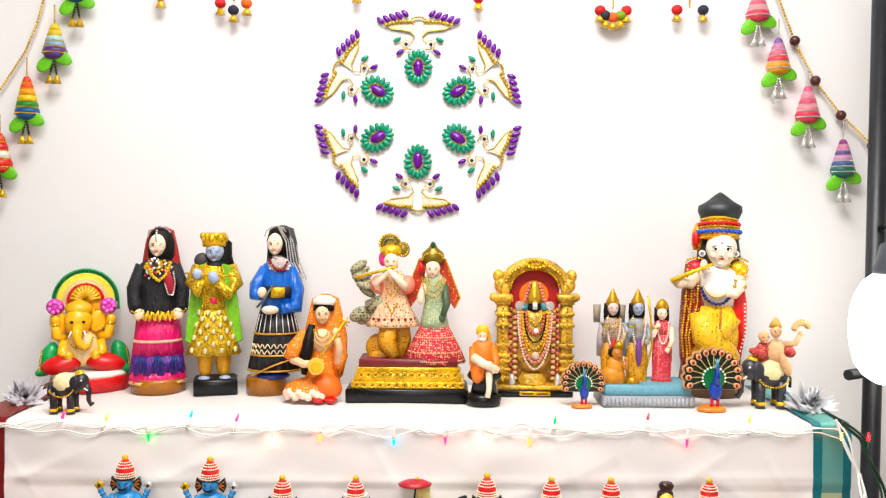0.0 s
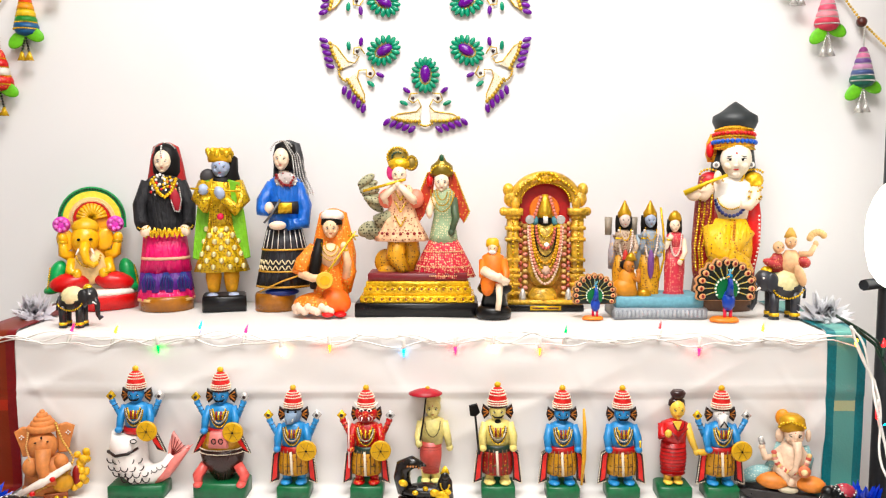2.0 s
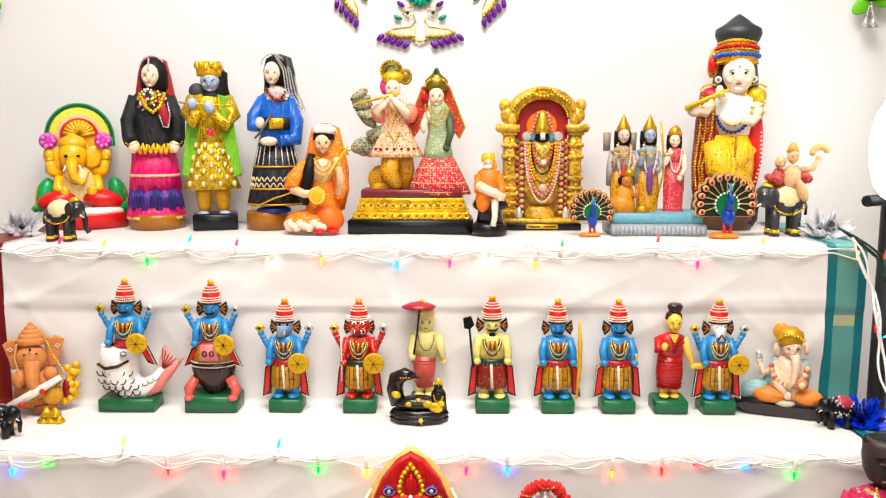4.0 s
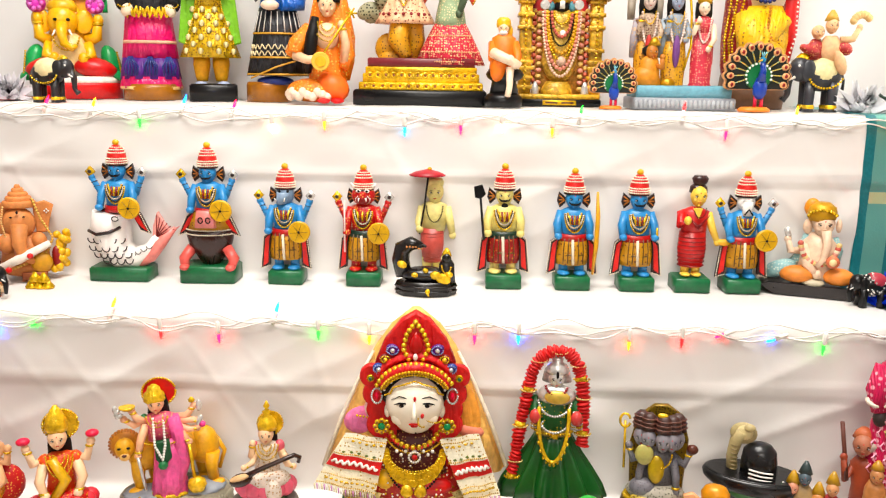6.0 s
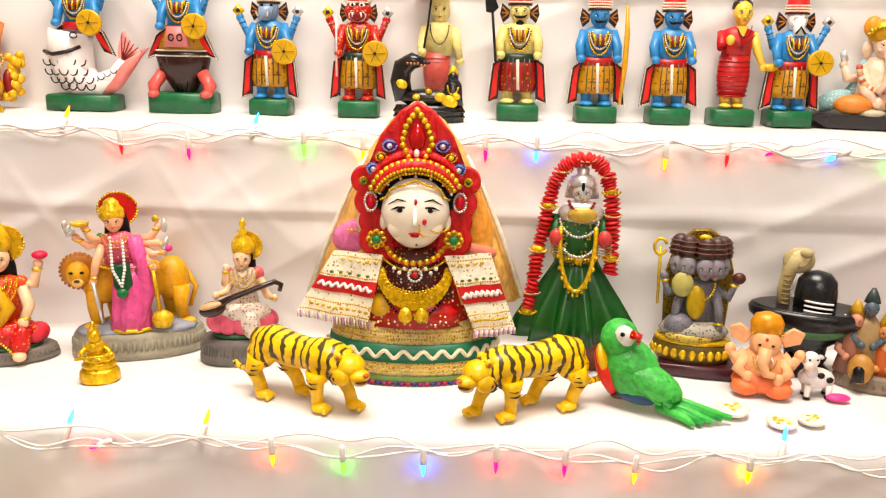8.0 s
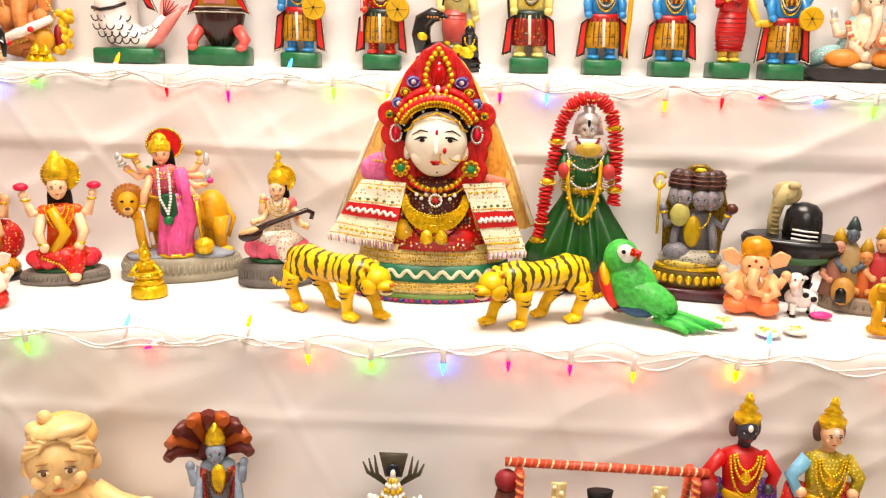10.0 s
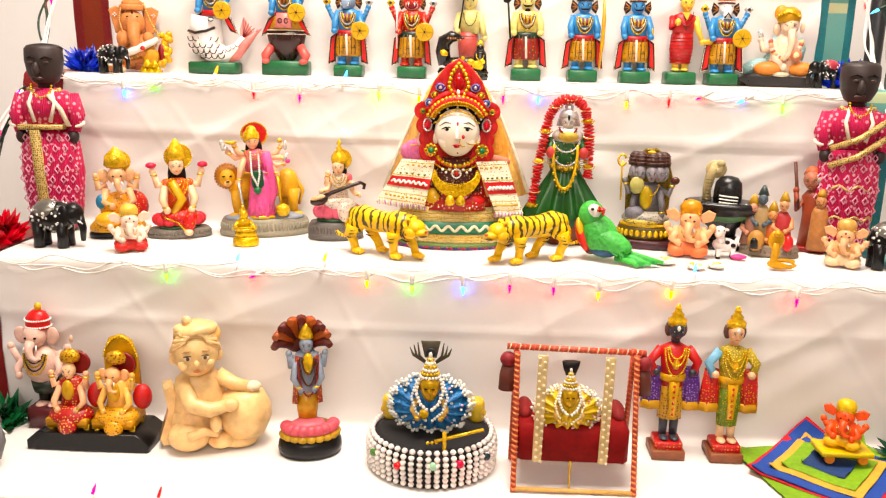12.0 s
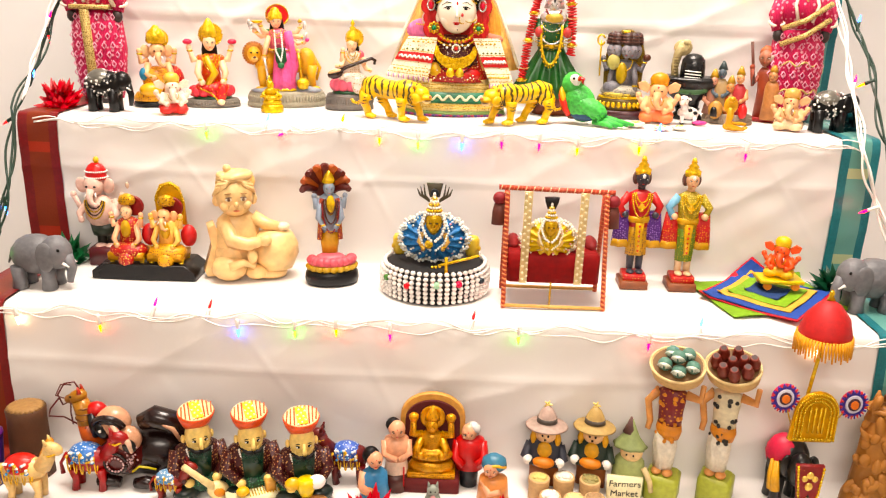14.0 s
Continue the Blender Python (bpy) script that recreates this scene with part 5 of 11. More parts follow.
def serpent_idol():
    b = Board(744, 658, 0.00068)
    blk = paint("1b1614", 0.25)
    b.lathe(744, [(49, 634), (52, 640), (52, 658)], blk, sy=0.5, n=8)
    for q in (643, 651):
        b.lathe(744, [(53, q - 2), (54, q), (53, q + 2)], blk, sy=0.51, n=8)
    b.e(742, 624, 44, 14, blk, 0, 20)
    b.tube([(706, 628, 4), (700, 600, 6), (704, 580, 4), (720, 570, -2), (736, 572, -8)], [14, 15, 15, 12, 6], blk, 12)
    for k in range(6):
        b.tube([(704 + 6 * k, 578 - 2 * min(k, 3), -2), (714 + 6 * k, 568 + k, -12)], [5, 2], blk, 6)
        b.e(712 + 5 * k, 574 + (k > 3) * 3, 2, 2, paint("c88a5a", 0.4, 0.3), -14, 2, n=6, k=4)
    for p, q, r in ((704, 604, 8), (726, 622, 6), (760, 622, 9), (774, 628, 12), (784, 620, 6), (744, 614, 5)):
        b.e(p, q, r * 1.1, r * 0.8, GOLD, -16, 5, rot=p % 40)
    b.lathe(779, [(8, 596), (13, 604), (14, 622), (16, 634)], blk, y=-4)
    b.head(779, 594, 8, 10, blk, -8, eyes=False)
    b.lathe(779, [(2, 576), (6, 582), (9, 590)], GOLD, y=-6)
    b.beads(b.arc(779, 604, 8, 14, 175, 5, -16, 10), 1.6, GOLD)
    b.e(748, 648, 4, 5, GOLD, -27, 2)
    b.tube([(748, 650, -28), (750, 656, -28)], 1.4, GOLD, 5)
    b.place("serpent_idol", -0.032, 1.000, STEP_Z[2], "small black and gold idol beneath a serpent hood", "idol")


def lady_in_red():
    b = Board(1197, 641, 0.000705)
    red, cream = paint("c0322a", 0.4), paint("ecc86c", 0.4)
    b.box(1167, 1227, 617, 641, -26, 26, paint("0e6b42", 0.35))
    for p in (1188, 1206):
        b.lathe(p, [(8, 596), (7, 612)], cream, n=12)
        b.e(p - 1, 613, 9, 4, cream, -8, 12)
    b.lathe(1197, [(22, 540), (24, 570), (20, 600)], red, sy=0.75, n=28, pleats=6, amp=0.02)
    for q in range(548, 598, 7):
        b.lathe(1197, [(24.4 - abs(q - 568) * 0.07, q), (24.6 - abs(q - 568) * 0.07, q + 1.4)], paint("8e1e1a", 0.4), sy=0.77)
    b.lathe(1198, [(8, 498), (24, 505), (22, 525), (21, 545)], red, sy=0.75)
    b.slab([(1190, 498), (1206, 498), (1200, 516)], -20, -14, cream, 0.05)
    for k in range(5):
        b.tube([(1180 + 3 * k, 508 + 3 * k, -19), (1200, 534 - 2 * k, -20), (1218 - 3 * k, 510 + 3 * k, -18)], 0.8, paint("8e1e1a", 0.4), 4)
    b.arm([(1176, 508, 0), (1172, 528, -12), (1181, 518, -24)], 7, red, cream)
    b.arm([(1220, 508, 0), (1228, 535, -6), (1236, 556, -12)], 6.5, cream)
    b.e(1246, 556, 12, 6, paint("d8a81c", 0.4), -14, 6)
    b.head(1202, 480, 14, 19, cream, -2)
    b.lathe(1203, [(10, 445), (14, 450), (12, 457), (10, 460)], paint("3a1a16", 0.3))
    b.lathe(1202, [(8, 459), (14, 464), (15.5, 474)], paint("3a1a16", 0.3), y=3)
    b.necklace(1202, 498, 10, 16, HAIR, -17, 0.9)
    b.place("wooden_avatar", 0.2845, 1.046, STEP_Z[2], "wooden woman figure in a red sari on green block", "wooden figure", "row of wooden avatars")


def terracotta_ganesh():
    b = Board(56, 640, 0.00069)
    clay = paint("cf8a5a", 0.6, bump=0.3)
    b.e(60, 618, 46, 18, clay, 0, 34)
    b.lathe(58, [(22, 560), (36, 580), (40, 610)], clay, sy=0.75)
    b.e(52, 540, 27, 28, clay, -8, 24)
    for s, c in ((-1, 22), (1, 92)):
        b.slab([(c - 18 * s, 508), (c + 2 * s, 504), (c + 16 * s, 512), (c + 8 * s, 540), (c + 4 * s, 560), (c - 14 * s, 560)][::s], 2, 9, clay, 0.08)
        for k in range(4):
            b.e(c + 4 * s + 3 * math.cos(1.6 * k), 522 + 3 * math.sin(1.6 * k), 1.6, 1.6, WHITE, 0, 1.5, n=6, k=4)
    b.tube([(54, 540, -30), (52, 570, -40), (56, 596, -40), (74, 604, -36)], [14, 12, 10, 6], clay)
    for k, (r, q) in enumerate(((27, 506), (21, 498), (16, 491), (10, 484), (5, 478))):
        b.lathe(54, [(r - 2, q - 5), (r, q - 2), (r, q + 4), (r - 1, q + 7)], clay, y=-2, sy=0.85)
    b.e(52, 518, 2, 3, HAIR, -31, 2)
    for p in (42, 62):
        b.e(p, 526, 2.5, 1.6, HAIR, -31, 1.6, n=6, k=4)
    b.e(32, 572, 14, 18, clay, -24, 12)
    b.e(82, 572, 13, 16, clay, -16, 12)
    b.beads([(30, 510, -18), (26, 535, -22), (32, 560, -32)], 2, paint("ddb27c", 0.4), 2)
    b.beads([(76, 498, -16), (86, 530, -20), (104, 566, -20), (96, 586, -34), (60, 606, -40), (22, 620, -40)], 2.6, paint("d8b26a", 0.35, 0.3), 2)
    b.tube([(10, 614, -44), (50, 596, -48), (100, 572, -40)], [5, 8, 6], paint("eadfd4", 0.6))
    for p, q in ((68, 590), (34, 612)):
        b.e(p, q, 5, 5, RED, -54, 3)
    for k in range(26):
        a = random.uniform(0, 6.28)
        b.e(122 + 12 * math.cos(a) * random.random() - k * 0.5, 560 + k * 2.6, 7, 7, YELLOW, -14 + 10 * math.sin(a), 6, n=8, k=5)
    b.e(84, 606, 18, 18, paint("c99420", 0.5), -34, 10)
    b.e(108, 600, 8, 20, DKRED, -22, 8)
    b.box(52, 92, 622, 636, -40, -30, paint("8a4a2a", 0.5))
    b.place("clay_ganesh", -0.521, 1.035, STEP_Z[2], "terracotta elephant-headed idol with bead garlands and drum", "idol")
    b = Board(0, 0, 0.00069)
    b.lathe(0, [(27, -14), (28, -12), (20, -3), (10, 0)], clay, sy=0.75)
    b.lathe(0, [(24, -13.5), (22, -11)], WHITE, sy=0.75)
    for k in range(12):
        b.e(14 * math.cos(k * 1.9), -14, 6, 4, WHITE, 9 * math.sin(k * 1.9), 5, n=8, k=5)
    b.place("clay_bowl", -0.537, 0.985, STEP_Z[2], "small clay bowl of white grains", "bowl")
    b = Board(0, 0, 0.00069)
    for p, q in ((-14, 0), (0, 0), (14, 0), (-7, -12), (8, -11)):
        b.lathe(p, [(2, q - 16), (6, q - 10), (11, q - 3), (10, q)], BRASS, sy=0.8, n=12, pleats=5, amp=0.08)
    b.place("brass_bells", -0.482, 0.990, STEP_Z[2], "cluster of small brass bells", "bell cluster")
    b = Board(0, 0, 0.00069)
    b.e(0, -6, 10, 6, paint("e8c9a4", 0.6), 0, 8)
    b.lathe(-3, [(2, -18), (5, -14), (5, -8)], paint("e8c9a4", 0.6), n=10)
    b.place("clay_mouse", -0.515, 0.965, STEP_Z[2], "tiny pale clay mouse", "figurine")


def writing_ganesh():
    b = Board(1398, 645, 0.000695)
    skin, blue, saf = paint("e9cdb4", 0.45), paint("8fb3b4", 0.5), paint("d98a50", 0.5)
    b.slab([(1322, 630), (1340, 626), (1470, 626), (1475, 632), (1475, 645), (1346, 645)], -34, 36, paint("2c2626", 0.3), 0.03)
    b.e(1352, 606, 30, 14, blue, -4, 20, rot=-25)
    b.e(1382, 610, 30, 15, saf, -18, 20)
    b.e(1446, 610, 26, 15, saf, -16, 20)
    b.lathe(1412, [(14, 540), (28, 556), (30, 590), (34, 616)], skin, sy=0.75)
    b.e(1408, 622, 18, 7, paint("b9b09a", 0.5), -24, 12)
    b.tube([(1394, 545, 4), (1386, 580, 4), (1366, 608, 4)], [8, 10, 9], blue)
    b.tube([(1434, 548, 4), (1442, 570, 4), (1440, 592, 4)], [8, 9, 7], blue)
    b.arm([(1384, 572, 0), (1368, 572, -8), (1362, 552, -10)], 6.5, skin)
    b.slab([(1354, 536), (1362, 530), (1368, 546), (1358, 548)], -14, -8, SILVER, 0.1)
    b.arm([(1390, 560, -8), (1394, 590, -22), (1412, 606, -28)], 8, skin)
    b.head(1416, 524, 18, 21, skin, -6, 0.3, eyes=True)
    b.e(1392, 530, 8, 13, skin, 0, 4)
    b.e(1440, 526, 5, 12, skin, 2, 4)
    b.tube([(1420, 532, -22), (1424, 556, -28), (1420, 580, -30), (1410, 592, -30)], [8, 7, 5.5, 4], skin)
    b.lathe(1412, [(10, 486), (21, 494), (24, 508), (20, 518)], paint("c79a3c", 0.4, 0.4), y=-4)
    b.beads(b.arc(1412, 508, 22, 10, 180, 360, -22, 12), 3, GOLD, 1.8)
    b.e(1396, 497, 13, 16, paint("dd9420", 0.45), 4, 9)
    flowers = ("c86458", "e2c48e", "d89a8a", "eadcc0")
    for k in range(22):
        a = radians(170 - 160 * k / 21)
        b.e(1412 + 30 * math.cos(a), 548 + 42 * math.sin(a), 5, 5, paint(flowers[k % 4], 0.5), -24, 4, n=8, k=5)
    b.e(1434, 582, 11, 11, paint("cf7a5c", 0.5), -34, 6)
    b.e(1434, 582, 6, 6, paint("ecd0a4", 0.5), -39, 4)
    b.place("reclining_ganesh", 0.423, 1.042, STEP_Z[2], "pastel elephant-headed idol seated on a dark base", "idol")


def studded_elephant(x, y, z, w, flip, body, label, turn=0.0, saddle=None):
    """Standing elephant covered with small inlaid mirrors."""
    b = Board(0, 0, w / 62)
    b.e(0, -38, 27, 19, body, 0, 17)
    for dx in (-16, 14):
        for dy in (-8, 8):
            b.lathe(dx, [(7.5, -32), (6.4, -14), (7, 0)], body, y=dy, sy=1.0, n=10)
    b.e(26 * flip, -42, 13, 14, body, -2, 12)
    for dy in (-12, 9):
        b.e(18 * flip, -40, 8, 13, body, dy, 3)
    b.tube([(33 * flip, -40, -2), (38 * flip, -24, -3), (37 * flip, -8, -3)], [6, 4.6, 3], body)
    b.tube([(-26 * flip, -44, 0), (-30 * flip, -30, 0)], 1.6, body, 6)
    for dy in (-7, 4):
        b.tube([(34 * flip, -34, dy), (40 * flip, -30, dy)], [1.8, 0.6], WHITE, 5)
    if saddle:
        b.e(-4 * flip, -44, 20, 15, saddle, 0, 17.4)
    rnd = random.Random(int(w * 1e5))
    for k in range(130):
        u, v = rnd.uniform(-1, 1), rnd.uniform(0, 2 * math.pi)
        s = math.sqrt(1 - u * u)
        b.e(27.5 * s * math.cos(v), -38 + 19.5 * u, 1.8, 1.8, SILVER if k % 3 else WHITE, 17.5 * s * math.sin(v), 1.6, n=5, k=3)
    return b.place("elephant_figurine", x, y, z, label, "elephant figurine", "mirror-studded elephants", turn)


wooden_avatar(-0.405, "3f86bd", lower="fish", label="blue wooden figure rising from a white fish")
wooden_avatar(-0.296, "3f86bd", lower="tortoise", label="blue wooden figure rising from a dark tortoise")
wooden_avatar(-0.2035, "3f86bd", head="boar", label="blue boar-headed wooden figure with a yellow shield")
wooden_avatar(-0.1095, "b8202a", head="lion", waist="1c3a2c", prop="sword", label="red lion-headed wooden figure with a yellow shield")
dwarf_priest()
serpent_idol()
wooden_avatar(0.0588, "e6d890", dhoti="9c2226", waist="1c3a2c", four_arms=False, shield=False, prop="axe", label="cream wooden warrior figure holding a black axe", scale=1.03)
wooden_avatar(0.1415, "3f86bd", four_arms=False, shield=False, prop="bow", label="blue wooden archer figure with a yellow bow")
wooden_avatar(0.218, "3f86bd", four_arms=False, shield=False, prop="staff", label="blue wooden figure with red side flaps")
lady_in_red()
wooden_avatar(0.344, "3f86bd", head="horse", label="white-faced horse-headed wooden figure with a yellow shield")
terracotta_ganesh()
writing_ganesh()
studded_elephant(0.473, 0.985, STEP_Z[2], 0.041, -1, BLACK, "tiny black elephant studded with mirrors and red cloth", saddle=paint("a83c48", 0.5))
studded_elephant(-0.52, 0.945, STEP_Z[2], 0.041, 1, BLACK, "tiny black elephant studded with mirrors")


# ---- third step ----
def oval_base(b, p, q0, q1, r, mat, y=0.0, sy=0.55, ribs=26):
    b.lathe(p, [(r * 0.9, q0), (r * 0.96, q0 + (q1 - q0) * 0.2), (r * 0.94, q0 + (q1 - q0) * 0.6), (r, q0 + (q1 - q0) * 0.75), (r, q1)], mat, y=y, sy=sy, n=36)
    for i in range(ribs):
        a = math.pi * (0.02 + 0.96 * i / (ribs - 1))
        b.e(p - r * 0.96 * math.cos(a), q0 + (q1 - q0) * 0.48, r * 0.035, (q1 - q0) * 0.24, mat, y - r * 0.96 * sy * math.sin(a), r * 0.04, n=6, k=4)


def lotus_lady():
    """Seated on a red lotus, four arms."""
    b = Board(371, 192, 0.00083, 0.00079)
    red, orange = paint("c8242a", 0.4), paint("dd5a28", 0.4)
    oval_base(b, 371, 178, 192, 49, paint("7d766c", 0.55))
    b.e(371, 176, 34, 6, DKGREEN, -2, 22)
    for k in range(7):
        a = math.pi * k / 6
        b.e(371 - 30 * math.cos(a), 164, 11, 11, paint("d8454e", 0.4), -16 * math.sin(a), 10)
    b.e(371, 158, 32, 13, red, -6, 22)
    b.e(385, 166, 10, 18, red, -24, 9, rot=10)
    b.e(383, 182, 7, 6, SKIN, -28, 8)
    b.beads([(350, 158, -24), (368, 166, -28), (380, 182, -30)], 1.6, GOLD, 2)
    b.lathe(371, [(8, 96), (19, 102), (15, 122), (18, 150)], orange, sy=0.75)
    b.tube([(362, 100, -12), (376, 130, -16), (362, 152, -18)], [6, 7, 6], YELLOW)
    for s in (-1, 1):
        b.arm([(371 + 16 * s, 104, 0), (371 + 30 * s, 108, -4), (371 + 36 * s, 84, -8)], 5.5, SKIN, band=GOLD)
        b.e(371 + 38 * s, 74, 8, 5, paint("d2304e", 0.4), -8, 7)
        b.arm([(371 + 17 * s, 106, -2), (371 + 24 * s, 130, -12), (371 + 18 * s, 146, -22)], 6, SKIN, band=GOLD)
        b.e(371 + 17 * s, 106, 8, 9, orange, -2, 8)
    for r in (12, 20, 30):
        b.necklace(371, 96, r * 0.5, r, GOLD, -13, 1.3)
    b.head(370, 76, 11, 15, SKIN, -6)
    b.lathe(371, [(10, 70), (13.5, 88), (14, 108)], HAIR, y=7, sy=0.6)
    b.disc(374, 62, 20, GOLD, 4, 4, 24)
    b.beads(b.arc(374, 62, 20, 20, 0, 350, 4, 26), 1.8, GOLD, 2)
    b.lathe(370, [(2, 32), (6, 38), (11, 48), (14, 60), (12, 67)], GOLD, y=-4)
    b.place("lotus_idol", -0.394, 0.834, STEP_Z[3], "seated red-robed idol on a lotus with gold crown", "idol")


def lion_rider():
    b = Board(231, 540, 0.000496, 0.000458)
    stone, lion = paint("9a9482", 0.6, bump=0.4), paint("dda848", 0.45, bump=0.5)
    oval_base(b, 231, 490, 540, 119, stone, ribs=34)
    b.e(190, 490, 66, 12, paint("8f949c", 0.6), -12, 40)
    b.e(280, 490, 56, 14, paint("8f949c", 0.6), -12, 40)
    # lion
    b.e(232, 398, 70, 42, lion, 14, 34, rot=6)
    b.e(172, 400, 36, 44, lion, 6, 32)
    b.e(292, 400, 32, 46, lion, 14, 30)
    for p, y in ((160, -8), (188, 26), (286, 34), (308, -4)):
        b.tube([(p, 410, y), (p - 2, 450, y), (p + 2, 482, y)], [17, 13, 11], lion)
        b.e(p + (-6 if p < 200 else 8), 484, 17, 8, lion, y - 6, 13)
    b.tube([(316, 385, 18), (334, 420, 16), (322, 460, 8)], [6, 5, 4], lion)
    for k in range(26):
        a = 2 * math.pi * k / 26
        b.tube([(136 + 16 * math.cos(a), 372 + 18 * math.sin(a), -12), (136 + 33 * math.cos(a), 372 + 37 * math.sin(a), -4)], [8, 3], paint("a86a14", 0.5), 6)
    b.e(136, 372, 30, 33, paint("b87a18", 0.5), -6, 20)
    b.e(136, 374, 20, 25, lion, -20, 18)
    b.e(137, 388, 10, 9, paint("e2b878", 0.5), -36, 8)
    b.e(137, 382, 5, 3.4, BROWN, -43, 3)
    for s in (-1, 1):
        b.e(136 + 9 * s, 368, 4, 2.8, HAIR, -36, 2.6, n=8, k=4)
    # rider
    pink = paint("e8689c", 0.4)
    b.lathe(222, [(24, 352), (30, 400), (33, 450), (38, 484)], pink, y=-30, sy=0.7, n=40, pleats=9, amp=0.06)
    b.lathe(222, [(38, 480), (40, 488)], GOLD, y=-30, sy=0.7, n=40, pleats=9, amp=0.06)
    b.lathe(208, [(12, 292), (32, 302), (27, 330), (26, 356)], paint("cf5c74", 0.45), y=-26, sy=0.7)
    b.tube([(234, 300, -38), (244, 350, -38), (252, 410, -32), (240, 470, -44)], [13, 14, 14, 8], pink)
    b.slab([(196, 352), (226, 350), (230, 392), (212, 414), (198, 394)], -54, -42, DKGREEN, 0.08)
    b.beads(b.arc(212, 352, 36, 8, 10, 170, -44, 16, -6), 2.4, GOLD, 2)
    b.beads([(196, 300, -44), (198, 360, -56), (212, 392, -58), (218, 360, -56), (216, 300, -44)], 3.2, WHITE, 2)
    b.e(212, 406, 10, 10, GREEN, -58, 6)
    for r in (16, 26):
        b.necklace(204, 294, r * 0.8, r, GOLD, -44, 2)
    skin = paint("edb795", 0.4)
    for pts in (((186, 306, -24), (158, 318, -30), (140, 300, -34)), ((184, 312, -26), (164, 300, -36), (156, 280, -38)), ((182, 316, -30), (170, 350, -40), (164, 384, -46)),
                ((234, 310, -20), (262, 306, -26), (276, 284, -28)), ((238, 316, -22), (272, 316, -30), (282, 318, -32)), ((238, 322, -24), (266, 338, -32), (282, 334, -34)),
                ((238, 316, -26), (252, 346, -38), (264, 362, -42))):
        b.arm(list(pts), 8, skin, band=GOLD)
    b.e(178, 306, 8, 12, GREEN, -26, 9)
    b.e(244, 316, 9, 12, GREEN, -24, 9)
    b.lathe(148, [(16, 268), (15, 273), (9, 277)], GOLD, y=-40)
    for k in range(3):
        b.e(124 + 4 * k, 274 + 8 * k, 5, 9, SILVER, -38, 4, rot=30 * k)
    b.e(286, 282, 6, 14, SILVER, -32, 5)
    b.e(286, 316, 6, 14, SILVER, -36, 5, rot=20)
    b.e(292, 326, 7, 7, PINK, -36, 6)
    b.lathe(272, [(2, 262), (7, 268), (5, 274)], GOLD, y=-30)
    b.tube([(164, 384, -52), (176, 462, -56)], 3.2, SILVER, 6)
    b.tube([(264, 366, -46), (272, 450, -48)], 3.6, GOLD, 6)
    b.lathe(276, [(5, 446), (17, 454), (20, 466), (14, 480), (4, 484)], GOLD, y=-48, n=18, pleats=9, amp=0.05)
    b.head(202, 270, 17, 23, skin, -30)
    b.lathe(206, [(15, 258), (20, 276), (22, 298)], HAIR, y=-14, sy=0.6)
    b.disc(208, 252, 33, RED, -10, 5, 28)
    b.beads(b.arc(208, 252, 33, 33, 0, 350, -10, 40), 2.8, GOLD, 2)
    b.lathe(200, [(4, 226), (12, 232), (14, 240), (20, 246), (22, 262), (18, 268)], GOLD, y=-28)
    b.place("lion_rider_idol", -0.289, 0.866, STEP_Z[3], "many-armed pink-robed idol with a lion on oval base", "idol")


def brass_idol():
    b = Board(190, 570, 0.00048)
    b.lathe(190, [(28, 546), (33, 552), (34, 566), (32, 570)], BRASS, sy=0.8)
    b.lathe(190, [(24, 532), (29, 540), (26, 548)], BRASS, sy=0.8)
    b.e(190, 528, 27, 9, BRASS, -4, 20)
    b.lathe(186, [(8, 496), (17, 504), (15, 524)], BRASS)
    b.e(186, 490, 11, 13, BRASS, -3, 10)
    b.lathe(184, [(2, 462), (4, 470), (9, 478), (11, 486)], BRASS)
    for s in (-1, 1):
        b.arm([(186 + 14 * s, 508, 0), (186 + 24 * s, 518, -8), (186 + 12 * s, 524, -18)], 5, BRASS)
    b.tube([(154, 522, -20), (218, 522, -16)], 3, BRASS, 6)
    b.e(212, 522, 6, 7, BRASS, -16, 6)
    b.place("brass_idol", -0.294, 0.790, STEP_Z[3], "small solid brass seated idol playing a lute", "idol")


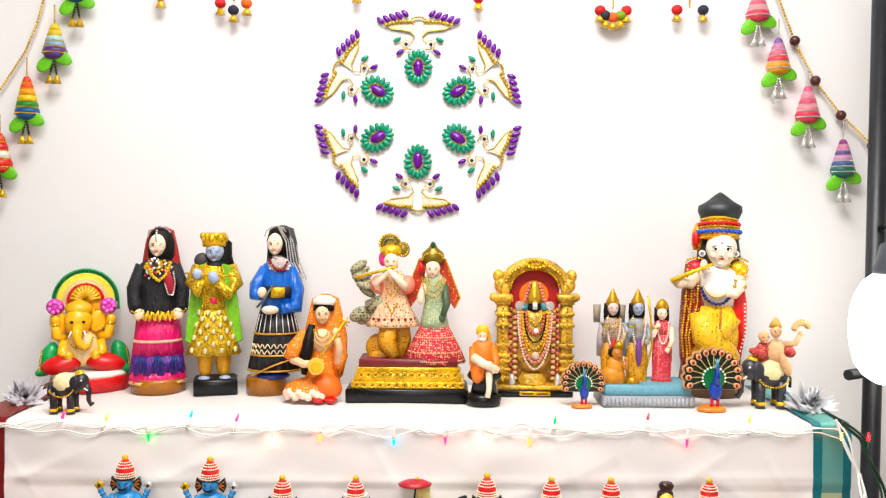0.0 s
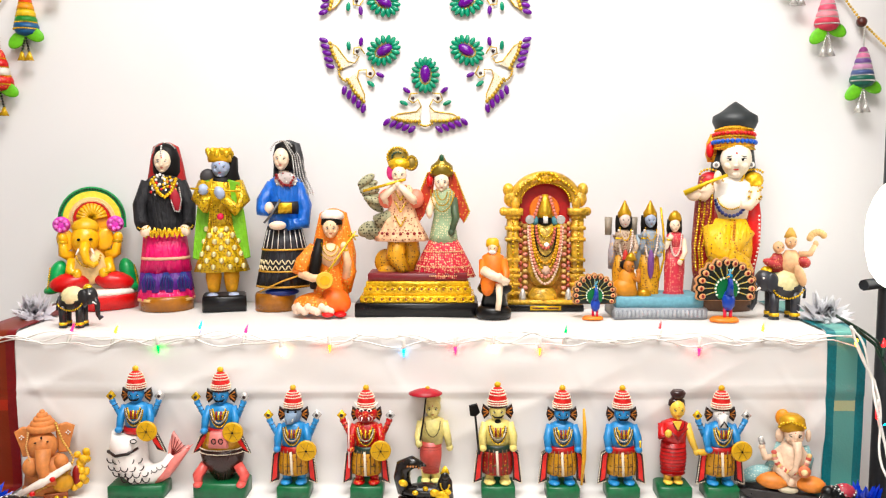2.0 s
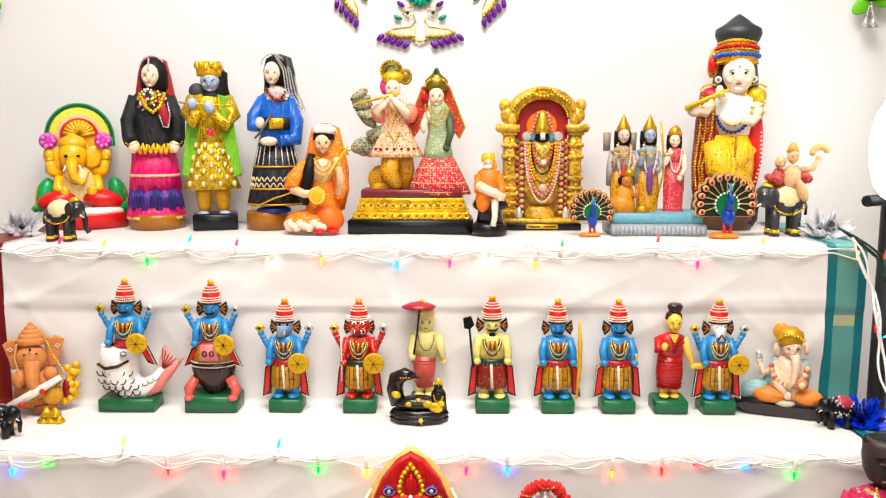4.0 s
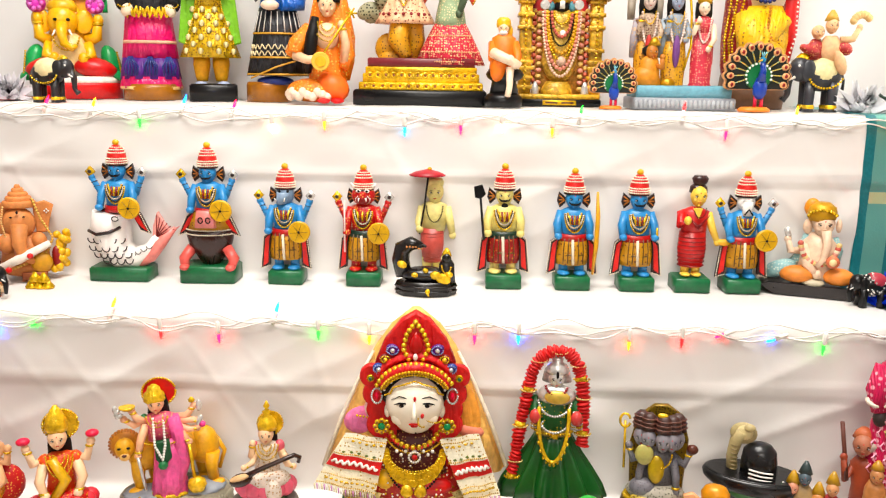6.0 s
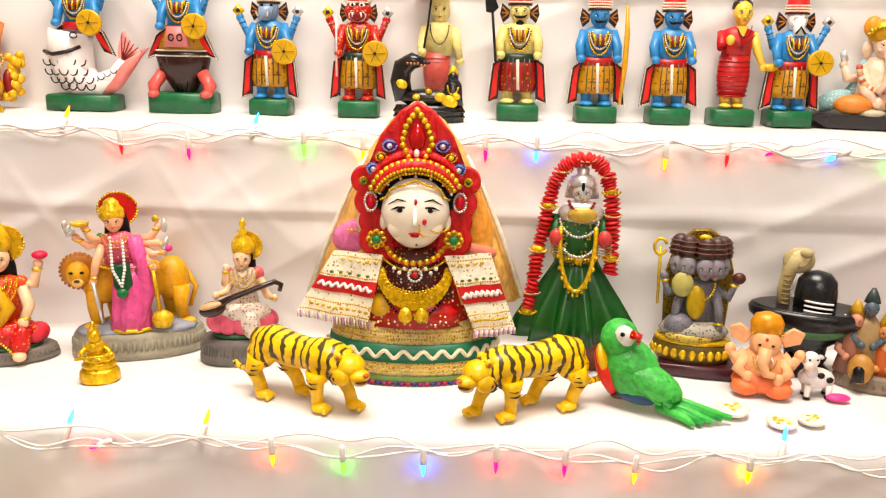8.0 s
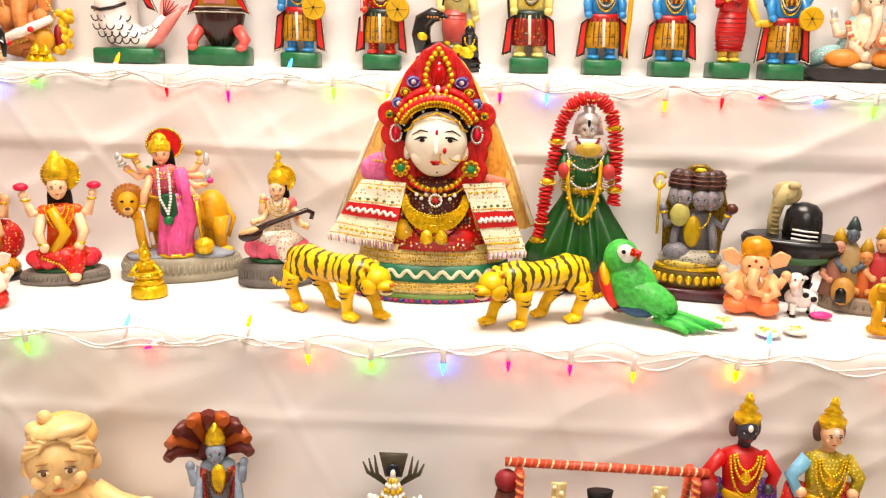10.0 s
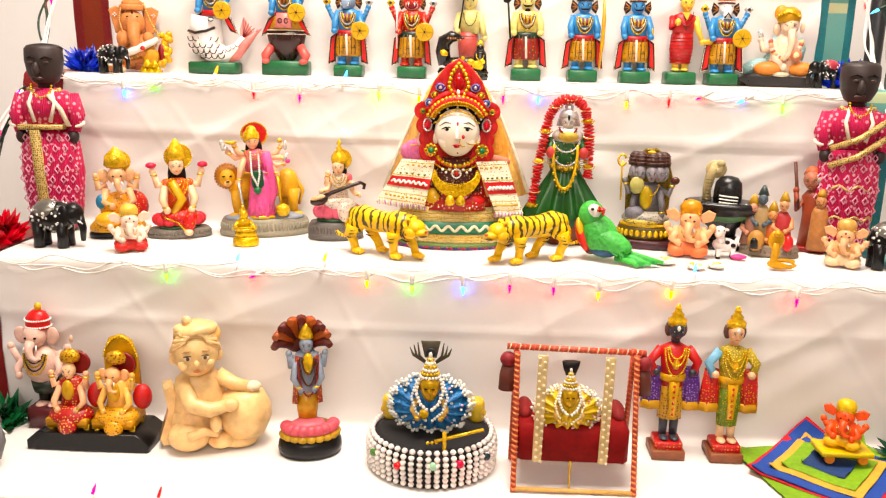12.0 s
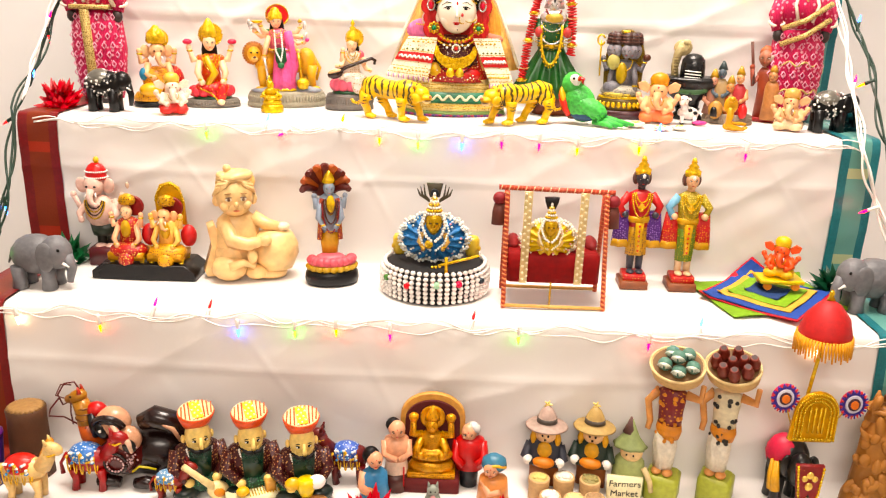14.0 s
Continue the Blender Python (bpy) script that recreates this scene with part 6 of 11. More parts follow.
def lute_lady():
    b = Board(432, 546, 0.00049)
    stone = paint("77716b", 0.6, bump=0.3)
    oval_base(b, 432, 500, 546, 74, stone, sy=0.62)
    b.e(432, 496, 52, 10, DKGREEN, -4, 34)
    for k in range(7):
        a = math.pi * k / 6
        b.e(436 - 46 * math.cos(a), 474, 19, 20, paint("dd6a7e", 0.4), -26 * math.sin(a), 15)
    white = paint("e9dccf", 0.45)
    b.e(442, 456, 46, 20, white, -8, 32)
    b.e(452, 470, 17, 28, white, -38, 14, rot=-8)
    b.lathe(440, [(12, 372), (28, 380), (22, 410), (28, 450)], white, sy=0.7)
    for s in (-1, 1):
        b.e(440 + 26 * s, 386, 11, 14, paint("d86a74", 0.45), -2, 11)
    b.arm([(416, 388, 0), (408, 400, -12), (412, 370, -18)], 7, SKIN, band=GOLD)
    b.arm([(418, 398, -4), (410, 414, -18), (394, 416, -34)], 7, SKIN, band=GOLD)
    b.arm([(464, 390, 0), (478, 404, -14), (476, 398, -26)], 7, SKIN, band=GOLD)
    b.arm([(466, 396, 0), (482, 426, -10), (494, 430, -12)], 7, SKIN, band=GOLD)
    wood = paint("3a211a", 0.25)
    b.tube([(388, 436, -44), (420, 418, -46), (470, 400, -42), (496, 392, -38), (507, 398, -36), (504, 410, -36)], [9, 5.5, 5, 5, 5, 4], wood)
    b.e(388, 438, 24, 14, wood, -42, 14, rot=-14)
    b.e(386, 430, 21, 6, paint("d8b48a", 0.5), -48, 10, rot=-14)
    for r in (14, 24, 34):
        b.necklace(440, 374, r * 0.7, r, GOLD, -18, 1.7)
    b.head(439, 356, 16, 21, SKIN, -10)
    b.lathe(444, [(13, 344), (18, 362), (19, 382)], HAIR, y=6, sy=0.6)
    b.disc(448, 336, 26, GOLD, 2, 5, 28)
    b.beads(b.arc(448, 336, 26, 26, 0, 350, 2, 36), 2.4, GOLD, 2)
    b.lathe(442, [(1, 282), (7, 294), (3, 300), (10, 306), (6, 312), (14, 320), (21, 334), (19, 346)], GOLD, y=-6)
    b.place("lute_idol", -0.191, 0.850, STEP_Z[3], "white-robed idol playing a dark lute on pink lotus", "idol")


def tiger_coat():
    """Yellow plastic with wavering black stripes round the trunk and thighs."""
    mat = paint("f4ca58", 0.32, var=0.2, bump=0.25)
    nt = mat.node_tree
    p = nt.nodes["Principled BSDF"]
    base = p.inputs["Base Color"].links[0].from_socket
    co, wave, cut, dye = (nt.nodes.new("ShaderNode" + k) for k in ("TexCoord", "TexWave", "MapRange", "Mix"))
    wave.inputs["Scale"].default_value, wave.inputs["Distortion"].default_value = 38, 6.0
    wave.inputs["Detail"].default_value, wave.inputs["Detail Scale"].default_value = 2, 1.6
    cut.inputs["From Min"].default_value, cut.inputs["From Max"].default_value = 0.68, 0.78
    cut.inputs["To Max"].default_value = 0.94
    dye.data_type = "RGBA"
    dye.inputs["B"].default_value = lin("1a120c")
    for a, c in ((co.outputs["Object"], wave.inputs["Vector"]), (wave.outputs["Fac"], cut.inputs["Value"]), (cut.outputs[0], dye.inputs["Factor"]),
                 (base, dye.inputs["A"]), (dye.outputs["Result"], p.inputs["Base Color"])):
        nt.links.new(a, c)
    return mat


TIGER_COAT = tiger_coat()


def tiger(b, s, p):
    """A plastic toy tiger striding; s: way it faces."""
    yel, blk, coat = paint("f2c450", 0.32, var=0.2, bump=0.25, scale=150), paint("1a120c", 0.4), TIGER_COAT
    P = lambda a: p + s * a
    b.tube([(P(-88), 512, 8), (P(-76), 503, 8), (P(-52), 500, 6), (P(-18), 508, 4), (P(18), 512, 2), (P(48), 508, -2), (P(70), 508, -6), (P(88), 514, -10)],
           [10, 25, 33, 30, 30, 34, 30, 22], coat, 18)
    b.e(P(-2), 530, 56, 16, yel, 4, 20)
    # haunch and shoulder over the legs
    b.e(P(-60), 522, 25, 32, coat, -10, 19, rot=12 * s)
    b.e(P(50), 526, 23, 34, coat, -16, 18)
    b.tube([(P(78), 512, -8), (P(94), 518, -12)], [28, 26], coat, 16)
    # head: skull, cheeks, muzzle, chin
    b.e(P(100), 516, 25, 25, yel, -14, 25)
    b.e(P(94), 530, 16, 18, yel, -34, 9)
    b.e(P(94), 530, 16, 18, yel, 8, 9)
    b.e(P(119), 528, 18, 13, yel, -21, 16)
    b.e(P(122), 540, 12, 7, paint("f6e0b0", 0.4), -23, 12)
    b.e(P(127), 536, 9, 1.8, paint("5a2a1c", 0.4), -27, 12)
    b.e(P(134), 523, 5, 4, paint("c0603a", 0.4), -25, 6)
    for d in (-1, 1):
        b.e(P(88), 493, 7, 9, yel, -12 + 17 * d, 5)
        b.e(P(89), 494, 4, 6, paint("a86a2a", 0.5), -14 + 17 * d, 5, n=8, k=4)
        b.e(P(114), 513, 4.5, 3, BLACK, -14 + 15 * d, 3.5, n=8, k=4)
        b.tube([(P(106), 506, -14 + 18 * d), (P(116), 507, -14 + 13 * d)], 1.3, blk, 5)
    for a, q0, knee, a2, y, r in ((-64, 528, -76, -62, -14, 17), (-40, 526, -34, -14, 26, 17), (48, 534, 46, 48, -24, 16), (66, 534, 78, 92, 8, 16)):
        b.tube([(P(a), q0, y), (P(knee), 560, y), (P((knee + 2 * a2) / 3), 580, y), (P(a2), 600, y)], [r + 3, r - 3, r - 6, r - 6], yel, 12)
        b.e(P(a2 + 6), 604, 15, 10, yel, y - 3, 13)
        for k in (-1, 0, 1):
            b.e(P(a2 + 18), 607, 5, 6, yel, y - 3 + 8 * k, 5, n=8, k=5)
        for k in range(3):
            b.tube([(P(a + (knee - a) * 0.3 * k - r * 0.9), 538 + 11 * k, y - r * 0.55), (P(a + (knee - a) * 0.3 * k - 2), 542 + 11 * k, y - r + 0.5 + 1.2 * k), (P(a + (knee - a) * 0.3 * k + r * 0.5), 540 + 11 * k, y - r * 0.78)],
                   [0.6, 2.0, 0.6], blk, 5)
    tail = [(P(-86), 508, 8), (P(-96), 530, 6), (P(-94), 556, 4), (P(-104), 570, 4), (P(-120), 566, 4), (P(-126), 556, 4)]
    b.tube(tail, [7, 6, 6, 6, 6, 4], yel)
    for k in range(10):
        f = k / 2.0
        j = min(int(f), 4)
        v = Vector(tail[j]).lerp(Vector(tail[j + 1]), f - j)
        b.e(v.x, v.y, 6.6 if j < 3 else 2.4, 2.4 if j < 3 else 6.6, blk, v.z, 6.8, n=8, k=4)
    # face and brow stripes
    for k in range(3):
        b.tube([(P(84 + 6 * k), 521 + 2 * k, -41 + 2 * k), (P(80 + 6 * k), 532, -43 + 2 * k), (P(86 + 6 * k), 545 - 2 * k, -41 + 2 * k)], [0.7, 2.0, 0.7], blk, 5)
        b.tube([(P(92 + 7 * k), 492 + 3 * k, -22), (P(94 + 7 * k), 490.5 + 3 * k, -12), (P(92 + 7 * k), 492 + 3 * k, -4)], 1.3, blk, 5)


def tigers():
    b = Board(550, 614, 0.00049, 0.00040)
    tiger(b, 1, 538)
    b.place("toy_tiger", -0.116, 0.760, STEP_Z[3], "yellow plastic tiger with black stripes, mid stride", "toy tiger", "pair of toy tigers", -20)
    b = Board(957, 614, 0.00049, 0.00040)
    tiger(b, -1, 964)
    b.place("toy_tiger", 0.060, 0.756, STEP_Z[3], "yellow plastic tiger with black stripes, mid stride", "toy tiger", "pair of toy tigers", 20)


def goddess_bust():
    """The large draped goddess: cone of cloth, crowned mask face, stole and jewels."""
    b = Board(765, 590, 0.00045, 0.000448)
    red, gold = paint("c8141f", 0.5), paint("d2a63c", 0.35, 0.5, 0.2, 0.3)
    brocade = paint("d9c68e", 0.45, 0.25, 0.25, 0.5, 400)
    b.lathe(762, [(150, 474), (158, 512), (164, 540), (170, 560), (172, 588)], brocade, y=40, sy=0.55, n=48)
    b.lathe(762, [(160, 514), (166, 548)], paint("0f7d5c", 0.45), y=38, sy=0.56, n=48)
    b.lathe(762, [(170, 574), (174, 590)], paint("6d8a4a", 0.5), y=38, sy=0.56, n=48)
    for q, r, mat in ((531, 166, paint("e6dcc0", 0.4)),):
        b.tube([(762 - r * math.cos(math.pi * i / 120), q + 7 * math.sin(i * 0.75), 38 - r * 0.57 * math.sin(math.pi * i / 120)) for i in range(121)], 4, mat, 6)
    for i in range(34):
        a = math.pi * (0.15 + 0.7 * i / 33)
        b.e(762 - 174 * math.cos(a), 587, 6, 4, (paint("8a2a7a", 0.5), paint("a8204a", 0.5), paint("3a3a7a", 0.5))[i % 3], 38 - 174 * 0.56 * math.sin(a), 4, n=6, k=4)
    for q, r in ((490, 155), (562, 172), (502, 158), (554, 170)):
        b.beads([(762 - r * math.cos(math.pi * (0.1 + 0.8 * i / 40)), q, 38 - r * 0.565 * math.sin(math.pi * (0.1 + 0.8 * i / 40))) for i in range(41)], 2, GOLD, 2.6)
    # lap and chest
    b.lathe(766, [(60, 350), (80, 390), (96, 440), (112, 482)], paint("b0161e", 0.4), y=16, sy=0.6, n=36)
    b.lathe(766, [(50, 336), (62, 360), (74, 400), (82, 430)], paint("5c0e14", 0.5), y=6, sy=0.62, n=36)
    b.e(706, 446, 26, 24, YELLOW, -22, 18, rot=30)
    b.e(800, 458, 50, 22, paint("c41c26", 0.4), -26, 22)
    rnd = random.Random(5)
    for i in range(60):
        a, q = rnd.uniform(0.5, 2.6), rnd.uniform(352, 476)
        r = 56 + (q - 350) * 0.40
        b.e(766 - r * math.cos(a), q, 2.3, 2.3, WHITE if i % 3 else GOLD, 8 - r * 0.64 * math.sin(a), 2, n=6, k=4)
    # cone of the veil, open in front
    veil_y, veil_o, veil_p = paint("f0c27c", 0.5), paint("eea860", 0.5), paint("f088b4", 0.5)
    b.lathe(766, [(8, 72), (52, 108), (88, 160), (122, 230), (150, 300), (174, 360), (206, 446)], veil_y, y=46, sy=0.3, n=48, pleats=9, amp=0.03)
    b.e(652, 322, 44, 32, veil_p, 14, 12, rot=-14)
    b.e(680, 296, 26, 34, paint("f6d8d0", 0.5), 10, 12)
    b.e(876, 290, 28, 74, veil_o, 12, 12, rot=-16)
    b.e(884, 344, 34, 16, paint("e8907a", 0.5), 10, 12, rot=12)
    for s in (-1, 1):
        b.tube([(766 + 92 * s, 168, 30), (766 + 126 * s, 236, 28), (766 + 160 * s, 316, 26), (766 + 204 * s, 436, 24)], [3, 4, 5, 5], paint("f4ecd8", 0.45), 6)
    b.beads([(640, 306, -2), (672, 310, -6), (700, 302, -8)], 3, GOLD, 2.4)
    # stole ends
    for s in (-1, 1):
        cp = 765
        top_in, top_out, bot_in, bot_out = (58, 150, 84, 218) if s < 0 else (54, 140, 112, 190)
        q0, q1 = 345, (470 if s < 0 else 484)
        ql = 458 if s < 0 else 486
        n = 12
        rows = []
        for j in range(n + 1):
            f = j / n
            rows.append([b.at(cp + s * (top_in + (bot_in - top_in) * f + (top_out - top_in + ((bot_out - bot_in) - (top_out - top_in)) * f) * i / 8),
                              q0 + (q1 - q0) * f + (ql - q1) * f * i / 8, -40 + 34 * i / 8 - 8 * f + 3 * math.sin(i * 1.3 + j * 0.5)) for i in range(9)])
        if s > 0:
            rows = [r[::-1] for r in rows]
        b.rings(rows, paint("f6f0dc", 0.45, 0.0, 0.1, 0.4, 400), closed=False)
        back = [[(v[0], v[1] + 0.0016, v[2]) for v in r] for r in rows]
        b.rings([r[::-1] for r in back], paint("f6f0dc", 0.45, 0.0, 0.1, 0.4, 400), closed=False)
        for f0, f1, mat, lift in ((0.40, 0.63, paint("c8262c", 0.45), 1.5),):
            band = []
            for j in range(5):
                f = f0 + (f1 - f0) * j / 4
                band.append([b.at(cp + s * (top_in + (bot_in - top_in) * f + (top_out - top_in + ((bot_out - bot_in) - (top_out - top_in)) * f) * i / 8),
                                  q0 + (q1 - q0) * f + (ql - q1) * f * i / 8, -43 + 34 * i / 8 - 8 * f + 3 * math.sin(i * 1.3 + f * 6)) for i in range(9)])
            if s > 0:
                band = [r[::-1] for r in band]
            b.rings(band, mat, closed=False)

        def on(f, g, dy):
            i = g * 8
            return (cp + s * (top_in + (bot_in - top_in) * f + (top_out - top_in + ((bot_out - bot_in) - (top_out - top_in)) * f) * g),
                    q0 + (q1 - q0) * f + (ql - q1) * f * g, -43 + 34 * g - 8 * f + 3 * math.sin(i * 1.3 + f * 6) + dy)
        b.tube([on(0.515 + 0.032 * math.sin(k * 0.9), 0.06 + 0.88 * k / 50, -2.0) for k in range(51)], 2.8, WHITE, 6)
        for f in (0.06, 0.36, 0.78, 0.95):
            b.beads([on(f, g / 20, -2) for g in range(21)], 1.8, GOLD, 2.6)
        for k in range(10):
            b.e(*on(0.12 + 0.2 * (k % 2), 0.1 + 0.08 * k, 0)[:2], 4, 3, paint("6a7a3a", 0.5) if k % 2 else GOLD, on(0.12 + 0.2 * (k % 2), 0.1 + 0.08 * k, -2)[2], 2, n=6, k=4)
            b.e(*on(0.86, 0.06 + 0.09 * k, 0)[:2], 4, 3, GOLD, on(0.86, 0.06 + 0.09 * k, -2)[2], 2, n=6, k=4)
        for k in range(26):
            a = on(1.0, k / 25, 0)
            b.tube([a, (a[0] - 1 * s, a[1] + 13, a[2])], 1.6, (paint("c88ac0", 0.5), paint("e8dcb8", 0.5), WHITE)[k % 3], 4)
    # necklaces
    for q, r, mat, rr in ((338, 56, GOLD, 6.4), (352, 66, GOLD, 2.4)):
        b.beads(b.arc(765, q - 14, r, 32, 168, 12, -10, 20, -42), rr, mat, 2.0)
    b.beads(b.arc(765, 330, 58, 28, 170, 10, -14, 20, -38), 4, RED, 1.8)
    b.beads(b.arc(765, 372, 60, 34, 176, 4, -26, 24, -40), 3, GOLD, 2.0)
    for row, (q, rq) in enumerate(((372, 44), (376, 56))):
        for k, (p, qq, yy) in enumerate(b.arc(765, q, 62, rq, 174, 6, -30, 21 + row, -38)):
            b.disc(p, qq, 8.5, (GOLD, BRASS)[k % 2], yy - 2 * (k % 2) - row, 2.4, 14)
    b.beads(b.arc(765, 372, 66, 84, 165, 15, -30, 24, -34), 2.8, HAIR, 2.2)
    b.beads(b.arc(766, 376, 12, 12, 0, 350, -58, 14), 2.6, WHITE, 2)
    b.e(766, 376, 6, 6, RED, -58, 4)
    for k in range(9):
        b.e(728 + 9.5 * k, 366 + (8 if k % 2 else 0), 4, 4, WHITE, -50, 3, n=6, k=4)
    for p in (750, 779):
        b.lathe(p, [(4, 434), (10, 440), (14, 452), (13, 458), (6, 464)], GOLD, y=-66, n=16)
    # red rim, hair, mask
    b.slab([(765 + 122 * math.cos(radians(a)) * (0.82 if 20 < a < 160 else 0.8), 246 + (110 if a < 180 else 128) * math.sin(radians(a))) for a in range(0, 360, 12)], -8, 18, red, 0.06)
    for s in (-1, 1):
        for p, q, r in ((92, 210, 26), (84, 250, 28), (78, 286, 26), (72, 320, 32), (62, 340, 24)):
            b.disc(765 + s * p, q, r, red, -20 + 0.02 * p, 16, 26)
    b.slab([(700, 130), (735, 86), (766, 68), (797, 86), (832, 130), (852, 180), (680, 180)], -14, 10, red, 0.08)
    b.e(764, 236, 76, 56, HAIR, -22, 24)
    b.lathe(765, [(62 * math.sin(a) ** 0.86 * (1 - 0.2 * max(0, -math.cos(a))), 266 - 66 * math.cos(a)) for a in [math.pi * (0.02 + 0.96 * i / 20) for i in range(21)]], paint("f6eede", 0.22, var=0.03, bump=0.03), y=-30, sy=0.68, n=32)
    face_y = -68
    for s in (-1, 1):
        ep = 765 + 25 * s
        b.e(ep, 256, 13, 4.2, paint("e8dccc", 0.3), face_y + 5, 4, rot=-4 * s)
        b.e(ep, 256, 7, 4.4, paint("3a2218", 0.2), face_y + 2, 3)
        b.e(ep, 255, 3.4, 3.4, HAIR, face_y, 2)
        b.tube([(ep - 16 * s, 257, face_y + 4), (ep - 6 * s, 250, face_y), (ep + 6 * s, 250, face_y + 1), (ep + 18 * s, 256, face_y + 9)], [0.8, 2.2, 2.2, 0.8], HAIR, 6)
        b.tube([(ep - 13 * s, 261, face_y + 4), (ep, 262, face_y + 2), (ep + 14 * s, 259, face_y + 7)], 0.7, HAIR, 5)
        b.tube([(ep - 17 * s, 248, face_y + 2), (ep - 8 * s, 239, face_y + 2), (ep + 6 * s, 236, face_y + 4), (ep + 23 * s, 247, face_y + 13)], [1.0, 1.5, 1.4, 0.6], HAIR, 6)
        b.e(765 + 30 * s, 290, 20, 18, paint("f6eede", 0.22, var=0.03, bump=0.03), face_y + 22, 14)
        b.e(765 + 58 * s, 284, 7, 16, paint("f6eede", 0.22, var=0.04), -24, 8)
    b.tube([(765, 246, face_y), (765, 272, face_y - 7), (765, 282, face_y - 10)], [2.4, 4, 6.5], paint("f6eede", 0.22, var=0.03, bump=0.03), 12)
    b.e(765, 298, 12, 2.8, paint("c81e2a", 0.3), face_y + 3, 5)
    b.e(765, 302, 8, 3.2, paint("c81e2a", 0.3), face_y + 4, 5)
    b.e(766, 240, 3, 6, RED, face_y - 1, 3)
    b.e(768, 319, 2, 2, HAIR, face_y + 7, 2, n=6, k=4)
    b.beads(b.arc(806, 262, 26, 34, 170, 40, face_y + 2, 16, 6), 1.8, GOLD, 2)
    b.beads(b.arc(782, 286, 9, 14, 200, 60, face_y - 6, 10), 2.2, GOLD, 2)
    b.e(782, 274, 4, 6, RED, face_y - 8, 3)
    b.beads([(703, 240, -46), (715, 234, -50), (720, 220, -54), (742, 212, -60), (765, 202, -64), (788, 212, -60), (810, 220, -54), (815, 234, -50), (828, 240, -46)], 2.4, GOLD, 1.9)
    for k in range(7):
        a = radians(200 + 140 * k / 6)
        b.e(765 + 68 * math.cos(a), 244 + 46 * math.sin(a), 3, 3, WHITE, -46, 3, n=6, k=4)
    # crown
    b.tube(b.arc(765, 246, 74, 68, 202, 338, -36, 24, -12), 13, red, 10)
    b.beads(b.arc(765, 246, 68, 56, 200, 340, -46, 30, -14), 3, GOLD, 1.9)
    b.beads(b.arc(765, 246, 74, 63, 200, 340, -50, 30, -12), 4, gold, 1.7)
    b.beads(b.arc(765, 246, 84, 76, 200, 340, -42, 30, -10), 6, GOLD, 1.9)
    b.tube(b.arc(765, 246, 90, 88, 205, 335, -26, 24, -6), 8, red, 8)
    b.slab([(740, 130), (752, 100), (766, 78), (780, 100), (794, 130), (784, 160), (748, 160)], -34, -20, red, 0.06)
    b.beads([(752, 164, -36), (740, 140, -36), (748, 108, -36), (766, 82, -36), (784, 108, -36), (794, 140, -36), (782, 164, -36)], 6, GOLD, 1.9)
    ruby = paint("b00f1c", 0.08, 0.0, 0.05, 0.02)
    b.lathe(767, [(2, 104), (10, 116), (16, 130), (12, 146), (3, 154)], ruby, y=-36, sy=0.5, n=10)
    b.e(766, 158, 5, 8, WHITE, -40, 4)
    for s in (-1, 1):
        for p, q, mat, r in ((47, 146, paint("5c1a7a", 0.4), 15), (62, 166, paint("7a1420", 0.4), 12), (76, 188, paint("2c3f8e", 0.4), 14)):
            b.e(765 + s * p, q, r, r * 0.8, mat, -26, 8, rot=-30 * s)
            b.beads(b.arc(765 + s * p, q, r * 0.8, r * 0.62, 0, 340, -33, 12), 1.8, GOLD if p == 62 else paint("8a9ac8", 0.4), 2.2)
            b.e(765 + s * p, q, 5, 5, SILVER if p != 62 else GOLD, -35, 4)
        b.disc(765 + s * 94, 210, 8, BRASS, -30, 6)
        b.e(765 + s * 94, 210, 4, 4, DKGREEN, -32, 4)
        b.e(765 + s * 80, 246, 11, 17, RED, -30, 6)
        b.beads(b.arc(765 + s * 80, 246, 11, 17, 0, 345, -36, 18), 2.6, SILVER, 1.8)
        b.e(765 + s * 80, 246, 5, 9, paint("d8284a", 0.2), -36, 4)
        for k in range(8):
            a = radians(45 * k)
            b.e(765 + s * 70 + 13 * math.cos(a), 315 + 13 * math.sin(a), 6, 6, GOLD, -36, 4, n=10, k=5)
            b.e(765 + s * 70 + 13 * math.cos(a), 315 + 13 * math.sin(a), 3, 3, paint("8a5a1a", 0.4), -40, 2, n=8, k=4)
        b.e(765 + s * 70, 315, 8, 8, paint("0f8a54", 0.15), -38, 5)
    b.place("goddess_bust", -0.034, 0.824, STEP_Z[3], "large crowned goddess bust draped in red, gold and green", "idol")


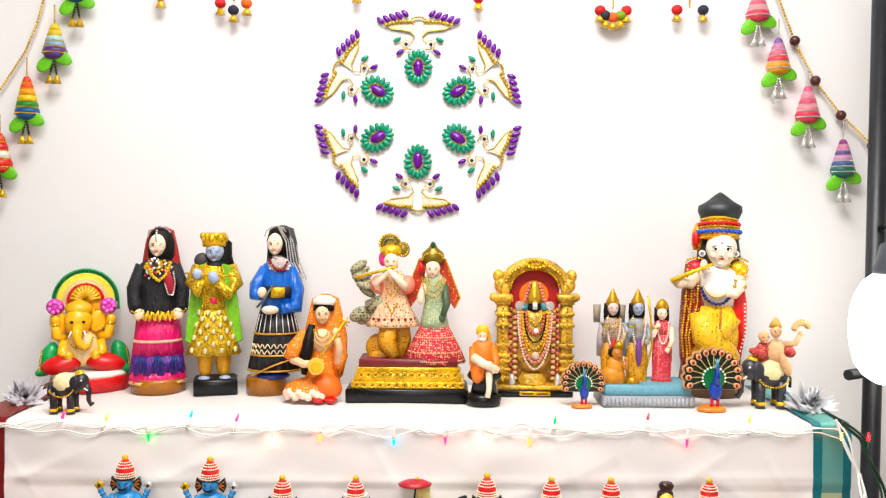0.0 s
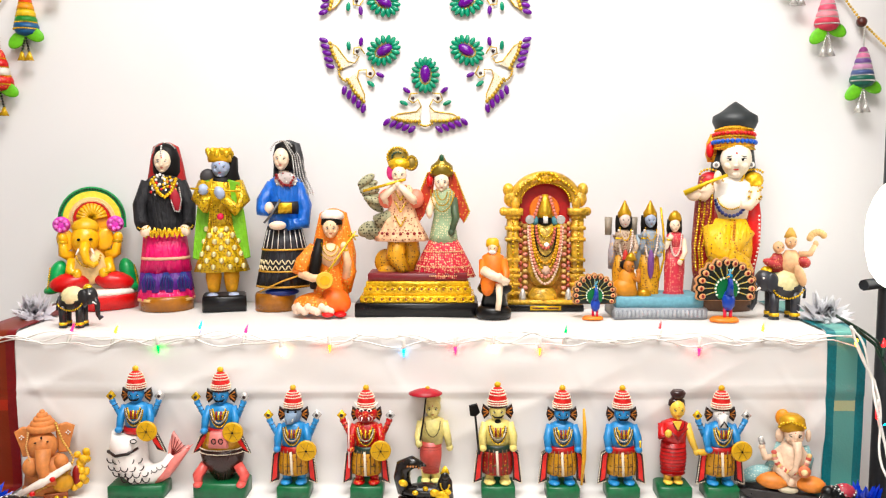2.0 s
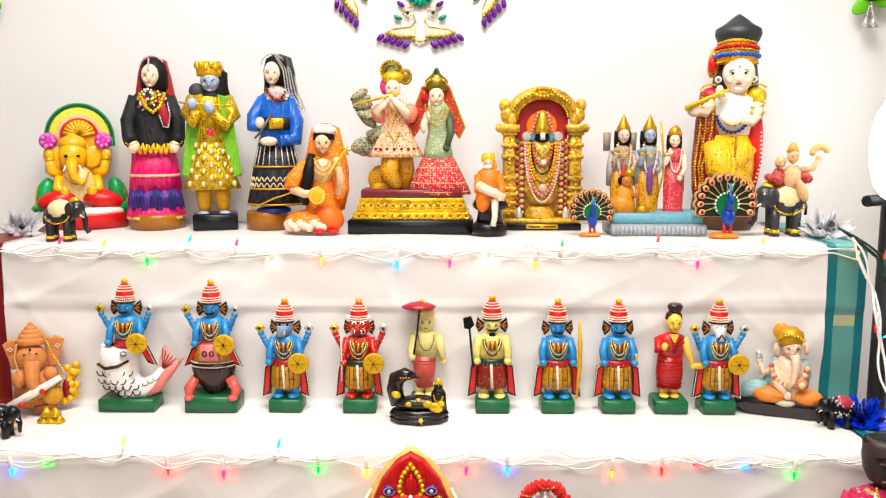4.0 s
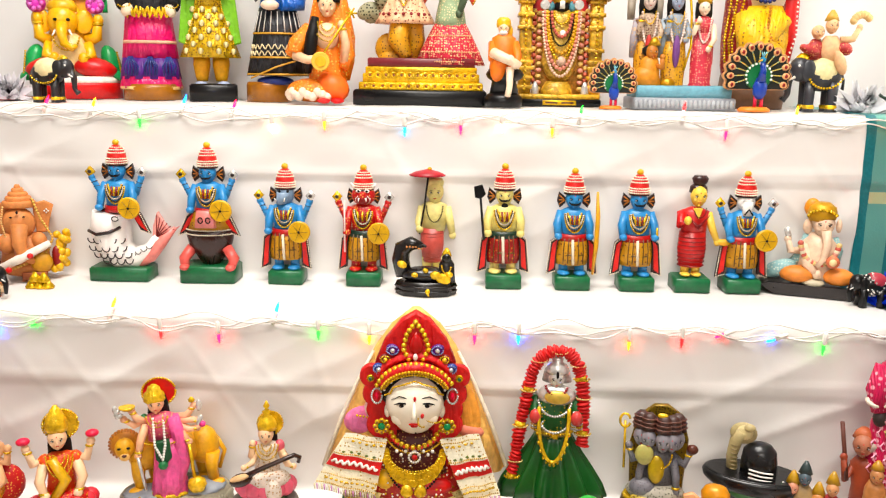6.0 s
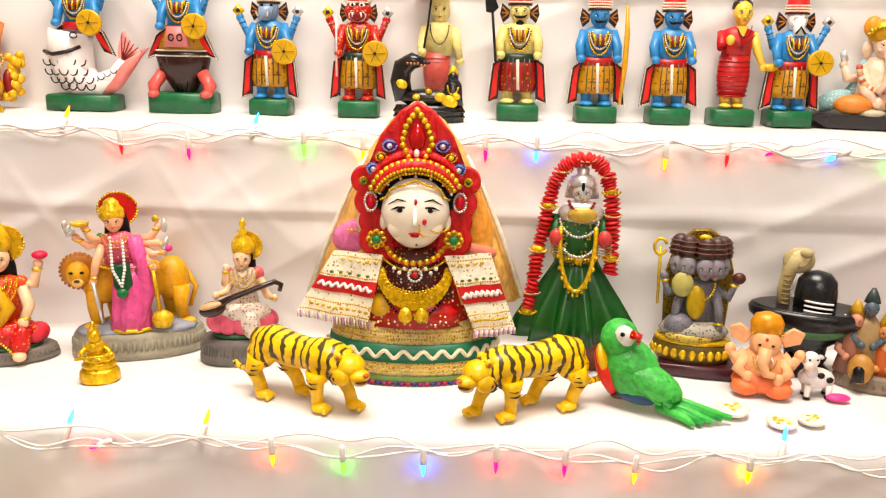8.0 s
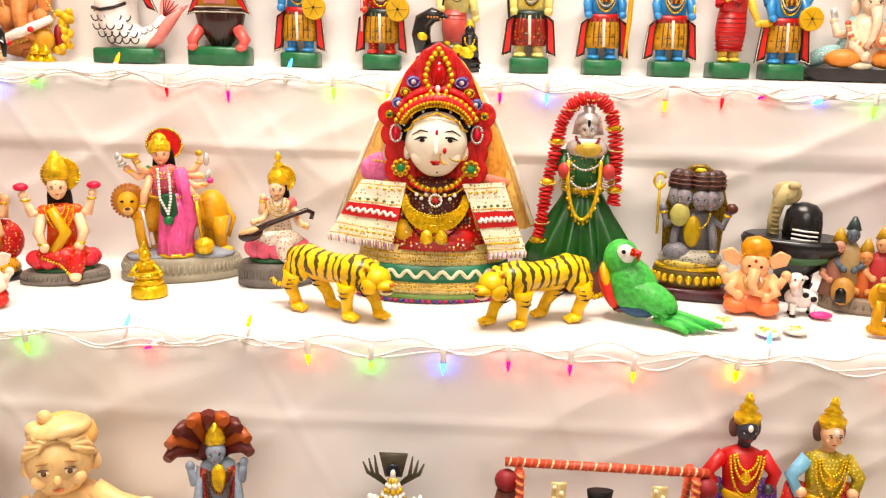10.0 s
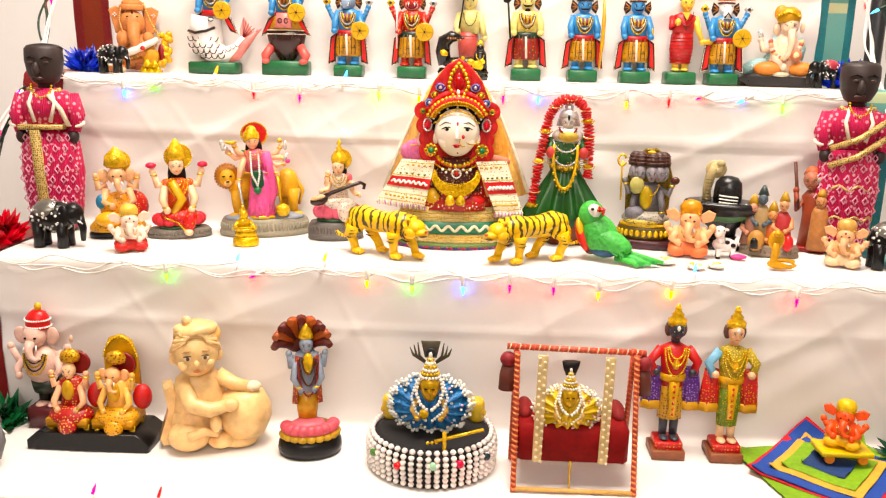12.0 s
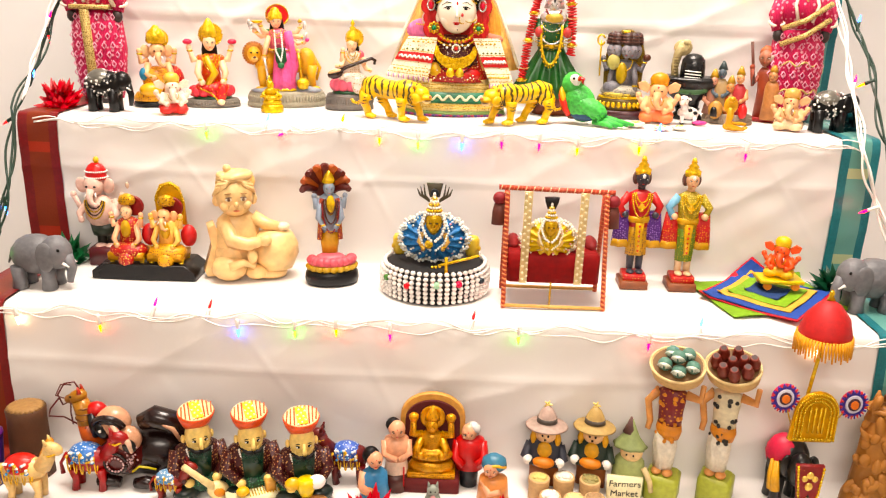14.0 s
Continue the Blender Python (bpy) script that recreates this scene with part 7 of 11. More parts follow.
def garlanded_goddess():
    b = Board(1047, 552, 0.00050, 0.000482)
    grn = paint("0b5a24", 0.32)
    b.lathe(1062, [(58, 480), (62, 490), (62, 552)], paint("7c3a1e", 0.35), sy=0.6, n=8)
    b.lathe(1048, [(34, 346), (44, 368), (58, 396), (76, 430), (92, 466), (98, 496)], grn, sy=0.6, n=144, pleats=13, amp=0.2)
    b.beads([(1050 + 90 * math.cos(math.pi * i / 20), 484, -54 * math.sin(math.pi * i / 20)) for i in range(3)], 1.5, GOLD, 3)
    b.lathe(1045, [(22, 262), (42, 276), (40, 320), (36, 358)], paint("0d5c28", 0.45), sy=0.7)
    for s, c in ((-1, 1012), (1, 1094)):
        b.tube([(1046 + 36 * s, 270, 0), (c + 4 * s, 300, -10), (c, 312, -24)], [16, 15, 11], paint("1d6e34", 0.45))
        b.e(c - 2, 304, 12, 16, paint("c04a48", 0.4), -34, 10)
        for k in range(4):
            b.beads(b.arc(c - 2 * s, 316 + 5 * k, 12, 5, 0, 180, -30, 8), 1.7, GOLD if k % 2 else SILVER, 2)
    for q, r, mat in ((286, 34, SILVER), (300, 40, SILVER)):
        b.beads(b.arc(1048, q - 20, r, 36 + (q - 286) * 1.6, 168, 12, -24, 22, -12), 2.8, mat, 1.8)
    b.tube(b.arc(1047, 300, 30, 98, 190, -10, -34, 26, -14), 4, GOLD, 8)
    for k in range(12):
        a = radians(160 - 140 * k / 11)
        b.e(1047 + 34 * math.cos(a), 300 + 106 * math.sin(a), 3, 4, GOLD, -46, 3, n=6, k=4)
    b.lathe(1047, [(38, 338), (39, 346), (38, 352)], paint("9a8450", 0.35, 0.6), sy=0.72)
    b.beads([(1047 - 39 * math.cos(math.pi * i / 24), 345, -29 * math.sin(math.pi * i / 24)) for i in range(25)], 3, GOLD, 1.9)
    b.e(1050, 345, 8, 9, GOLD, -32, 4)
    # silver bust
    b.e(1050, 262, 40, 24, SILVER, -16, 18)
    b.e(1052, 262, 26, 15, paint("d8b96a", 0.35, 0.4), -30, 8)
    b.beads(b.arc(1050, 236, 22, 20, 170, 10, -26, 14, -8), 3, DKRED, 1.8)
    b.head(1050, 226, 17, 23, SILVER, -14)
    b.lathe(1050, [(6, 178), (12, 184), (10, 192), (20, 198), (25, 210), (22, 216)], SILVER, y=-8)
    b.lathe(1050, [(25, 210), (30, 236)], SILVER, y=0, sy=0.6)
    b.e(1051, 212, 3, 8, HAIR, -32, 3)
    # red garland of ruffled discs, with gold rings
    path = [(966, 448), (972, 410), (976, 370), (980, 330), (988, 290), (994, 250), (1000, 215), (1014, 184), (1034, 168), (1054, 164), (1074, 170), (1090, 190), (1098, 220), (1104, 260), (1106, 300), (1106, 340), (1106, 375)]
    red = paint("c81a1e", 0.5)
    for (p0, q0), (p1, q1) in zip(path, path[1:]):
        for j in range(5):
            f = j / 5
            p, q = p0 + (p1 - p0) * f, q0 + (q1 - q0) * f
            w = random.uniform(12, 16)
            ang = math.degrees(math.atan2(q1 - q0, p1 - p0)) + 90 + random.uniform(-12, 12)
            b.e(p, q, w, 4.2, red, -16 + random.uniform(-2, 2), 12, rot=ang, n=10, k=4)
    for i in (0, 3, 5, 12, 15):
        p, q = path[i]
        b.beads(b.arc(p, q, 15, 6, 0, 180, -24, 8), 2.6, GOLD, 1.8)
        b.e(p, q, 12, 9, GOLD, -17, 12)
    for i in range(1, 16, 2):
        p, q = path[i]
        b.beads(b.arc(p, q, 15, 5, 0, 180, -26, 8), 1.6, paint("e8d49a", 0.3, 0.5), 2)
    b.place("garlanded_idol", 0.106, 0.862, STEP_Z[3], "silver-faced goddess in pleated green silk with red garland", "idol")


def parrot():
    b = Board(1175, 622, 0.00044)
    grn, dk = paint("52b65a", 0.5, 0, 0.3, 0.7, 220), paint("3a9c4c", 0.45, 0, 0.3, 0.7, 220)
    b.e(1168, 555, 50, 66, grn, 0, 44, rot=-32)
    b.e(1142, 500, 36, 40, grn, -4, 34)
    b.e(1126, 560, 18, 50, paint("d8402e", 0.45), -10, 30, rot=-24)
    b.e(1120, 540, 12, 34, YELLOW, -16, 24, rot=-18)
    b.e(1180, 594, 42, 17, paint("2a4f74", 0.45), -10, 28, rot=6)
    b.e(1206, 564, 60, 28, grn, -14, 34, rot=22)
    for r in range(5):
        for k in range(6):
            b.e(1150 + r * 20 + k * 2, 520 + k * 10 + r * 8, 13, 6, (grn, dk)[(r + k) % 2], -34 + abs(k - 3) * 3, 5, rot=30, n=8, k=4)
    for k in range(5):
        b.tube([(1220, 590 + 5 * k, -8 - 2 * k), (1270, 598 + 3 * k, -4 - 8 * k), (1345 - 14 * k, 610 + 1.5 * k, 0 - 12 * k)], [8, 9, 5], (grn, dk)[k % 2], 8)
    b.e(1155, 485, 19, 20, paint("f0efe6", 0.4), -26, 12)
    b.e(1154, 478, 4.5, 4, HAIR, -38, 3)
    b.tube([(1168, 478, -30), (1182, 480, -32), (1182, 494, -30)], [9, 8, 2], paint("c8242a", 0.3), 10)
    b.e(1150, 600, 14, 6, BROWN, -20, 12)
    b.place("parrot_figurine", 0.146, 0.772, STEP_Z[3], "carved green parrot with red beak and long tail", "parrot figurine", "", -24)


def many_headed_idol():
    b = Board(1249, 552, 0.00052)
    grey, dk = paint("7d7a80", 0.45), paint("4a2e28", 0.4)
    b.box(1192, 1318, 532, 552, -48, 44, paint("4a2028", 0.3))
    b.lathe(1247, [(62, 498), (66, 506), (64, 526), (58, 536)], paint("6a5526", 0.4), sy=0.62, n=32)
    for k in range(13):
        a = math.pi * (0.05 + 0.9 * k / 12)
        b.e(1247 - 65 * math.cos(a), 516, 6, 9, GOLD, -41 * math.sin(a), 4)
    b.lathe(1247, [(60, 492), (64, 499)], GOLD, sy=0.63, n=32)
    b.slab([(1196, 490), (1192, 400), (1206, 340), (1236, 312), (1262, 310), (1292, 330), (1306, 380), (1300, 490)], 22, 32, paint("8f7430", 0.4, 0.4), 0.04)
    b.e(1247, 480, 58, 20, paint("a8a294", 0.5), -6, 34)
    b.e(1222, 470, 26, 20, grey, -18, 20)
    b.e(1240, 488, 40, 10, paint("c8ae5a", 0.45), -28, 14)
    b.lathe(1250, [(14, 392), (30, 400), (26, 430), (30, 466)], grey, sy=0.7)
    b.e(1246, 428, 16, 30, paint("c9a93c", 0.4, 0.3), -22, 8)
    b.e(1222, 398, 18, 22, paint("b8b070", 0.5), -24, 8)
    for s in (-1, 1):
        b.arm([(1250 + 24 * s, 404, 2), (1250 + 50 * s, 420, -2), (1250 + 58 * s, 390, -6)], 8, grey, band=GOLD)
        b.arm([(1250 + 26 * s, 408, -4), (1250 + 34 * s, 440, -16), (1250 + 36 * s, 470, -22)], 8, grey, band=GOLD)
    b.tube([(1184, 440, -4), (1182, 340, -4)], 2.4, GOLD, 6)
    b.tube(b.arc(1182, 340, 10, 14, 20, 340, -4, 12), 2.6, GOLD, 6)
    b.e(1312, 384, 11, 10, BROWN, -8, 9)
    for p, y in ((1214, -6), (1282, -6), (1228, -16), (1272, -18), (1256, -24)):
        b.head(p, 368, 15, 21, paint("8f8a90", 0.45), y)
        b.lathe(p, [(6, 316), (13, 322), (16, 334), (17, 350)], dk, y=y + 4, n=16)
        for q in (326, 334, 342):
            b.lathe(p, [(15 + (q - 326) * 0.15, q - 1.5), (16.5 + (q - 326) * 0.15, q), (15 + (q - 326) * 0.15, q + 1.5)], paint("6a4236", 0.4), y=y + 4, n=16)
    b.e(1252, 316, 10, 5, GOLD, -20, 6)
    b.necklace(1254, 392, 20, 30, GOLD, -24, 2.2)
    b.place("many_headed_idol", 0.214, 0.858, STEP_Z[3], "grey many-headed seated idol on gold-trimmed round base", "idol")


def linga():
    b = Board(1435, 552, 0.00053)
    blk = paint("19191b", 0.28)
    b.lathe(1430, [(34, 520), (30, 530), (44, 545), (46, 552)], blk, sy=0.6)
    b.lathe(1428, [(92, 436), (96, 442), (94, 452), (70, 474), (34, 500), (32, 520)], blk, sy=0.55, n=40)
    b.lathe(1428, [(86, 434), (92, 436)], blk, sy=0.55, n=40)
    b.slab([(1480, 444), (1540, 458), (1546, 470), (1500, 486), (1470, 490)], -30, 10, blk, 0.06)
    b.lathe(1434, [(6, 372), (20, 376), (30, 388), (33, 410), (33, 450)], blk, y=-4, sy=0.85, n=28)
    for k in range(3):
        b.tube([(1416 + 43 * i / 8, 417 + 8 * k + i * 0.3, -33 - 4 * math.sin(math.pi * i / 8)) for i in range(9)], 1.8, WHITE, 5)
    grn = paint("4e7d50", 0.4)
    b.tube(b.arc(1430, 462, 48, 10, -20, 200, -16, 20, -20), 9, grn, 10)
    b.tube(b.arc(1440, 450, 40, 8, -40, 160, -14, 20, -20), 7, grn, 10)
    coat = paint("b3a47c", 0.45)
    b.tube([(1388, 450, 4), (1384, 410, 2), (1390, 376, 0), (1400, 352, -6)], [11, 10, 12, 12], coat, 10)
    b.e(1402, 358, 25, 22, coat, -4, 7)
    b.e(1404, 354, 15, 15, paint("d6c89c", 0.45), -10, 5)
    b.e(1412, 343, 11, 8, coat, -12, 8)
    for k in range(8):
        b.e(1388, 440 - 8 * k, 8, 2, paint("8a7a52", 0.45), -8, 4, n=8, k=4)
    b.place("stone_linga", 0.315, 0.852, STEP_Z[3], "black stone emblem with white stripes and hooded cobra", "idol")


def small_ganesh(x, y, z, u, skin, hat, lower, label, name="small_ganesh"):
    b = Board(0, 0, u)
    b.e(0, -26, 54, 24, paint(lower, 0.45), -4, 36)
    b.e(-28, -18, 26, 17, paint(lower, 0.45), -24, 20)
    b.e(28, -18, 26, 17, paint(lower, 0.45), -24, 20)
    b.lathe(0, [(20, -92), (36, -76), (40, -50), (36, -30)], paint(skin, 0.45), sy=0.75)
    for s in (-1, 1):
        b.arm([(32 * s, -74, 0), (50 * s, -64, -8), (60 * s, -84, -12)], 11, paint(skin, 0.45))
        b.arm([(32 * s, -70, -6), (44 * s, -48, -18), (26 * s, -40, -32)], 11, paint(skin, 0.45))
        b.slab([(22 * s, -112), (46 * s, -130), (66 * s, -122), (60 * s, -102), (34 * s, -92)][::s], -2, 8, paint(skin, 0.45), 0.1)
    b.e(0, -100, 28, 28, paint(skin, 0.45), -8, 24)
    b.tube([(0, -96, -30), (-4, -70, -42), (4, -52, -42), (20, -50, -40)], [13, 10, 8, 6], paint(skin, 0.45))
    for s in (-1, 1):
        b.e(11 * s, -102, 3.4, 2.6, HAIR, -29, 2, n=8, k=4)
        b.tube([(10 * s, -82, -28), (15 * s, -72, -36)], [3, 1], WHITE, 6)
    b.e(0, -113, 3, 4, RED, -29, 2)
    b.lathe(0, [(6, -158), (22, -152), (30, -138), (28, -122), (24, -114)], paint(hat, 0.4, 0.2), y=0, n=20, pleats=7, amp=0.05)
    b.beads(b.arc(0, -118, 26, 8, 180, 360, -16, 14), 2.4, GOLD)
    b.necklace(0, -78, 20, 24, GOLD, -32, 2)
    b.place(name, x, y, z, label, "idol", "small elephant-headed idols")


def dishes():
    for i, (x, y, r) in enumerate(((0.220, 0.760, 0.0135), (0.252, 0.740, 0.0115), (0.277, 0.747, 0.0105))):
        b = Board(0, 0, r / 30)
        b.lathe(0, [(28, -14), (30, -13), (26, -5), (14, 0)], paint("f0ead8", 0.4), sy=1.0, n=24)
        b.lathe(0, [(26, -13.4), (20, -12)], paint("e6d48a", 0.5), sy=1.0, n=24)
        rnd = random.Random(i)
        for k in range(14):
            b.e(rnd.uniform(-15, 15), -14, 5, 3, paint(("d8b83a", "e8dca8")[k % 2], 0.5), rnd.uniform(-15, 15), 4, n=6, k=4)
        b.place("offering_dish", x, y, STEP_Z[3], "tiny pale dish heaped with yellow offerings", "dish", "offering dishes")


def small_cow():
    b = Board(0, 0, 0.00046)
    w = paint("efe8e2", 0.4)
    b.e(4, -34, 34, 20, w, 6, 18, rot=6)
    b.e(-16, -74, 16, 15, w, -8, 14)
    b.e(-22, -66, 10, 8, paint("f0d2c4", 0.4), -20, 8)
    b.tube([(-8, -44, 0), (-14, -66, -4)], [13, 11], w)
    for s, p in ((-1, -28), (1, -4)):
        b.tube([(p, -86, -6), (p + 5 * s, -98, -6)], [3, 1], BLACK, 6)
        b.e(p + 7 * s, -78, 7, 4, w, -4, 3, rot=20 * s)
        b.e(-16 + 7 * s, -78, 2, 2, HAIR, -21, 2, n=6, k=4)
    for p, y in ((-16, -10), (-12, 12), (24, -6), (28, 16)):
        b.lathe(p, [(7, -26), (5, -10), (6, 0)], w, y=y, n=10, sy=1.0)
        b.lathe(p, [(6, -5), (6.4, 0)], BLACK, y=y, n=10, sy=1.0)
    for p, q in ((6, -44), (22, -36)):
        b.e(p, q, 7, 6, BLACK, -9, 4)
    b.e(36, -8, 22, 7, PINK, -20, 12)
    b.place("cow_figurine", 0.300, 0.800, STEP_Z[3], "small white cow figurine with black horns", "cow figurine")


def family_group():
    b = Board(1335, 405, 0.00074)
    tan, stone = paint("b77f5a", 0.5), paint("8a7a6a", 0.6)
    oval_base(b, 1335, 386, 405, 48, stone, ribs=16)
    for c, q, h, skin, robe in ((1318, 330, 60, "5a6a74", "a58a64"), (1352, 338, 52, "cf9a72", "a8383a"), (1336, 356, 34, "c88a5a", "b8603a"), (1304, 346, 40, "c89078", "9a6a58")):
        b.lathe(c, [(6, q - 10), (13, q), (14, q + 20), (18, 388)], paint(robe, 0.5), y=-4, sy=0.75)
        b.head(c, q - 20, 8, 10, paint(skin, 0.5), -8)
        b.lathe(c, [(2, q - 44), (6, q - 36), (9, q - 27)], paint("3a4a4a" if c == 1318 else "b8903c", 0.4), y=-5)
        b.arm([(c - 11, q + 2, 0), (c - 15, q + 16, -10), (c - 6, q + 22, -16)], 4.4, paint(skin, 0.5))
        b.arm([(c + 11, q + 2, 0), (c + 15, q + 16, -10), (c + 6, q + 22, -16)], 4.4, paint(skin, 0.5))
    b.e(1314, 378, 14, 18, paint("b98a50", 0.5), -24, 10)
    b.lathe(1312, [(3, 372), (6, 376), (7, 390)], BLACK, y=-32, n=12)
    b.e(1364, 378, 9, 14, RED, -22, 9)
    b.tube([(1296, 400, -8), (1292, 320, -8)], 1.6, SILVER, 6)
    b.place("family_idol", 0.364, 0.825, STEP_Z[3], "small resin family group with a blue-grey seated figure", "idol")
    b = Board(1398, 395, 0.00082)
    rust = paint("9c4a34", 0.5)
    b.box(1378, 1420, 388, 395, -20, 20, DKRED)
    b.lathe(1396, [(11, 300), (18, 310), (14, 340), (17, 388)], rust, sy=0.75)
    b.head(1390, 284, 12, 15, paint("a9705a", 0.5), -6)
    b.lathe(1390, [(4, 262), (10, 268), (13, 276)], paint("b8694a", 0.5), y=0)
    b.tube([(1376, 330, -14), (1364, 256, -10)], 2.6, paint("6a3a2e", 0.5), 8)
    b.tube([(1396, 286, -10), (1432, 262, -4)], [5, 7], paint("cfc0b4", 0.5), 8)
    b.arm([(1384, 312, 0), (1374, 330, -10), (1370, 300, -14)], 5, rust)
    b.arm([(1408, 312, 0), (1418, 300, -8), (1416, 276, -8)], 5, rust)
    b.lathe(1408, [(8, 322), (12, 332), (13, 360), (15, 390)], paint("b98054", 0.5), y=-18, sy=0.8)
    b.head(1408, 314, 8, 10, paint("c98f64", 0.5), -22)
    b.lathe(1408, [(2, 294), (6, 300), (8, 306)], paint("c0924a", 0.4), y=-20)
    b.place("standing_devotee", 0.428, 0.860, STEP_Z[3], "rust-coloured standing warrior idol shouldering a mace", "idol")
    b = Board(1331, 422, 0.00070)
    cob = paint("d8a24a", 0.4, 0.3)
    b.tube([(1358, 418, -6), (1340, 414, -12), (1326, 410, -8), (1330, 394, -4), (1329, 376, -4)], [3, 5, 7, 7, 7], cob, 10)
    b.e(1329, 372, 14, 17, cob, -4, 5)
    b.e(1329, 360, 7, 6, cob, -9, 7)
    b.tube(b.arc(1342, 412, 22, 6, 0, 330, -6, 20, 0), 3.4, cob, 8)
    b.place("cobra_figurine", 0.346, 0.752, STEP_Z[3], "small golden cobra figurine with a raised hood", "cobra figurine")


def sari_doll(x, y, flip, label):
    """Dark wooden doll wrapped in a printed pink sari."""
    b = Board(0, 0, 0.00078)
    wood, pink = paint("3a2c2a", 0.5), paint("c42458", 0.5, weave=150)
    trim = paint("f0e4d4", 0.45)
    b.lathe(0, [(30, -10), (32, 0)], wood, sy=0.8)
    b.lathe(0, [(34, -170), (46, -150), (50, -100), (44, -40), (36, -6)], pink, sy=0.62, n=36, pleats=7, amp=0.03)
    b.lathe(0, [(20, -238), (42, -228), (44, -205), (34, -172)], pink, sy=0.62)
    for s in (-1, 1):
        b.tube([(38 * s, -226, 0), (48 * s, -195, -6), (42 * s, -168, -10)], [13, 13, 10], pink)
        b.e(41 * s, -160, 9, 12, wood, -12, 9)
        b.tube(b.arc(45 * s, -182, 13, 5, -20, 200, -8, 10, -8), 3, trim, 6)
        b.tube([(14 * s, -236, -18), (20 * s, -214, -28), (12 * s, -184, -30)], 3, trim, 6)
    gold = paint("d8bf86", 0.4, 0.3)
    if flip > 0:
        b.slab([(-22, -172), (-6, -172), (2, -20), (-16, -20)], -33, -26, gold, 0.04)
        b.box(-40, 30, -180, -172, -32, 10, gold)
        b.tube([(10, -228, -24), (28, -205, -26), (38, -178, -22)], 4, paint("eadcc4", 0.4), 6)
    else:
        for q in (-196, -168):
            b.tube([(-38, q + 24, -26), (0, q + 8, -34), (44, q - 22, -24)], 5, gold, 6)
        for q in (-110, -60):
            b.tube([(-44 * math.cos(math.pi * i / 30), q + 4 * math.sin(i), -31 * math.sin(math.pi * i / 30)) for i in range(31)], 2, gold, 5)
    for j in range(9):
        for i in range(7):
            a = math.pi * (0.12 + 0.76 * (i + (j % 2) * 0.5) / 7)
            q = -158 + j * 17
            r = 50 - abs(q + 100) * 0.1
            d = (-r * math.cos(a), q, -r * 0.63 * math.sin(a) - 0.5)
            b.tube([(d[0] - 4, d[1], d[2]), (d[0], d[1] - 6, d[2]), (d[0] + 4, d[1], d[2]), (d[0], d[1] + 6, d[2])], 1.5, paint("e8a8bc", 0.5), 4, closed=True)
    b.tube([(-26, -236, -8), (0, -222, -24), (26, -236, -8)], 4, gold, 6)
    b.lathe(0, [(12, -258), (13, -236)], wood)
    b.lathe(0, [(24, -306), (29, -300), (30, -282), (27, -262), (20, -248), (10, -242)], wood, sy=0.92, n=20)
    b.e(0, -300, 30, 9, HAIR, 3, 27)
    for s in (-1, 1):
        b.tube([(4 * s, -284, -28), (12 * s, -288, -27), (21 * s, -284, -22)], [0.8, 1.6, 0.8], HAIR, 5)
        b.e(12 * s, -279, 5, 2, paint("5a4844", 0.4), -26, 2, n=8, k=4)
    b.e(-4, -268, 6, 12, wood, -28, 6)
    b.e(-4, -254, 9, 3, paint("4a302c", 0.4), -26, 3)
    b.necklace(0, -244, 16, 20, GOLD, -22, 2)
    b.place("sari_doll", x, y, STEP_Z[3], label, "doll", "dark wooden sari dolls", 8 * flip)


def yellow_ganesh():
    b = Board(268, 192, 0.00082)
    b.lathe(266, [(40, 182), (43, 186), (43, 192)], BLACK, sy=0.6)
    b.lathe(266, [(36, 168), (42, 176), (42, 183)], paint("d8a020", 0.4), sy=0.6)
    b.e(292, 148, 22, 26, paint("b8202a", 0.5), 6, 14)
    b.e(266, 146, 26, 24, paint("dd9a30", 0.4), -4, 20)
    b.e(252, 162, 20, 12, paint("e6b02c", 0.4), -22, 14)
    b.e(244, 136, 9, 12, paint("2f7fa0", 0.4), -10, 8)
    ganesh_head(b, 268, 96, 14, paint("e2b088", 0.45), -8)
    b.lathe(268, [(3, 52), (8, 58), (16, 66), (18, 80), (14, 84)], GOLD, y=-4)
    b.disc(274, 76, 17, GOLD, 4, 4)
    for s in (-1, 1):
        b.arm([(268 + 16 * s, 112, 0), (268 + 28 * s, 116, -4), (268 + 30 * s, 96, -8)], 5, paint("e2b088", 0.45), band=GOLD)
        b.arm([(268 + 16 * s, 118, -6), (268 + 22 * s, 136, -14), (268 + 10 * s, 142, -22)], 5.5, paint("e2b088", 0.45), band=GOLD)
    b.place("throned_ganesh", -0.470, 0.825, STEP_Z[3], "yellow and red seated elephant-headed idol on round base", "idol")


lotus_lady()
yellow_ganesh()
lion_rider()
brass_idol()
lute_lady()
tigers()
goddess_bust()
garlanded_goddess()
parrot()
many_headed_idol()
linga()
small_ganesh(0.258, 0.806, STEP_Z[3], 0.00045, "f0b48a", "e09a1c", "e87e58", "small orange elephant-headed idol with a yellow turban")
small_ganesh(-0.422, 0.745, STEP_Z[3], 0.00036, "eed3c0", "e6c06a", "c83a34", "small pale elephant-headed idol in bright clothes")
small_ganesh(0.435, 0.775, STEP_Z[3], 0.00037, "dfae86", "d8a86a", "e2c4a0", "small peach elephant-headed clay idol")
dishes()
small_cow()
family_group()
sari_doll(-0.562, 0.845, 1, "dark wooden doll in a magenta printed sari with gold pleat")
sari_doll(0.462, 0.855, -1, "dark wooden doll in a pink sari with gold borders")
studded_elephant(-0.520, 0.755, STEP_Z[3], 0.061, 1, BLACK, "black elephant covered in silver mirror work", saddle=paint("8a8880", 0.3, 0.6))
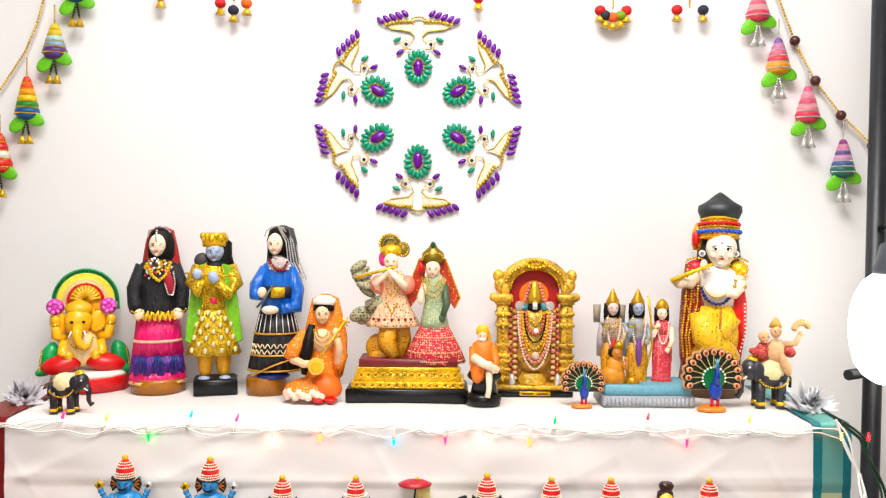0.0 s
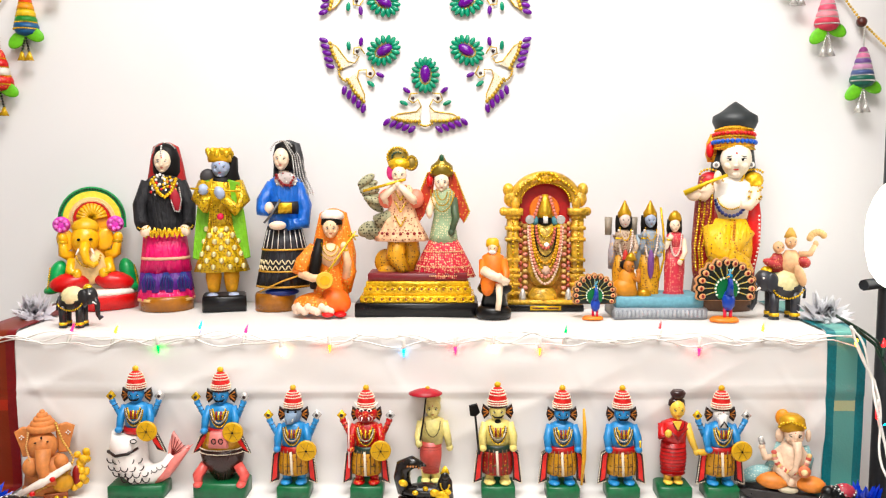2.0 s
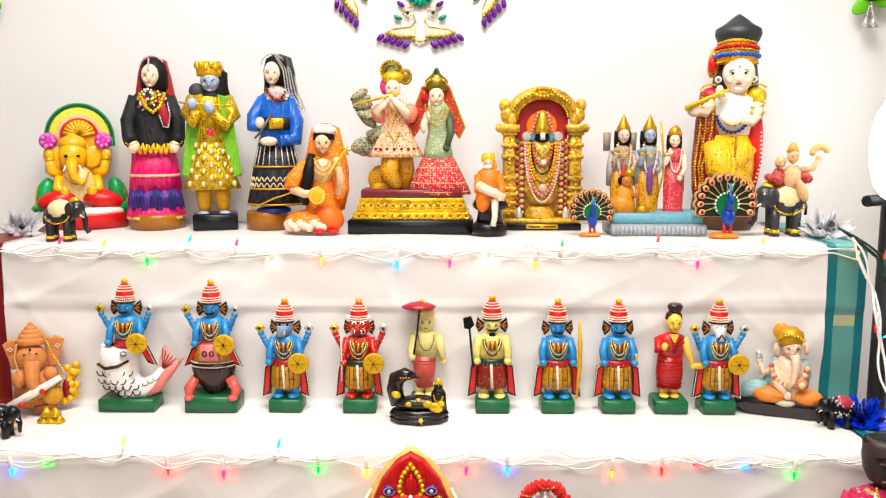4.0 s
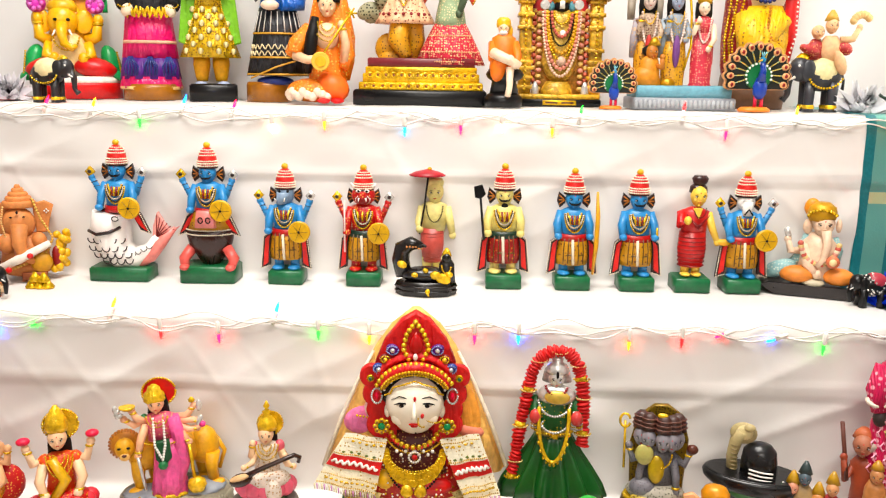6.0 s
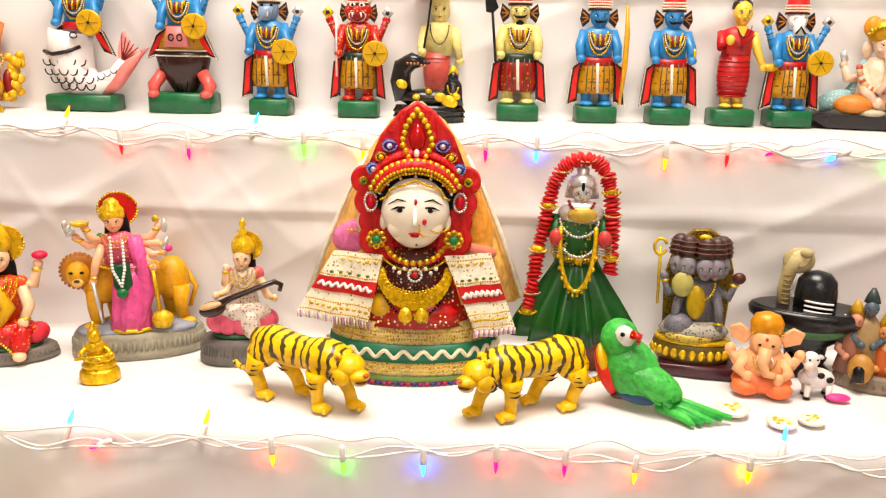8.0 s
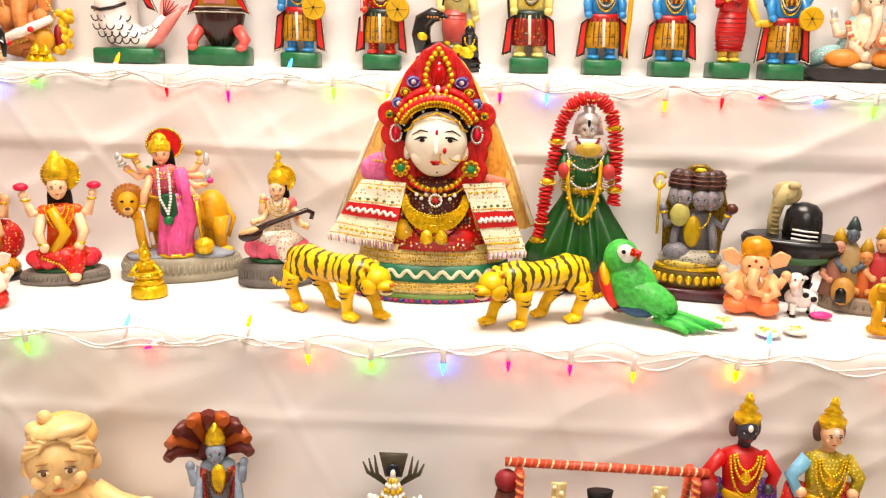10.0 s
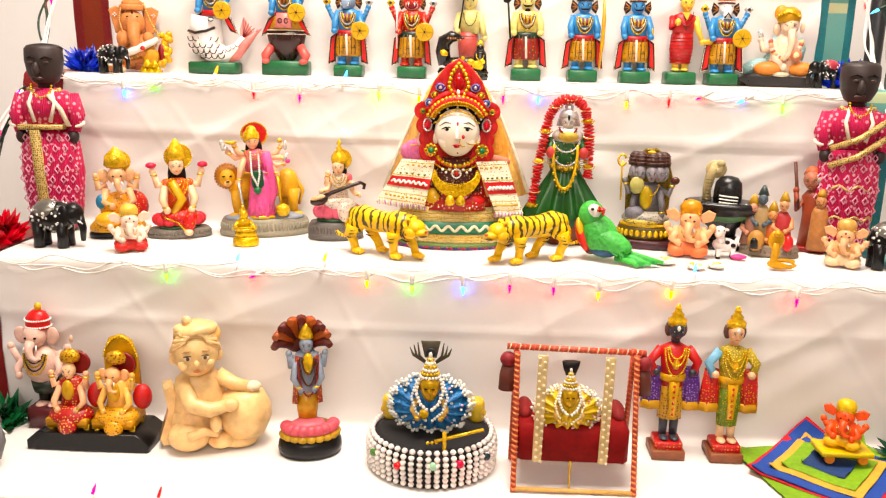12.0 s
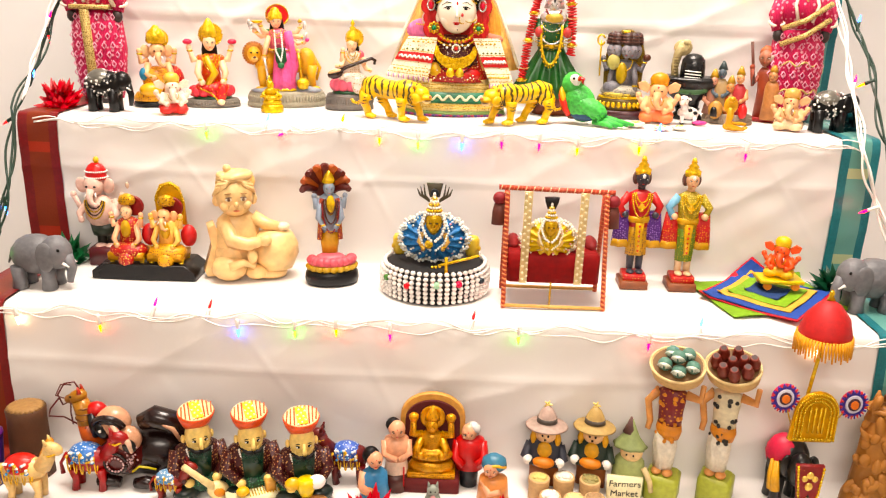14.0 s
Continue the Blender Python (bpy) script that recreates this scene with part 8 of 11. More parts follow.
studded_elephant(0.487, 0.772, STEP_Z[3], 0.060, 1, BLACK, "black elephant covered in silver mirror work", saddle=paint("8a8880", 0.3, 0.6))


# ---- fourth step ----
def wooden_ganesh():
    b = Board(178, 455, 0.00080)
    pale, dark = paint("dcb8aa", 0.4), paint("3a1a1c", 0.35)
    b.box(158, 214, 424, 455, -26, 26, paint("5a141c", 0.35))
    for p in (174, 192):
        b.lathe(p, [(9, 396), (8, 424)], paint("2c2a22", 0.4), n=12)
        b.e(p, 424, 9, 4, pale, -8, 12)
    b.e(178, 364, 27, 30, pale, -4, 22)
    b.lathe(180, [(24, 384), (22, 398), (20, 406)], paint("2f3a2c", 0.4), sy=0.75)
    ganesh_head(b, 172, 318, 17, pale, -8, trunk=1)
    b.lathe(175, [(6, 280), (12, 284), (17, 292), (18, 305), (17, 308)], RED, y=-2)
    for q, r in ((294, 18), (304, 18.6)):
        b.beads([(175 + r * math.cos(2 * math.pi * i / 22), q, -2 - r * 0.8 * math.sin(2 * math.pi * i / 22)) for i in range(23)], 1.6, WHITE, 2.1)
    b.e(177, 275, 5, 6, YELLOW, -2, 5)
    for s in (-1, 1):
        b.arm([(178 + 22 * s, 346, 0), (178 + 34 * s, 358, -6), (178 + 42 * s, 334, -10)], 6, pale)
        b.arm([(178 + 22 * s, 352, -6), (178 + 32 * s, 366, -16), (178 + 26 * s, 374, -24)], 6, pale)
    for r in (14, 20, 26, 32):
        b.beads(b.arc(176, 340, 8 + r * 0.3, r, 175, 5, -20, 14, -6), 1.5, dark if r % 4 else GOLD, 1.9)
    b.place("wooden_ganesh", -0.512, 0.690, STEP_Z[4], "pale wooden elephant-headed figure in a red striped cap", "wooden figure")


def throned_pair():
    b = Board(259, 497, 0.00076)
    b.slab([(186, 470), (332, 470), (350, 484), (350, 497), (168, 497), (168, 484)], -36, 36, BLACK, 0.02)
    for c, robe, body in ((226, "a8202a", "e6b08c"), (295, "d8a020", "eab870")):
        for dp in (-26, 26):
            for dy in (-20, 14):
                b.lathe(c + dp, [(5, 462), (4, 474), (7, 482)], GOLD, y=dy, n=10)
        b.box(c - 32, c + 30, 452, 466, -26, 24, paint("c89420", 0.4, 0.4))
        b.e(c, 452, 34, 16, paint(robe, 0.4), -8, 24)
        b.e(c + 2, 464, 14, 14, paint(robe, 0.4), -28, 10)
        b.e(c + 34, 426, 14, 20, paint("b8202c", 0.5), 6, 13)
        b.lathe(c, [(9, 394), (18, 400), (16, 426), (20, 446)], paint(body if c > 250 else robe, 0.4), sy=0.75)
        b.e(c, 412, 9, 16, paint("c9a02c", 0.4, 0.3), -14, 6)
        for s in (-1, 1):
            b.arm([(c + 15 * s, 404, 0), (c + 24 * s, 408, -6), (c + 26 * s, 388, -8)], 5, paint(body, 0.4), band=GOLD)
            b.arm([(c + 15 * s, 408, -4), (c + 22 * s, 430, -14), (c + 14 * s, 440, -22)], 5, paint(body, 0.4), band=GOLD)
        b.disc(c + 8, 376, 18, paint("8a1420", 0.4), 6, 4)
        b.lathe(c + 1, [(4, 352), (12, 356), (15, 364), (13, 370)], paint("c99a2c", 0.35, 0.5), y=-2)
    b.head(226, 384, 10, 13, paint("efc6a0", 0.4), -6)
    ganesh_head(b, 292, 388, 12, paint("ecb486", 0.4), -8)
    b.slab([(272, 400), (270, 360), (280, 338), (298, 332), (314, 342), (322, 370), (324, 410)], 12, 18, paint("cfa23a", 0.4, 0.4), 0.05)
    b.beads(b.arc(297, 372, 25, 36, 190, 350, 11, 20), 2.2, GOLD, 2)
    b.e(226, 340, 3, 6, paint("d8b8a0", 0.4), 8, 3)
    b.place("throned_pair_idol", -0.432, 0.645, STEP_Z[4], "two seated gilded idols together on one black base", "idol")


def butter_baby():
    b = Board(437, 500, 0.00076)
    ivy = paint("f0cc98", 0.38, var=0.2, bump=0.3, scale=90)
    b.e(408, 462, 34, 38, ivy, 0, 34)
    b.e(400, 476, 32, 24, ivy, -20, 26)
    b.e(444, 486, 20, 13, ivy, -26, 18)
    b.slab([(358, 486), (372, 440), (366, 404), (378, 400), (392, 440), (392, 498), (362, 496)], -6, 20, ivy, 0.06)
    b.lathe(418, [(18, 380), (34, 394), (38, 430), (42, 470)], ivy, sy=0.75)
    b.e(414, 350, 33, 36, ivy, -6, 31, n=22, k=14)
    b.e(414, 366, 26, 20, ivy, -14, 22)
    lash = paint("6a4426", 0.4)
    for s in (-1, 1):
        b.e(414 + 12 * s, 352, 6, 2.8, paint("f6ecd8", 0.3), -34.5, 2.5, n=10, k=5)
        b.e(414 + 12 * s, 352, 2.8, 2.8, lash, -36.2, 1.8, n=8, k=5)
        b.e(414 + 12 * s, 348.6, 6.6, 1, lash, -35, 2.2, rot=4 * s, n=8, k=4)
        b.e(414 + 13 * s, 342, 7, 0.9, paint("a87848", 0.5), -34.5, 1.6, rot=6 * s, n=8, k=4)
        b.e(414 + 17 * s, 364, 9, 8, ivy, -27, 8)
    b.e(414, 361, 4, 6, ivy, -37, 5)
    b.e(414, 372, 6, 1.8, paint("c87a5a", 0.4), -35.5, 3, n=8, k=4)
    rnd = random.Random(9)
    for k in range(26):
        a = math.pi * (1.02 + 0.96 * k / 25)
        b.tube([(414 + 14 * math.cos(a), 330 + 8 * math.sin(a), -30), (414 + 31 * math.cos(a), 344 + 30 * math.sin(a), -22 + 8 * rnd.random()), (414 + 35 * math.cos(a), 352 + 20 * math.sin(a), -4)], [2.4, 3.4, 2], ivy, 6)
    for p in (384, 446):
        b.e(p, 360, 7, 10, ivy, -4, 6)
    b.e(418, 330, 34, 24, paint("eac07e", 0.5, bump=0.5), 2, 28)
    b.e(416, 318, 32, 12, ivy, -6, 24, rot=-6)
    b.e(398, 318, 14, 9, ivy, -8, 12, rot=24)
    b.e(412, 312, 12, 7, ivy, -8, 12)
    b.e(404, 304, 7, 8, ivy, -8, 7, rot=-30)
    b.lathe(480, [(18, 414), (30, 420), (40, 440), (41, 458), (30, 484)], ivy, y=-14, sy=0.9, n=28)
    b.lathe(472, [(26, 484), (28, 492), (26, 498)], ivy, y=-14, sy=0.9, n=28)
    b.tube([(394, 394, -10), (404, 424, -34), (430, 430, -44), (456, 424, -46)], [14, 13, 12, 9], ivy)
    b.tube([(444, 392, -6), (466, 404, -16), (490, 410, -24)], [13, 11, 9], ivy)
    b.e(492, 408, 13, 8, paint("f2e0c0", 0.45), -24, 10)
    b.e(458, 424, 12, 10, ivy, -48, 9)
    b.e(436, 452, 9, 13, ivy, -44, 9)
    b.tube([(398, 470, -40), (420, 462, -44), (440, 470, -42)], [8, 7, 6], ivy)
    b.place("butter_baby_figurine", -0.299, 0.655, STEP_Z[4], "cream resin crawling child hugging a round pot", "figurine")


def serpent_hood_idol():
    b = Board(587, 515, 0.00076)
    b.lathe(587, [(40, 488), (46, 496), (47, 506), (45, 515)], BLACK, sy=0.75, n=32)
    b.lathe(587, [(34, 474), (40, 482), (41, 490)], paint("8a6a3a", 0.45), sy=0.75)
    for k in range(11):
        a = math.pi * k / 10
        b.e(587 - 34 * math.cos(a), 474, 10, 9, paint("d2606a", 0.45), -24 * math.sin(a), 9)
        b.e(587 - 38 * math.cos(a), 485, 8, 6, paint("b8923a", 0.45), -28 * math.sin(a), 7)
    b.e(584, 468, 26, 8, paint("d8707a", 0.45), -8, 18)
    yel, sk = paint("d09a1e", 0.4), paint("8f9aa8", 0.45)
    b.lathe(584, [(14, 420), (16, 440), (13, 462)], yel, sy=0.75, n=24, pleats=6, amp=0.06)
    b.lathe(584, [(8, 356), (17, 362), (14, 392), (15, 424)], sk, sy=0.7)
    for s in (-1, 1):
        b.slab([(584 + 9 * s, 362), (584 + 17 * s, 364), (584 + 22 * s, 436), (584 + 14 * s, 438)][::s], -10, 2, paint("9c3a24", 0.45), 0.05)
        b.arm([(584 + 16 * s, 366, 0), (584 + 24 * s, 378, -6), (584 + 26 * s, 358, -10)], 5, sk)
        b.arm([(584 + 15 * s, 370, -4), (584 + 20 * s, 396, -12), (584 + 10 * s, 412, -16)], 5, sk, band=GOLD)
    b.e(585, 374, 8, 18, GOLD, -13, 5)
    for r in (26, 44, 60):
        b.beads(b.arc(585, 362, 4 + r * 0.18, r, 175, 5, -14, 14, -3), 1.7, (DKRED, WHITE, BROWN)[r % 3], 1.9)
    b.head(583, 346, 10, 13, sk, -8)
    b.lathe(583, [(2, 314), (6, 320), (10, 330), (11, 336)], GOLD, y=-6)
    hood = paint("6a2414", 0.4)
    b.e(577, 336, 32, 28, hood, 8, 8)
    for k in range(9):
        a = radians(175 + 190 * k / 8)
        b.tube([(577 + 14 * math.cos(a), 346 + 12 * math.sin(a), 4), (577 + 34 * math.cos(a), 340 + 32 * math.sin(a), -4), (577 + 40 * math.cos(a), 344 + 36 * math.sin(a), -14)], [8, 8, 5], (hood, paint("a8562a", 0.4))[k % 2], 8)
    b.place("serpent_hood_idol", -0.186, 0.642, STEP_Z[4], "blue-skinned idol under a fan of serpent hoods", "idol")


def beaded_throne():
    t = thing("beaded_cushion", -0.048, 0.628, STEP_Z[4], "round black velvet cushion ringed with white beads", "cushion")
    b = Board(0, 0, 0.00072)
    b.lathe(0, [(78, -56), (90, -50), (94, -30), (92, 0)], paint("0d0b0d", 0.8), sy=0.92, n=48)
    part("cushion", b, t)
    b = Board(0, 0, 0.00072)
    for k in range(48):
        a = 2 * math.pi * k / 48
        for j in range(7):
            r = 93 + 4 * math.sin(math.pi * min(j, 5) / 6) - (2 if j == 0 else 0)
            b.e(r * math.cos(a), -55 + j * 8.2, 4.7, 4.2, paint("efe8e2", 0.25), -r * 0.92 * math.sin(a), 4.7, n=8, k=5)
    part("bead_skirt", b, t, "rows of white pearl beads")
    for k, c in ((15, "d8203c"), (4, "2a3a44"), (11, "a8d0b0"), (19, "5a8a4a"), (8, "c83450")):
        b = Board(0, 0, 0.00072)
        a = 2 * math.pi * k / 46
        a = -a
        b.e(97 * math.cos(a), -32 - (k % 3) * 3, 6.5, 6.5, paint(c, 0.1), 97 * 0.92 * math.sin(a), 5)
        part("gem", b, t, "coloured glass gem")


def cradle_idol(x, y, z, u, robe, edge, face, plume, label):
    """Small crawling idol: a flared ruffled dress with a lace rim, beaded face and crown, a feather crest."""
    b = Board(0, 0, u)
    rnd = random.Random(len(label))
    silk, lace, shine = paint(robe, 0.42), paint(edge, 0.35), paint("f2eee4", 0.3)
    n = 96
    rows = []
    for j, (f, yy) in enumerate(((0.18, -26), (0.4, -24), (0.62, -19), (0.82, -11), (1.0, -2))):
        row = []
        for i in range(n):
            a = 2 * math.pi * i / n
            w = 1 + 0.05 * f * math.sin(15 * a + 0.5 * j)
            row.append(b.at(62 * f * w * math.cos(a), -45 + min(46 * f * w * math.sin(a), 42), yy + 7 * f * math.sin(15 * a)))
        rows.append(row)
    b.rings(rows[::-1], silk)
    b.e(0, -40, 46, 34, silk, 10, 22)
    # lace frill round the hem, in two loose rows
    for r, dy, rr in ((1.0, -4, 3.4), (0.93, -9, 2.4), (1.05, 0, 2.6)):
        for i in range(66):
            a = 2 * math.pi * i / 66
            j = r * rnd.uniform(0.96, 1.05)
            b.e(63 * j * math.cos(a), -45 + min(47 * j * math.sin(a), 43), rr * rnd.uniform(0.8, 1.4), rr, (lace, shine)[i % 2], dy + 7 * math.sin(15 * a), rr, rot=rnd.uniform(0, 180), n=6, k=4)
    for i in range(26):
        a = rnd.uniform(0, 2 * math.pi)
        f = rnd.uniform(0.5, 0.85)
        b.e(62 * f * math.cos(a), -45 + 45 * f * math.sin(a), 2.6, 2.2, (shine, lace, paint("e8a0a8", 0.4))[i % 3], -27 + 14 * f, 2.4, n=6, k=4)
    # face set low in the dress, strings of pearls round it
    b.lathe(0, [(9, -98), (15, -90), (15, -76), (9, -64), (3, -58)], paint(face, 0.3, 0.5), y=-26, sy=0.7, n=18)
    for s in (-1, 1):
        b.e(5.5 * s, -82, 2.8, 1.4, HAIR, -36, 1.3, n=6, k=4)
        b.e(19 * s, -82, 4, 8, GOLD, -24, 4)
        b.beads([(17 * s, -94, -28), (21 * s, -76, -32), (14 * s, -58, -36), (3 * s, -48, -37)], 3.2, shine, 1.8)
        b.beads([(20 * s, -90, -26), (28 * s, -66, -31), (20 * s, -44, -35), (4 * s, -30, -36)], 2.6, lace, 1.9)
        b.arm([(20 * s, -60, -24), (26 * s, -46, -32), (18 * s, -34, -36)], 4.6, paint("d8b070", 0.35, 0.4), band=GOLD)
    b.e(0, -78, 2, 5, paint(face, 0.3, 0.5), -37, 3, n=6, k=4)
    b.e(-8, -42, 8, 9, GOLD, -36, 5)
    for j in range(6):
        q, r = -98 - 5.4 * j, 15 * (1 - j / 6.6)
        b.beads([(r * math.cos(2 * math.pi * i / 16), q, -22 - r * 0.7 * math.sin(2 * math.pi * i / 16)) for i in range(17)], 2.7, (shine, GOLD)[j % 2], 1.9)
    b.lathe(0, [(3, -130), (8, -114), (13, -98)], paint("e2cf9e", 0.3, 0.5), y=-22, sy=0.7)
    b.e(0, -132, 3, 5, shine, -22, 3)
    vane = paint("4a4230", 0.5)
    if plume:
        b.slab([(-9, -126), (-15, -152), (15, -152), (9, -126)], -18, -13, vane, 0.05)
        b.disc(0, -134, 8, paint("14202c", 0.35), -21, 4, 16)
        for s in (-1, 1):
            for k in range(3):
                b.tube([(8 * s, -118, -16), ((17 + 5 * k) * s, -128 - k, -16), ((20 + 6 * k) * s, -150 + 4 * k, -16)], [2.6, 2.2, 0.8], vane, 6)
    else:
        b.lathe(0, [(17, -148), (15, -136), (9, -120)], HAIR, y=-16, sy=0.4, n=18, pleats=9, amp=0.06)
    return b.place("cradle_idol", x, y, z, label, "idol", "crawling idols in ruffled dress", 0.01)


def swing():
    t = thing("swing_frame", 0.102, 0.612, STEP_Z[4], "rope-wrapped toy swing frame with a red velvet seat", "toy swing")
    rope, u = paint("b8503e", 0.5), 0.00072
    for dp in (-86, 86):
        for dy in (-58, 40):
            b = Board(0, 0, u, u * 0.965)
            b.tube([(dp, 0, dy), (dp * 0.99, -204, dy * 0.25)], 4, rope, 10)
            for k in range(26):
                f = k / 26
                b.e(dp * (1 - 0.01 * f), -204 * f - 4, 5.4, 2.2, paint("d8885e", 0.5), dy * (1 - 0.75 * f), 5.4, rot=24, n=8, k=4)
            part("post", b, t)
    b = Board(0, 0, u, u * 0.965)
    b.tube([(-100, -208, -4), (100, -204, -4)], 4.6, rope, 10)
    for k in range(28):
        b.e(-96 + 7 * k, -207.8 + 0.14 * k, 2.4, 5.6, (paint("e0c0a0", 0.5), paint("c86a54", 0.5))[k % 2], -4, 5.6, rot=24, n=8, k=4)
    part("top_bar", b, t)
    for dy in (-58, 40):
        b = Board(0, 0, u, u * 0.965)
        b.tube([(-86, -4, dy), (86, -4, dy)], 3.4, paint("d2a86a", 0.5), 8)
        part("base_bar", b, t)
    b = Board(0, 0, u, u * 0.965)
    b.box(-82, 78, -100, -44, -44, 34, paint("8a0610", 0.75, spec=0.2))
    part("seat", b, t, "thick red velvet seat block")
    for p in (-70, 66):
        b = Board(0, 0, u, u * 0.965)
        b.e(p, -104, 12, 13, paint("8a0a16", 0.75), 10, 30)
        part("bolster", b, t, "red velvet bolster")
    for p in (-52, 42):
        b = Board(0, 0, u, u * 0.965)
        b.slab([(p - 6, -212), (p + 8, -212), (p + 5, -44), (p - 8, -44)], -49, -46, paint("d8c294", 0.4, 0.3), 0.02)
        for k in range(28):
            b.e(p + (3.5 if k % 2 else -3.5), -208 + 6 * k, 2.4, 2.4, paint("efe2c2", 0.3), -50, 2, n=6, k=4)
        part("strap", b, t, "beaded gold ribbon strap")
    for p in (-98, 98):
        b = Board(0, 0, u, u * 0.965)
        b.e(p, -188, 12, 12, paint("8a2228", 0.6), -6, 11)
        b.lathe(p, [(9, -178), (12, -164), (13, -140)], paint("6e3428", 0.6), y=-6, n=18, pleats=9, amp=0.12)
        part("tassel", b, t, "maroon thread tassel")
    b = Board(0, 0, u, u * 0.965)
    b.beads([(-5, -44, -46), (-6, 0, -52), (-10, 40, -86), (-14, 130, -92)], 2, GOLD, 1.9)
    part("chain", b, t, "thin hanging gold chain")


def robed_standing(cp, x, y, skin, robe, scarf, skirt, feet, label, narrow):
    b = Board(0, 0, 0.00066, 0.00074)
    b.box(-30, 26, -14, 0, -30, 26, paint("8a5238", 0.45))
    b.box(-24, 22, -26, -13, -24, 20, paint("b8202a", 0.45))
    for p in (-9, 9):
        b.lathe(p, [(8, -62), (7, -32)], paint(feet, 0.4), n=12)
        b.e(p, -29, 8, 4, paint(feet, 0.4), -10, 11)
    b.lathe(0, [(18, -120), (20, -90), (17, -52) if narrow else (21, -60)], paint(skirt, 0.45), sy=0.72, n=32, pleats=8, amp=0.06)
    b.lathe(0, [(9, -180), (25, -172), (21, -142), (19, -112)], paint(robe, 0.45), sy=0.7)
    gilt = paint("e0b040", 0.35, 0.2)
    b.lathe(0, [(21, -132), (22.5, -127), (21, -121)], gilt, sy=0.76, n=24)
    b.slab([(-8, -122), (8, -122), (5, -66), (-5, -66)], -21, -14, gilt, 0.08)
    b.e(0, -150, 6, 8, gilt, -18, 4)
    for k in range(6):
        b.e(0, -116 + 9 * k, 2.4, 2.4, paint("c8281e", 0.3), -21, 2, n=6, k=4)
    for s in (-1, 1):
        b.tube([(22 * s, -170, 0), (40 * s, -150, -2), (30 * s, -132, -10)], [9, 8, 7], paint(robe if not narrow or s > 0 else "7aaec8", 0.45))
        b.e(30 * s, -136, 7, 6, paint(skin, 0.4), -12, 6)
        b.lathe(32 * s, [(12, -140), (16, -112), (18, -84)], paint(scarf, 0.5), y=2, sy=0.6, n=26, pleats=6, amp=0.1)
        b.lathe(32 * s, [(18.4, -88), (18.8, -74)], paint("c99a20", 0.4, 0.3), y=2, sy=0.62, n=26, pleats=6, amp=0.1)
        b.e(12 * s, -200, 7, 12, paint("6a4a44", 0.5), 4, 6)
    for r in (18, 30, 46):
        b.beads(b.arc(0, -178, 8 + r * 0.25, r, 175, 5, -16, 14, -5), 1.8, GOLD, 1.9)
    b.lathe(0, [(7, -190), (8, -178)], paint(skin, 0.4))
    b.head(0, -200, 13, 17, paint(skin, 0.4), -4)
    b.lathe(0, [(3, -240), (6, -232), (5, -230), (11, -224), (9, -222), (16, -216), (15, -207)], GOLD, y=-1)
    b.e(0, -206, 3, 4, WHITE, -16, 2)
    b.place("robed_figure", x, y, STEP_Z[4], label, "wooden figure", "pair of robed figures")


def rug_and_ganesh():
    t = thing("woven_mat", 0.390, 0.640, STEP_Z[4], "small layered square mat in blue, green, gold and red", "mat", turn=6)
    def layer(nm, w, d, rot, z, mat):
        w, d = w * 0.95, d * 0.92
        b = Board(0, 0, 1.0)
        c, s = math.cos(radians(rot)), math.sin(radians(rot))
        rows = []
        n = 8
        for j in range(n + 1):
            row = []
            for i in range(n + 1):
                X, Y = w * (i / n - 0.5), d * (j / n - 0.5)
                curl = 0.0012 * (math.sin(9 * i / n) + math.cos(7 * j / n + rot)) + (0.006 if (i == 0 and j == n) else 0)
                dx, dy = X * c - Y * s, X * s + Y * c
                up = max(0.0, dy - 0.058)
                row.append((dx, dy - 0.75 * up, z + max(curl, -0.0008) + 0.8 * up))
            rows.append(row)
        b.rings(rows, mat, closed=False)
        low = [[(v[0], v[1], v[2] - 0.0012) for v in r] for r in rows]
        b.rings([r[::-1] for r in low], mat, closed=False)
        part(nm, b, t)
    w = 400
    layer("green_layer", 0.175, 0.135, 8, 0.003, paint("7fa83a", 0.7, weave=w))
    layer("red_layer", 0.146, 0.140, 44, 0.0045, paint("c8323c", 0.7, weave=w))
    layer("blue_layer", 0.139, 0.133, 45, 0.006, paint("15479a", 0.7, weave=w))
    layer("gold_layer", 0.110, 0.104, 45, 0.0075, paint("cfa85a", 0.7, weave=w))
    layer("green_layer", 0.088, 0.084, 45, 0.009, paint("7fa83a", 0.7, weave=w))
    layer("blue_layer", 0.052, 0.050, 45, 0.0105, paint("1d3f74", 0.7, weave=w))
    small_ganesh(0.405, 0.650, STEP_Z[4] + 0.027, 0.00035, "e2603c", "e6c21e", "e6b41c", "small orange elephant-headed idol on a rolling board", "rolling_ganesh")
    t = thing("toy_cart", 0.405, 0.648, STEP_Z[4] + 0.012, "low yellow wheeled board carrying a small idol", "toy cart")
    b = Board(0, 0, 0.0005)
    b.box(-56, 56, -30, -20, -34, 34, paint("e2c24a", 0.4))
    part("deck", b, t)
    for p in (-36, 36):
        for y in (-30, 24):
            b = Board(0, 0, 0.0005)
            b.disc(p, -12, 11, paint("e08a20", 0.4), y, 8)
            part("wheel", b, t)


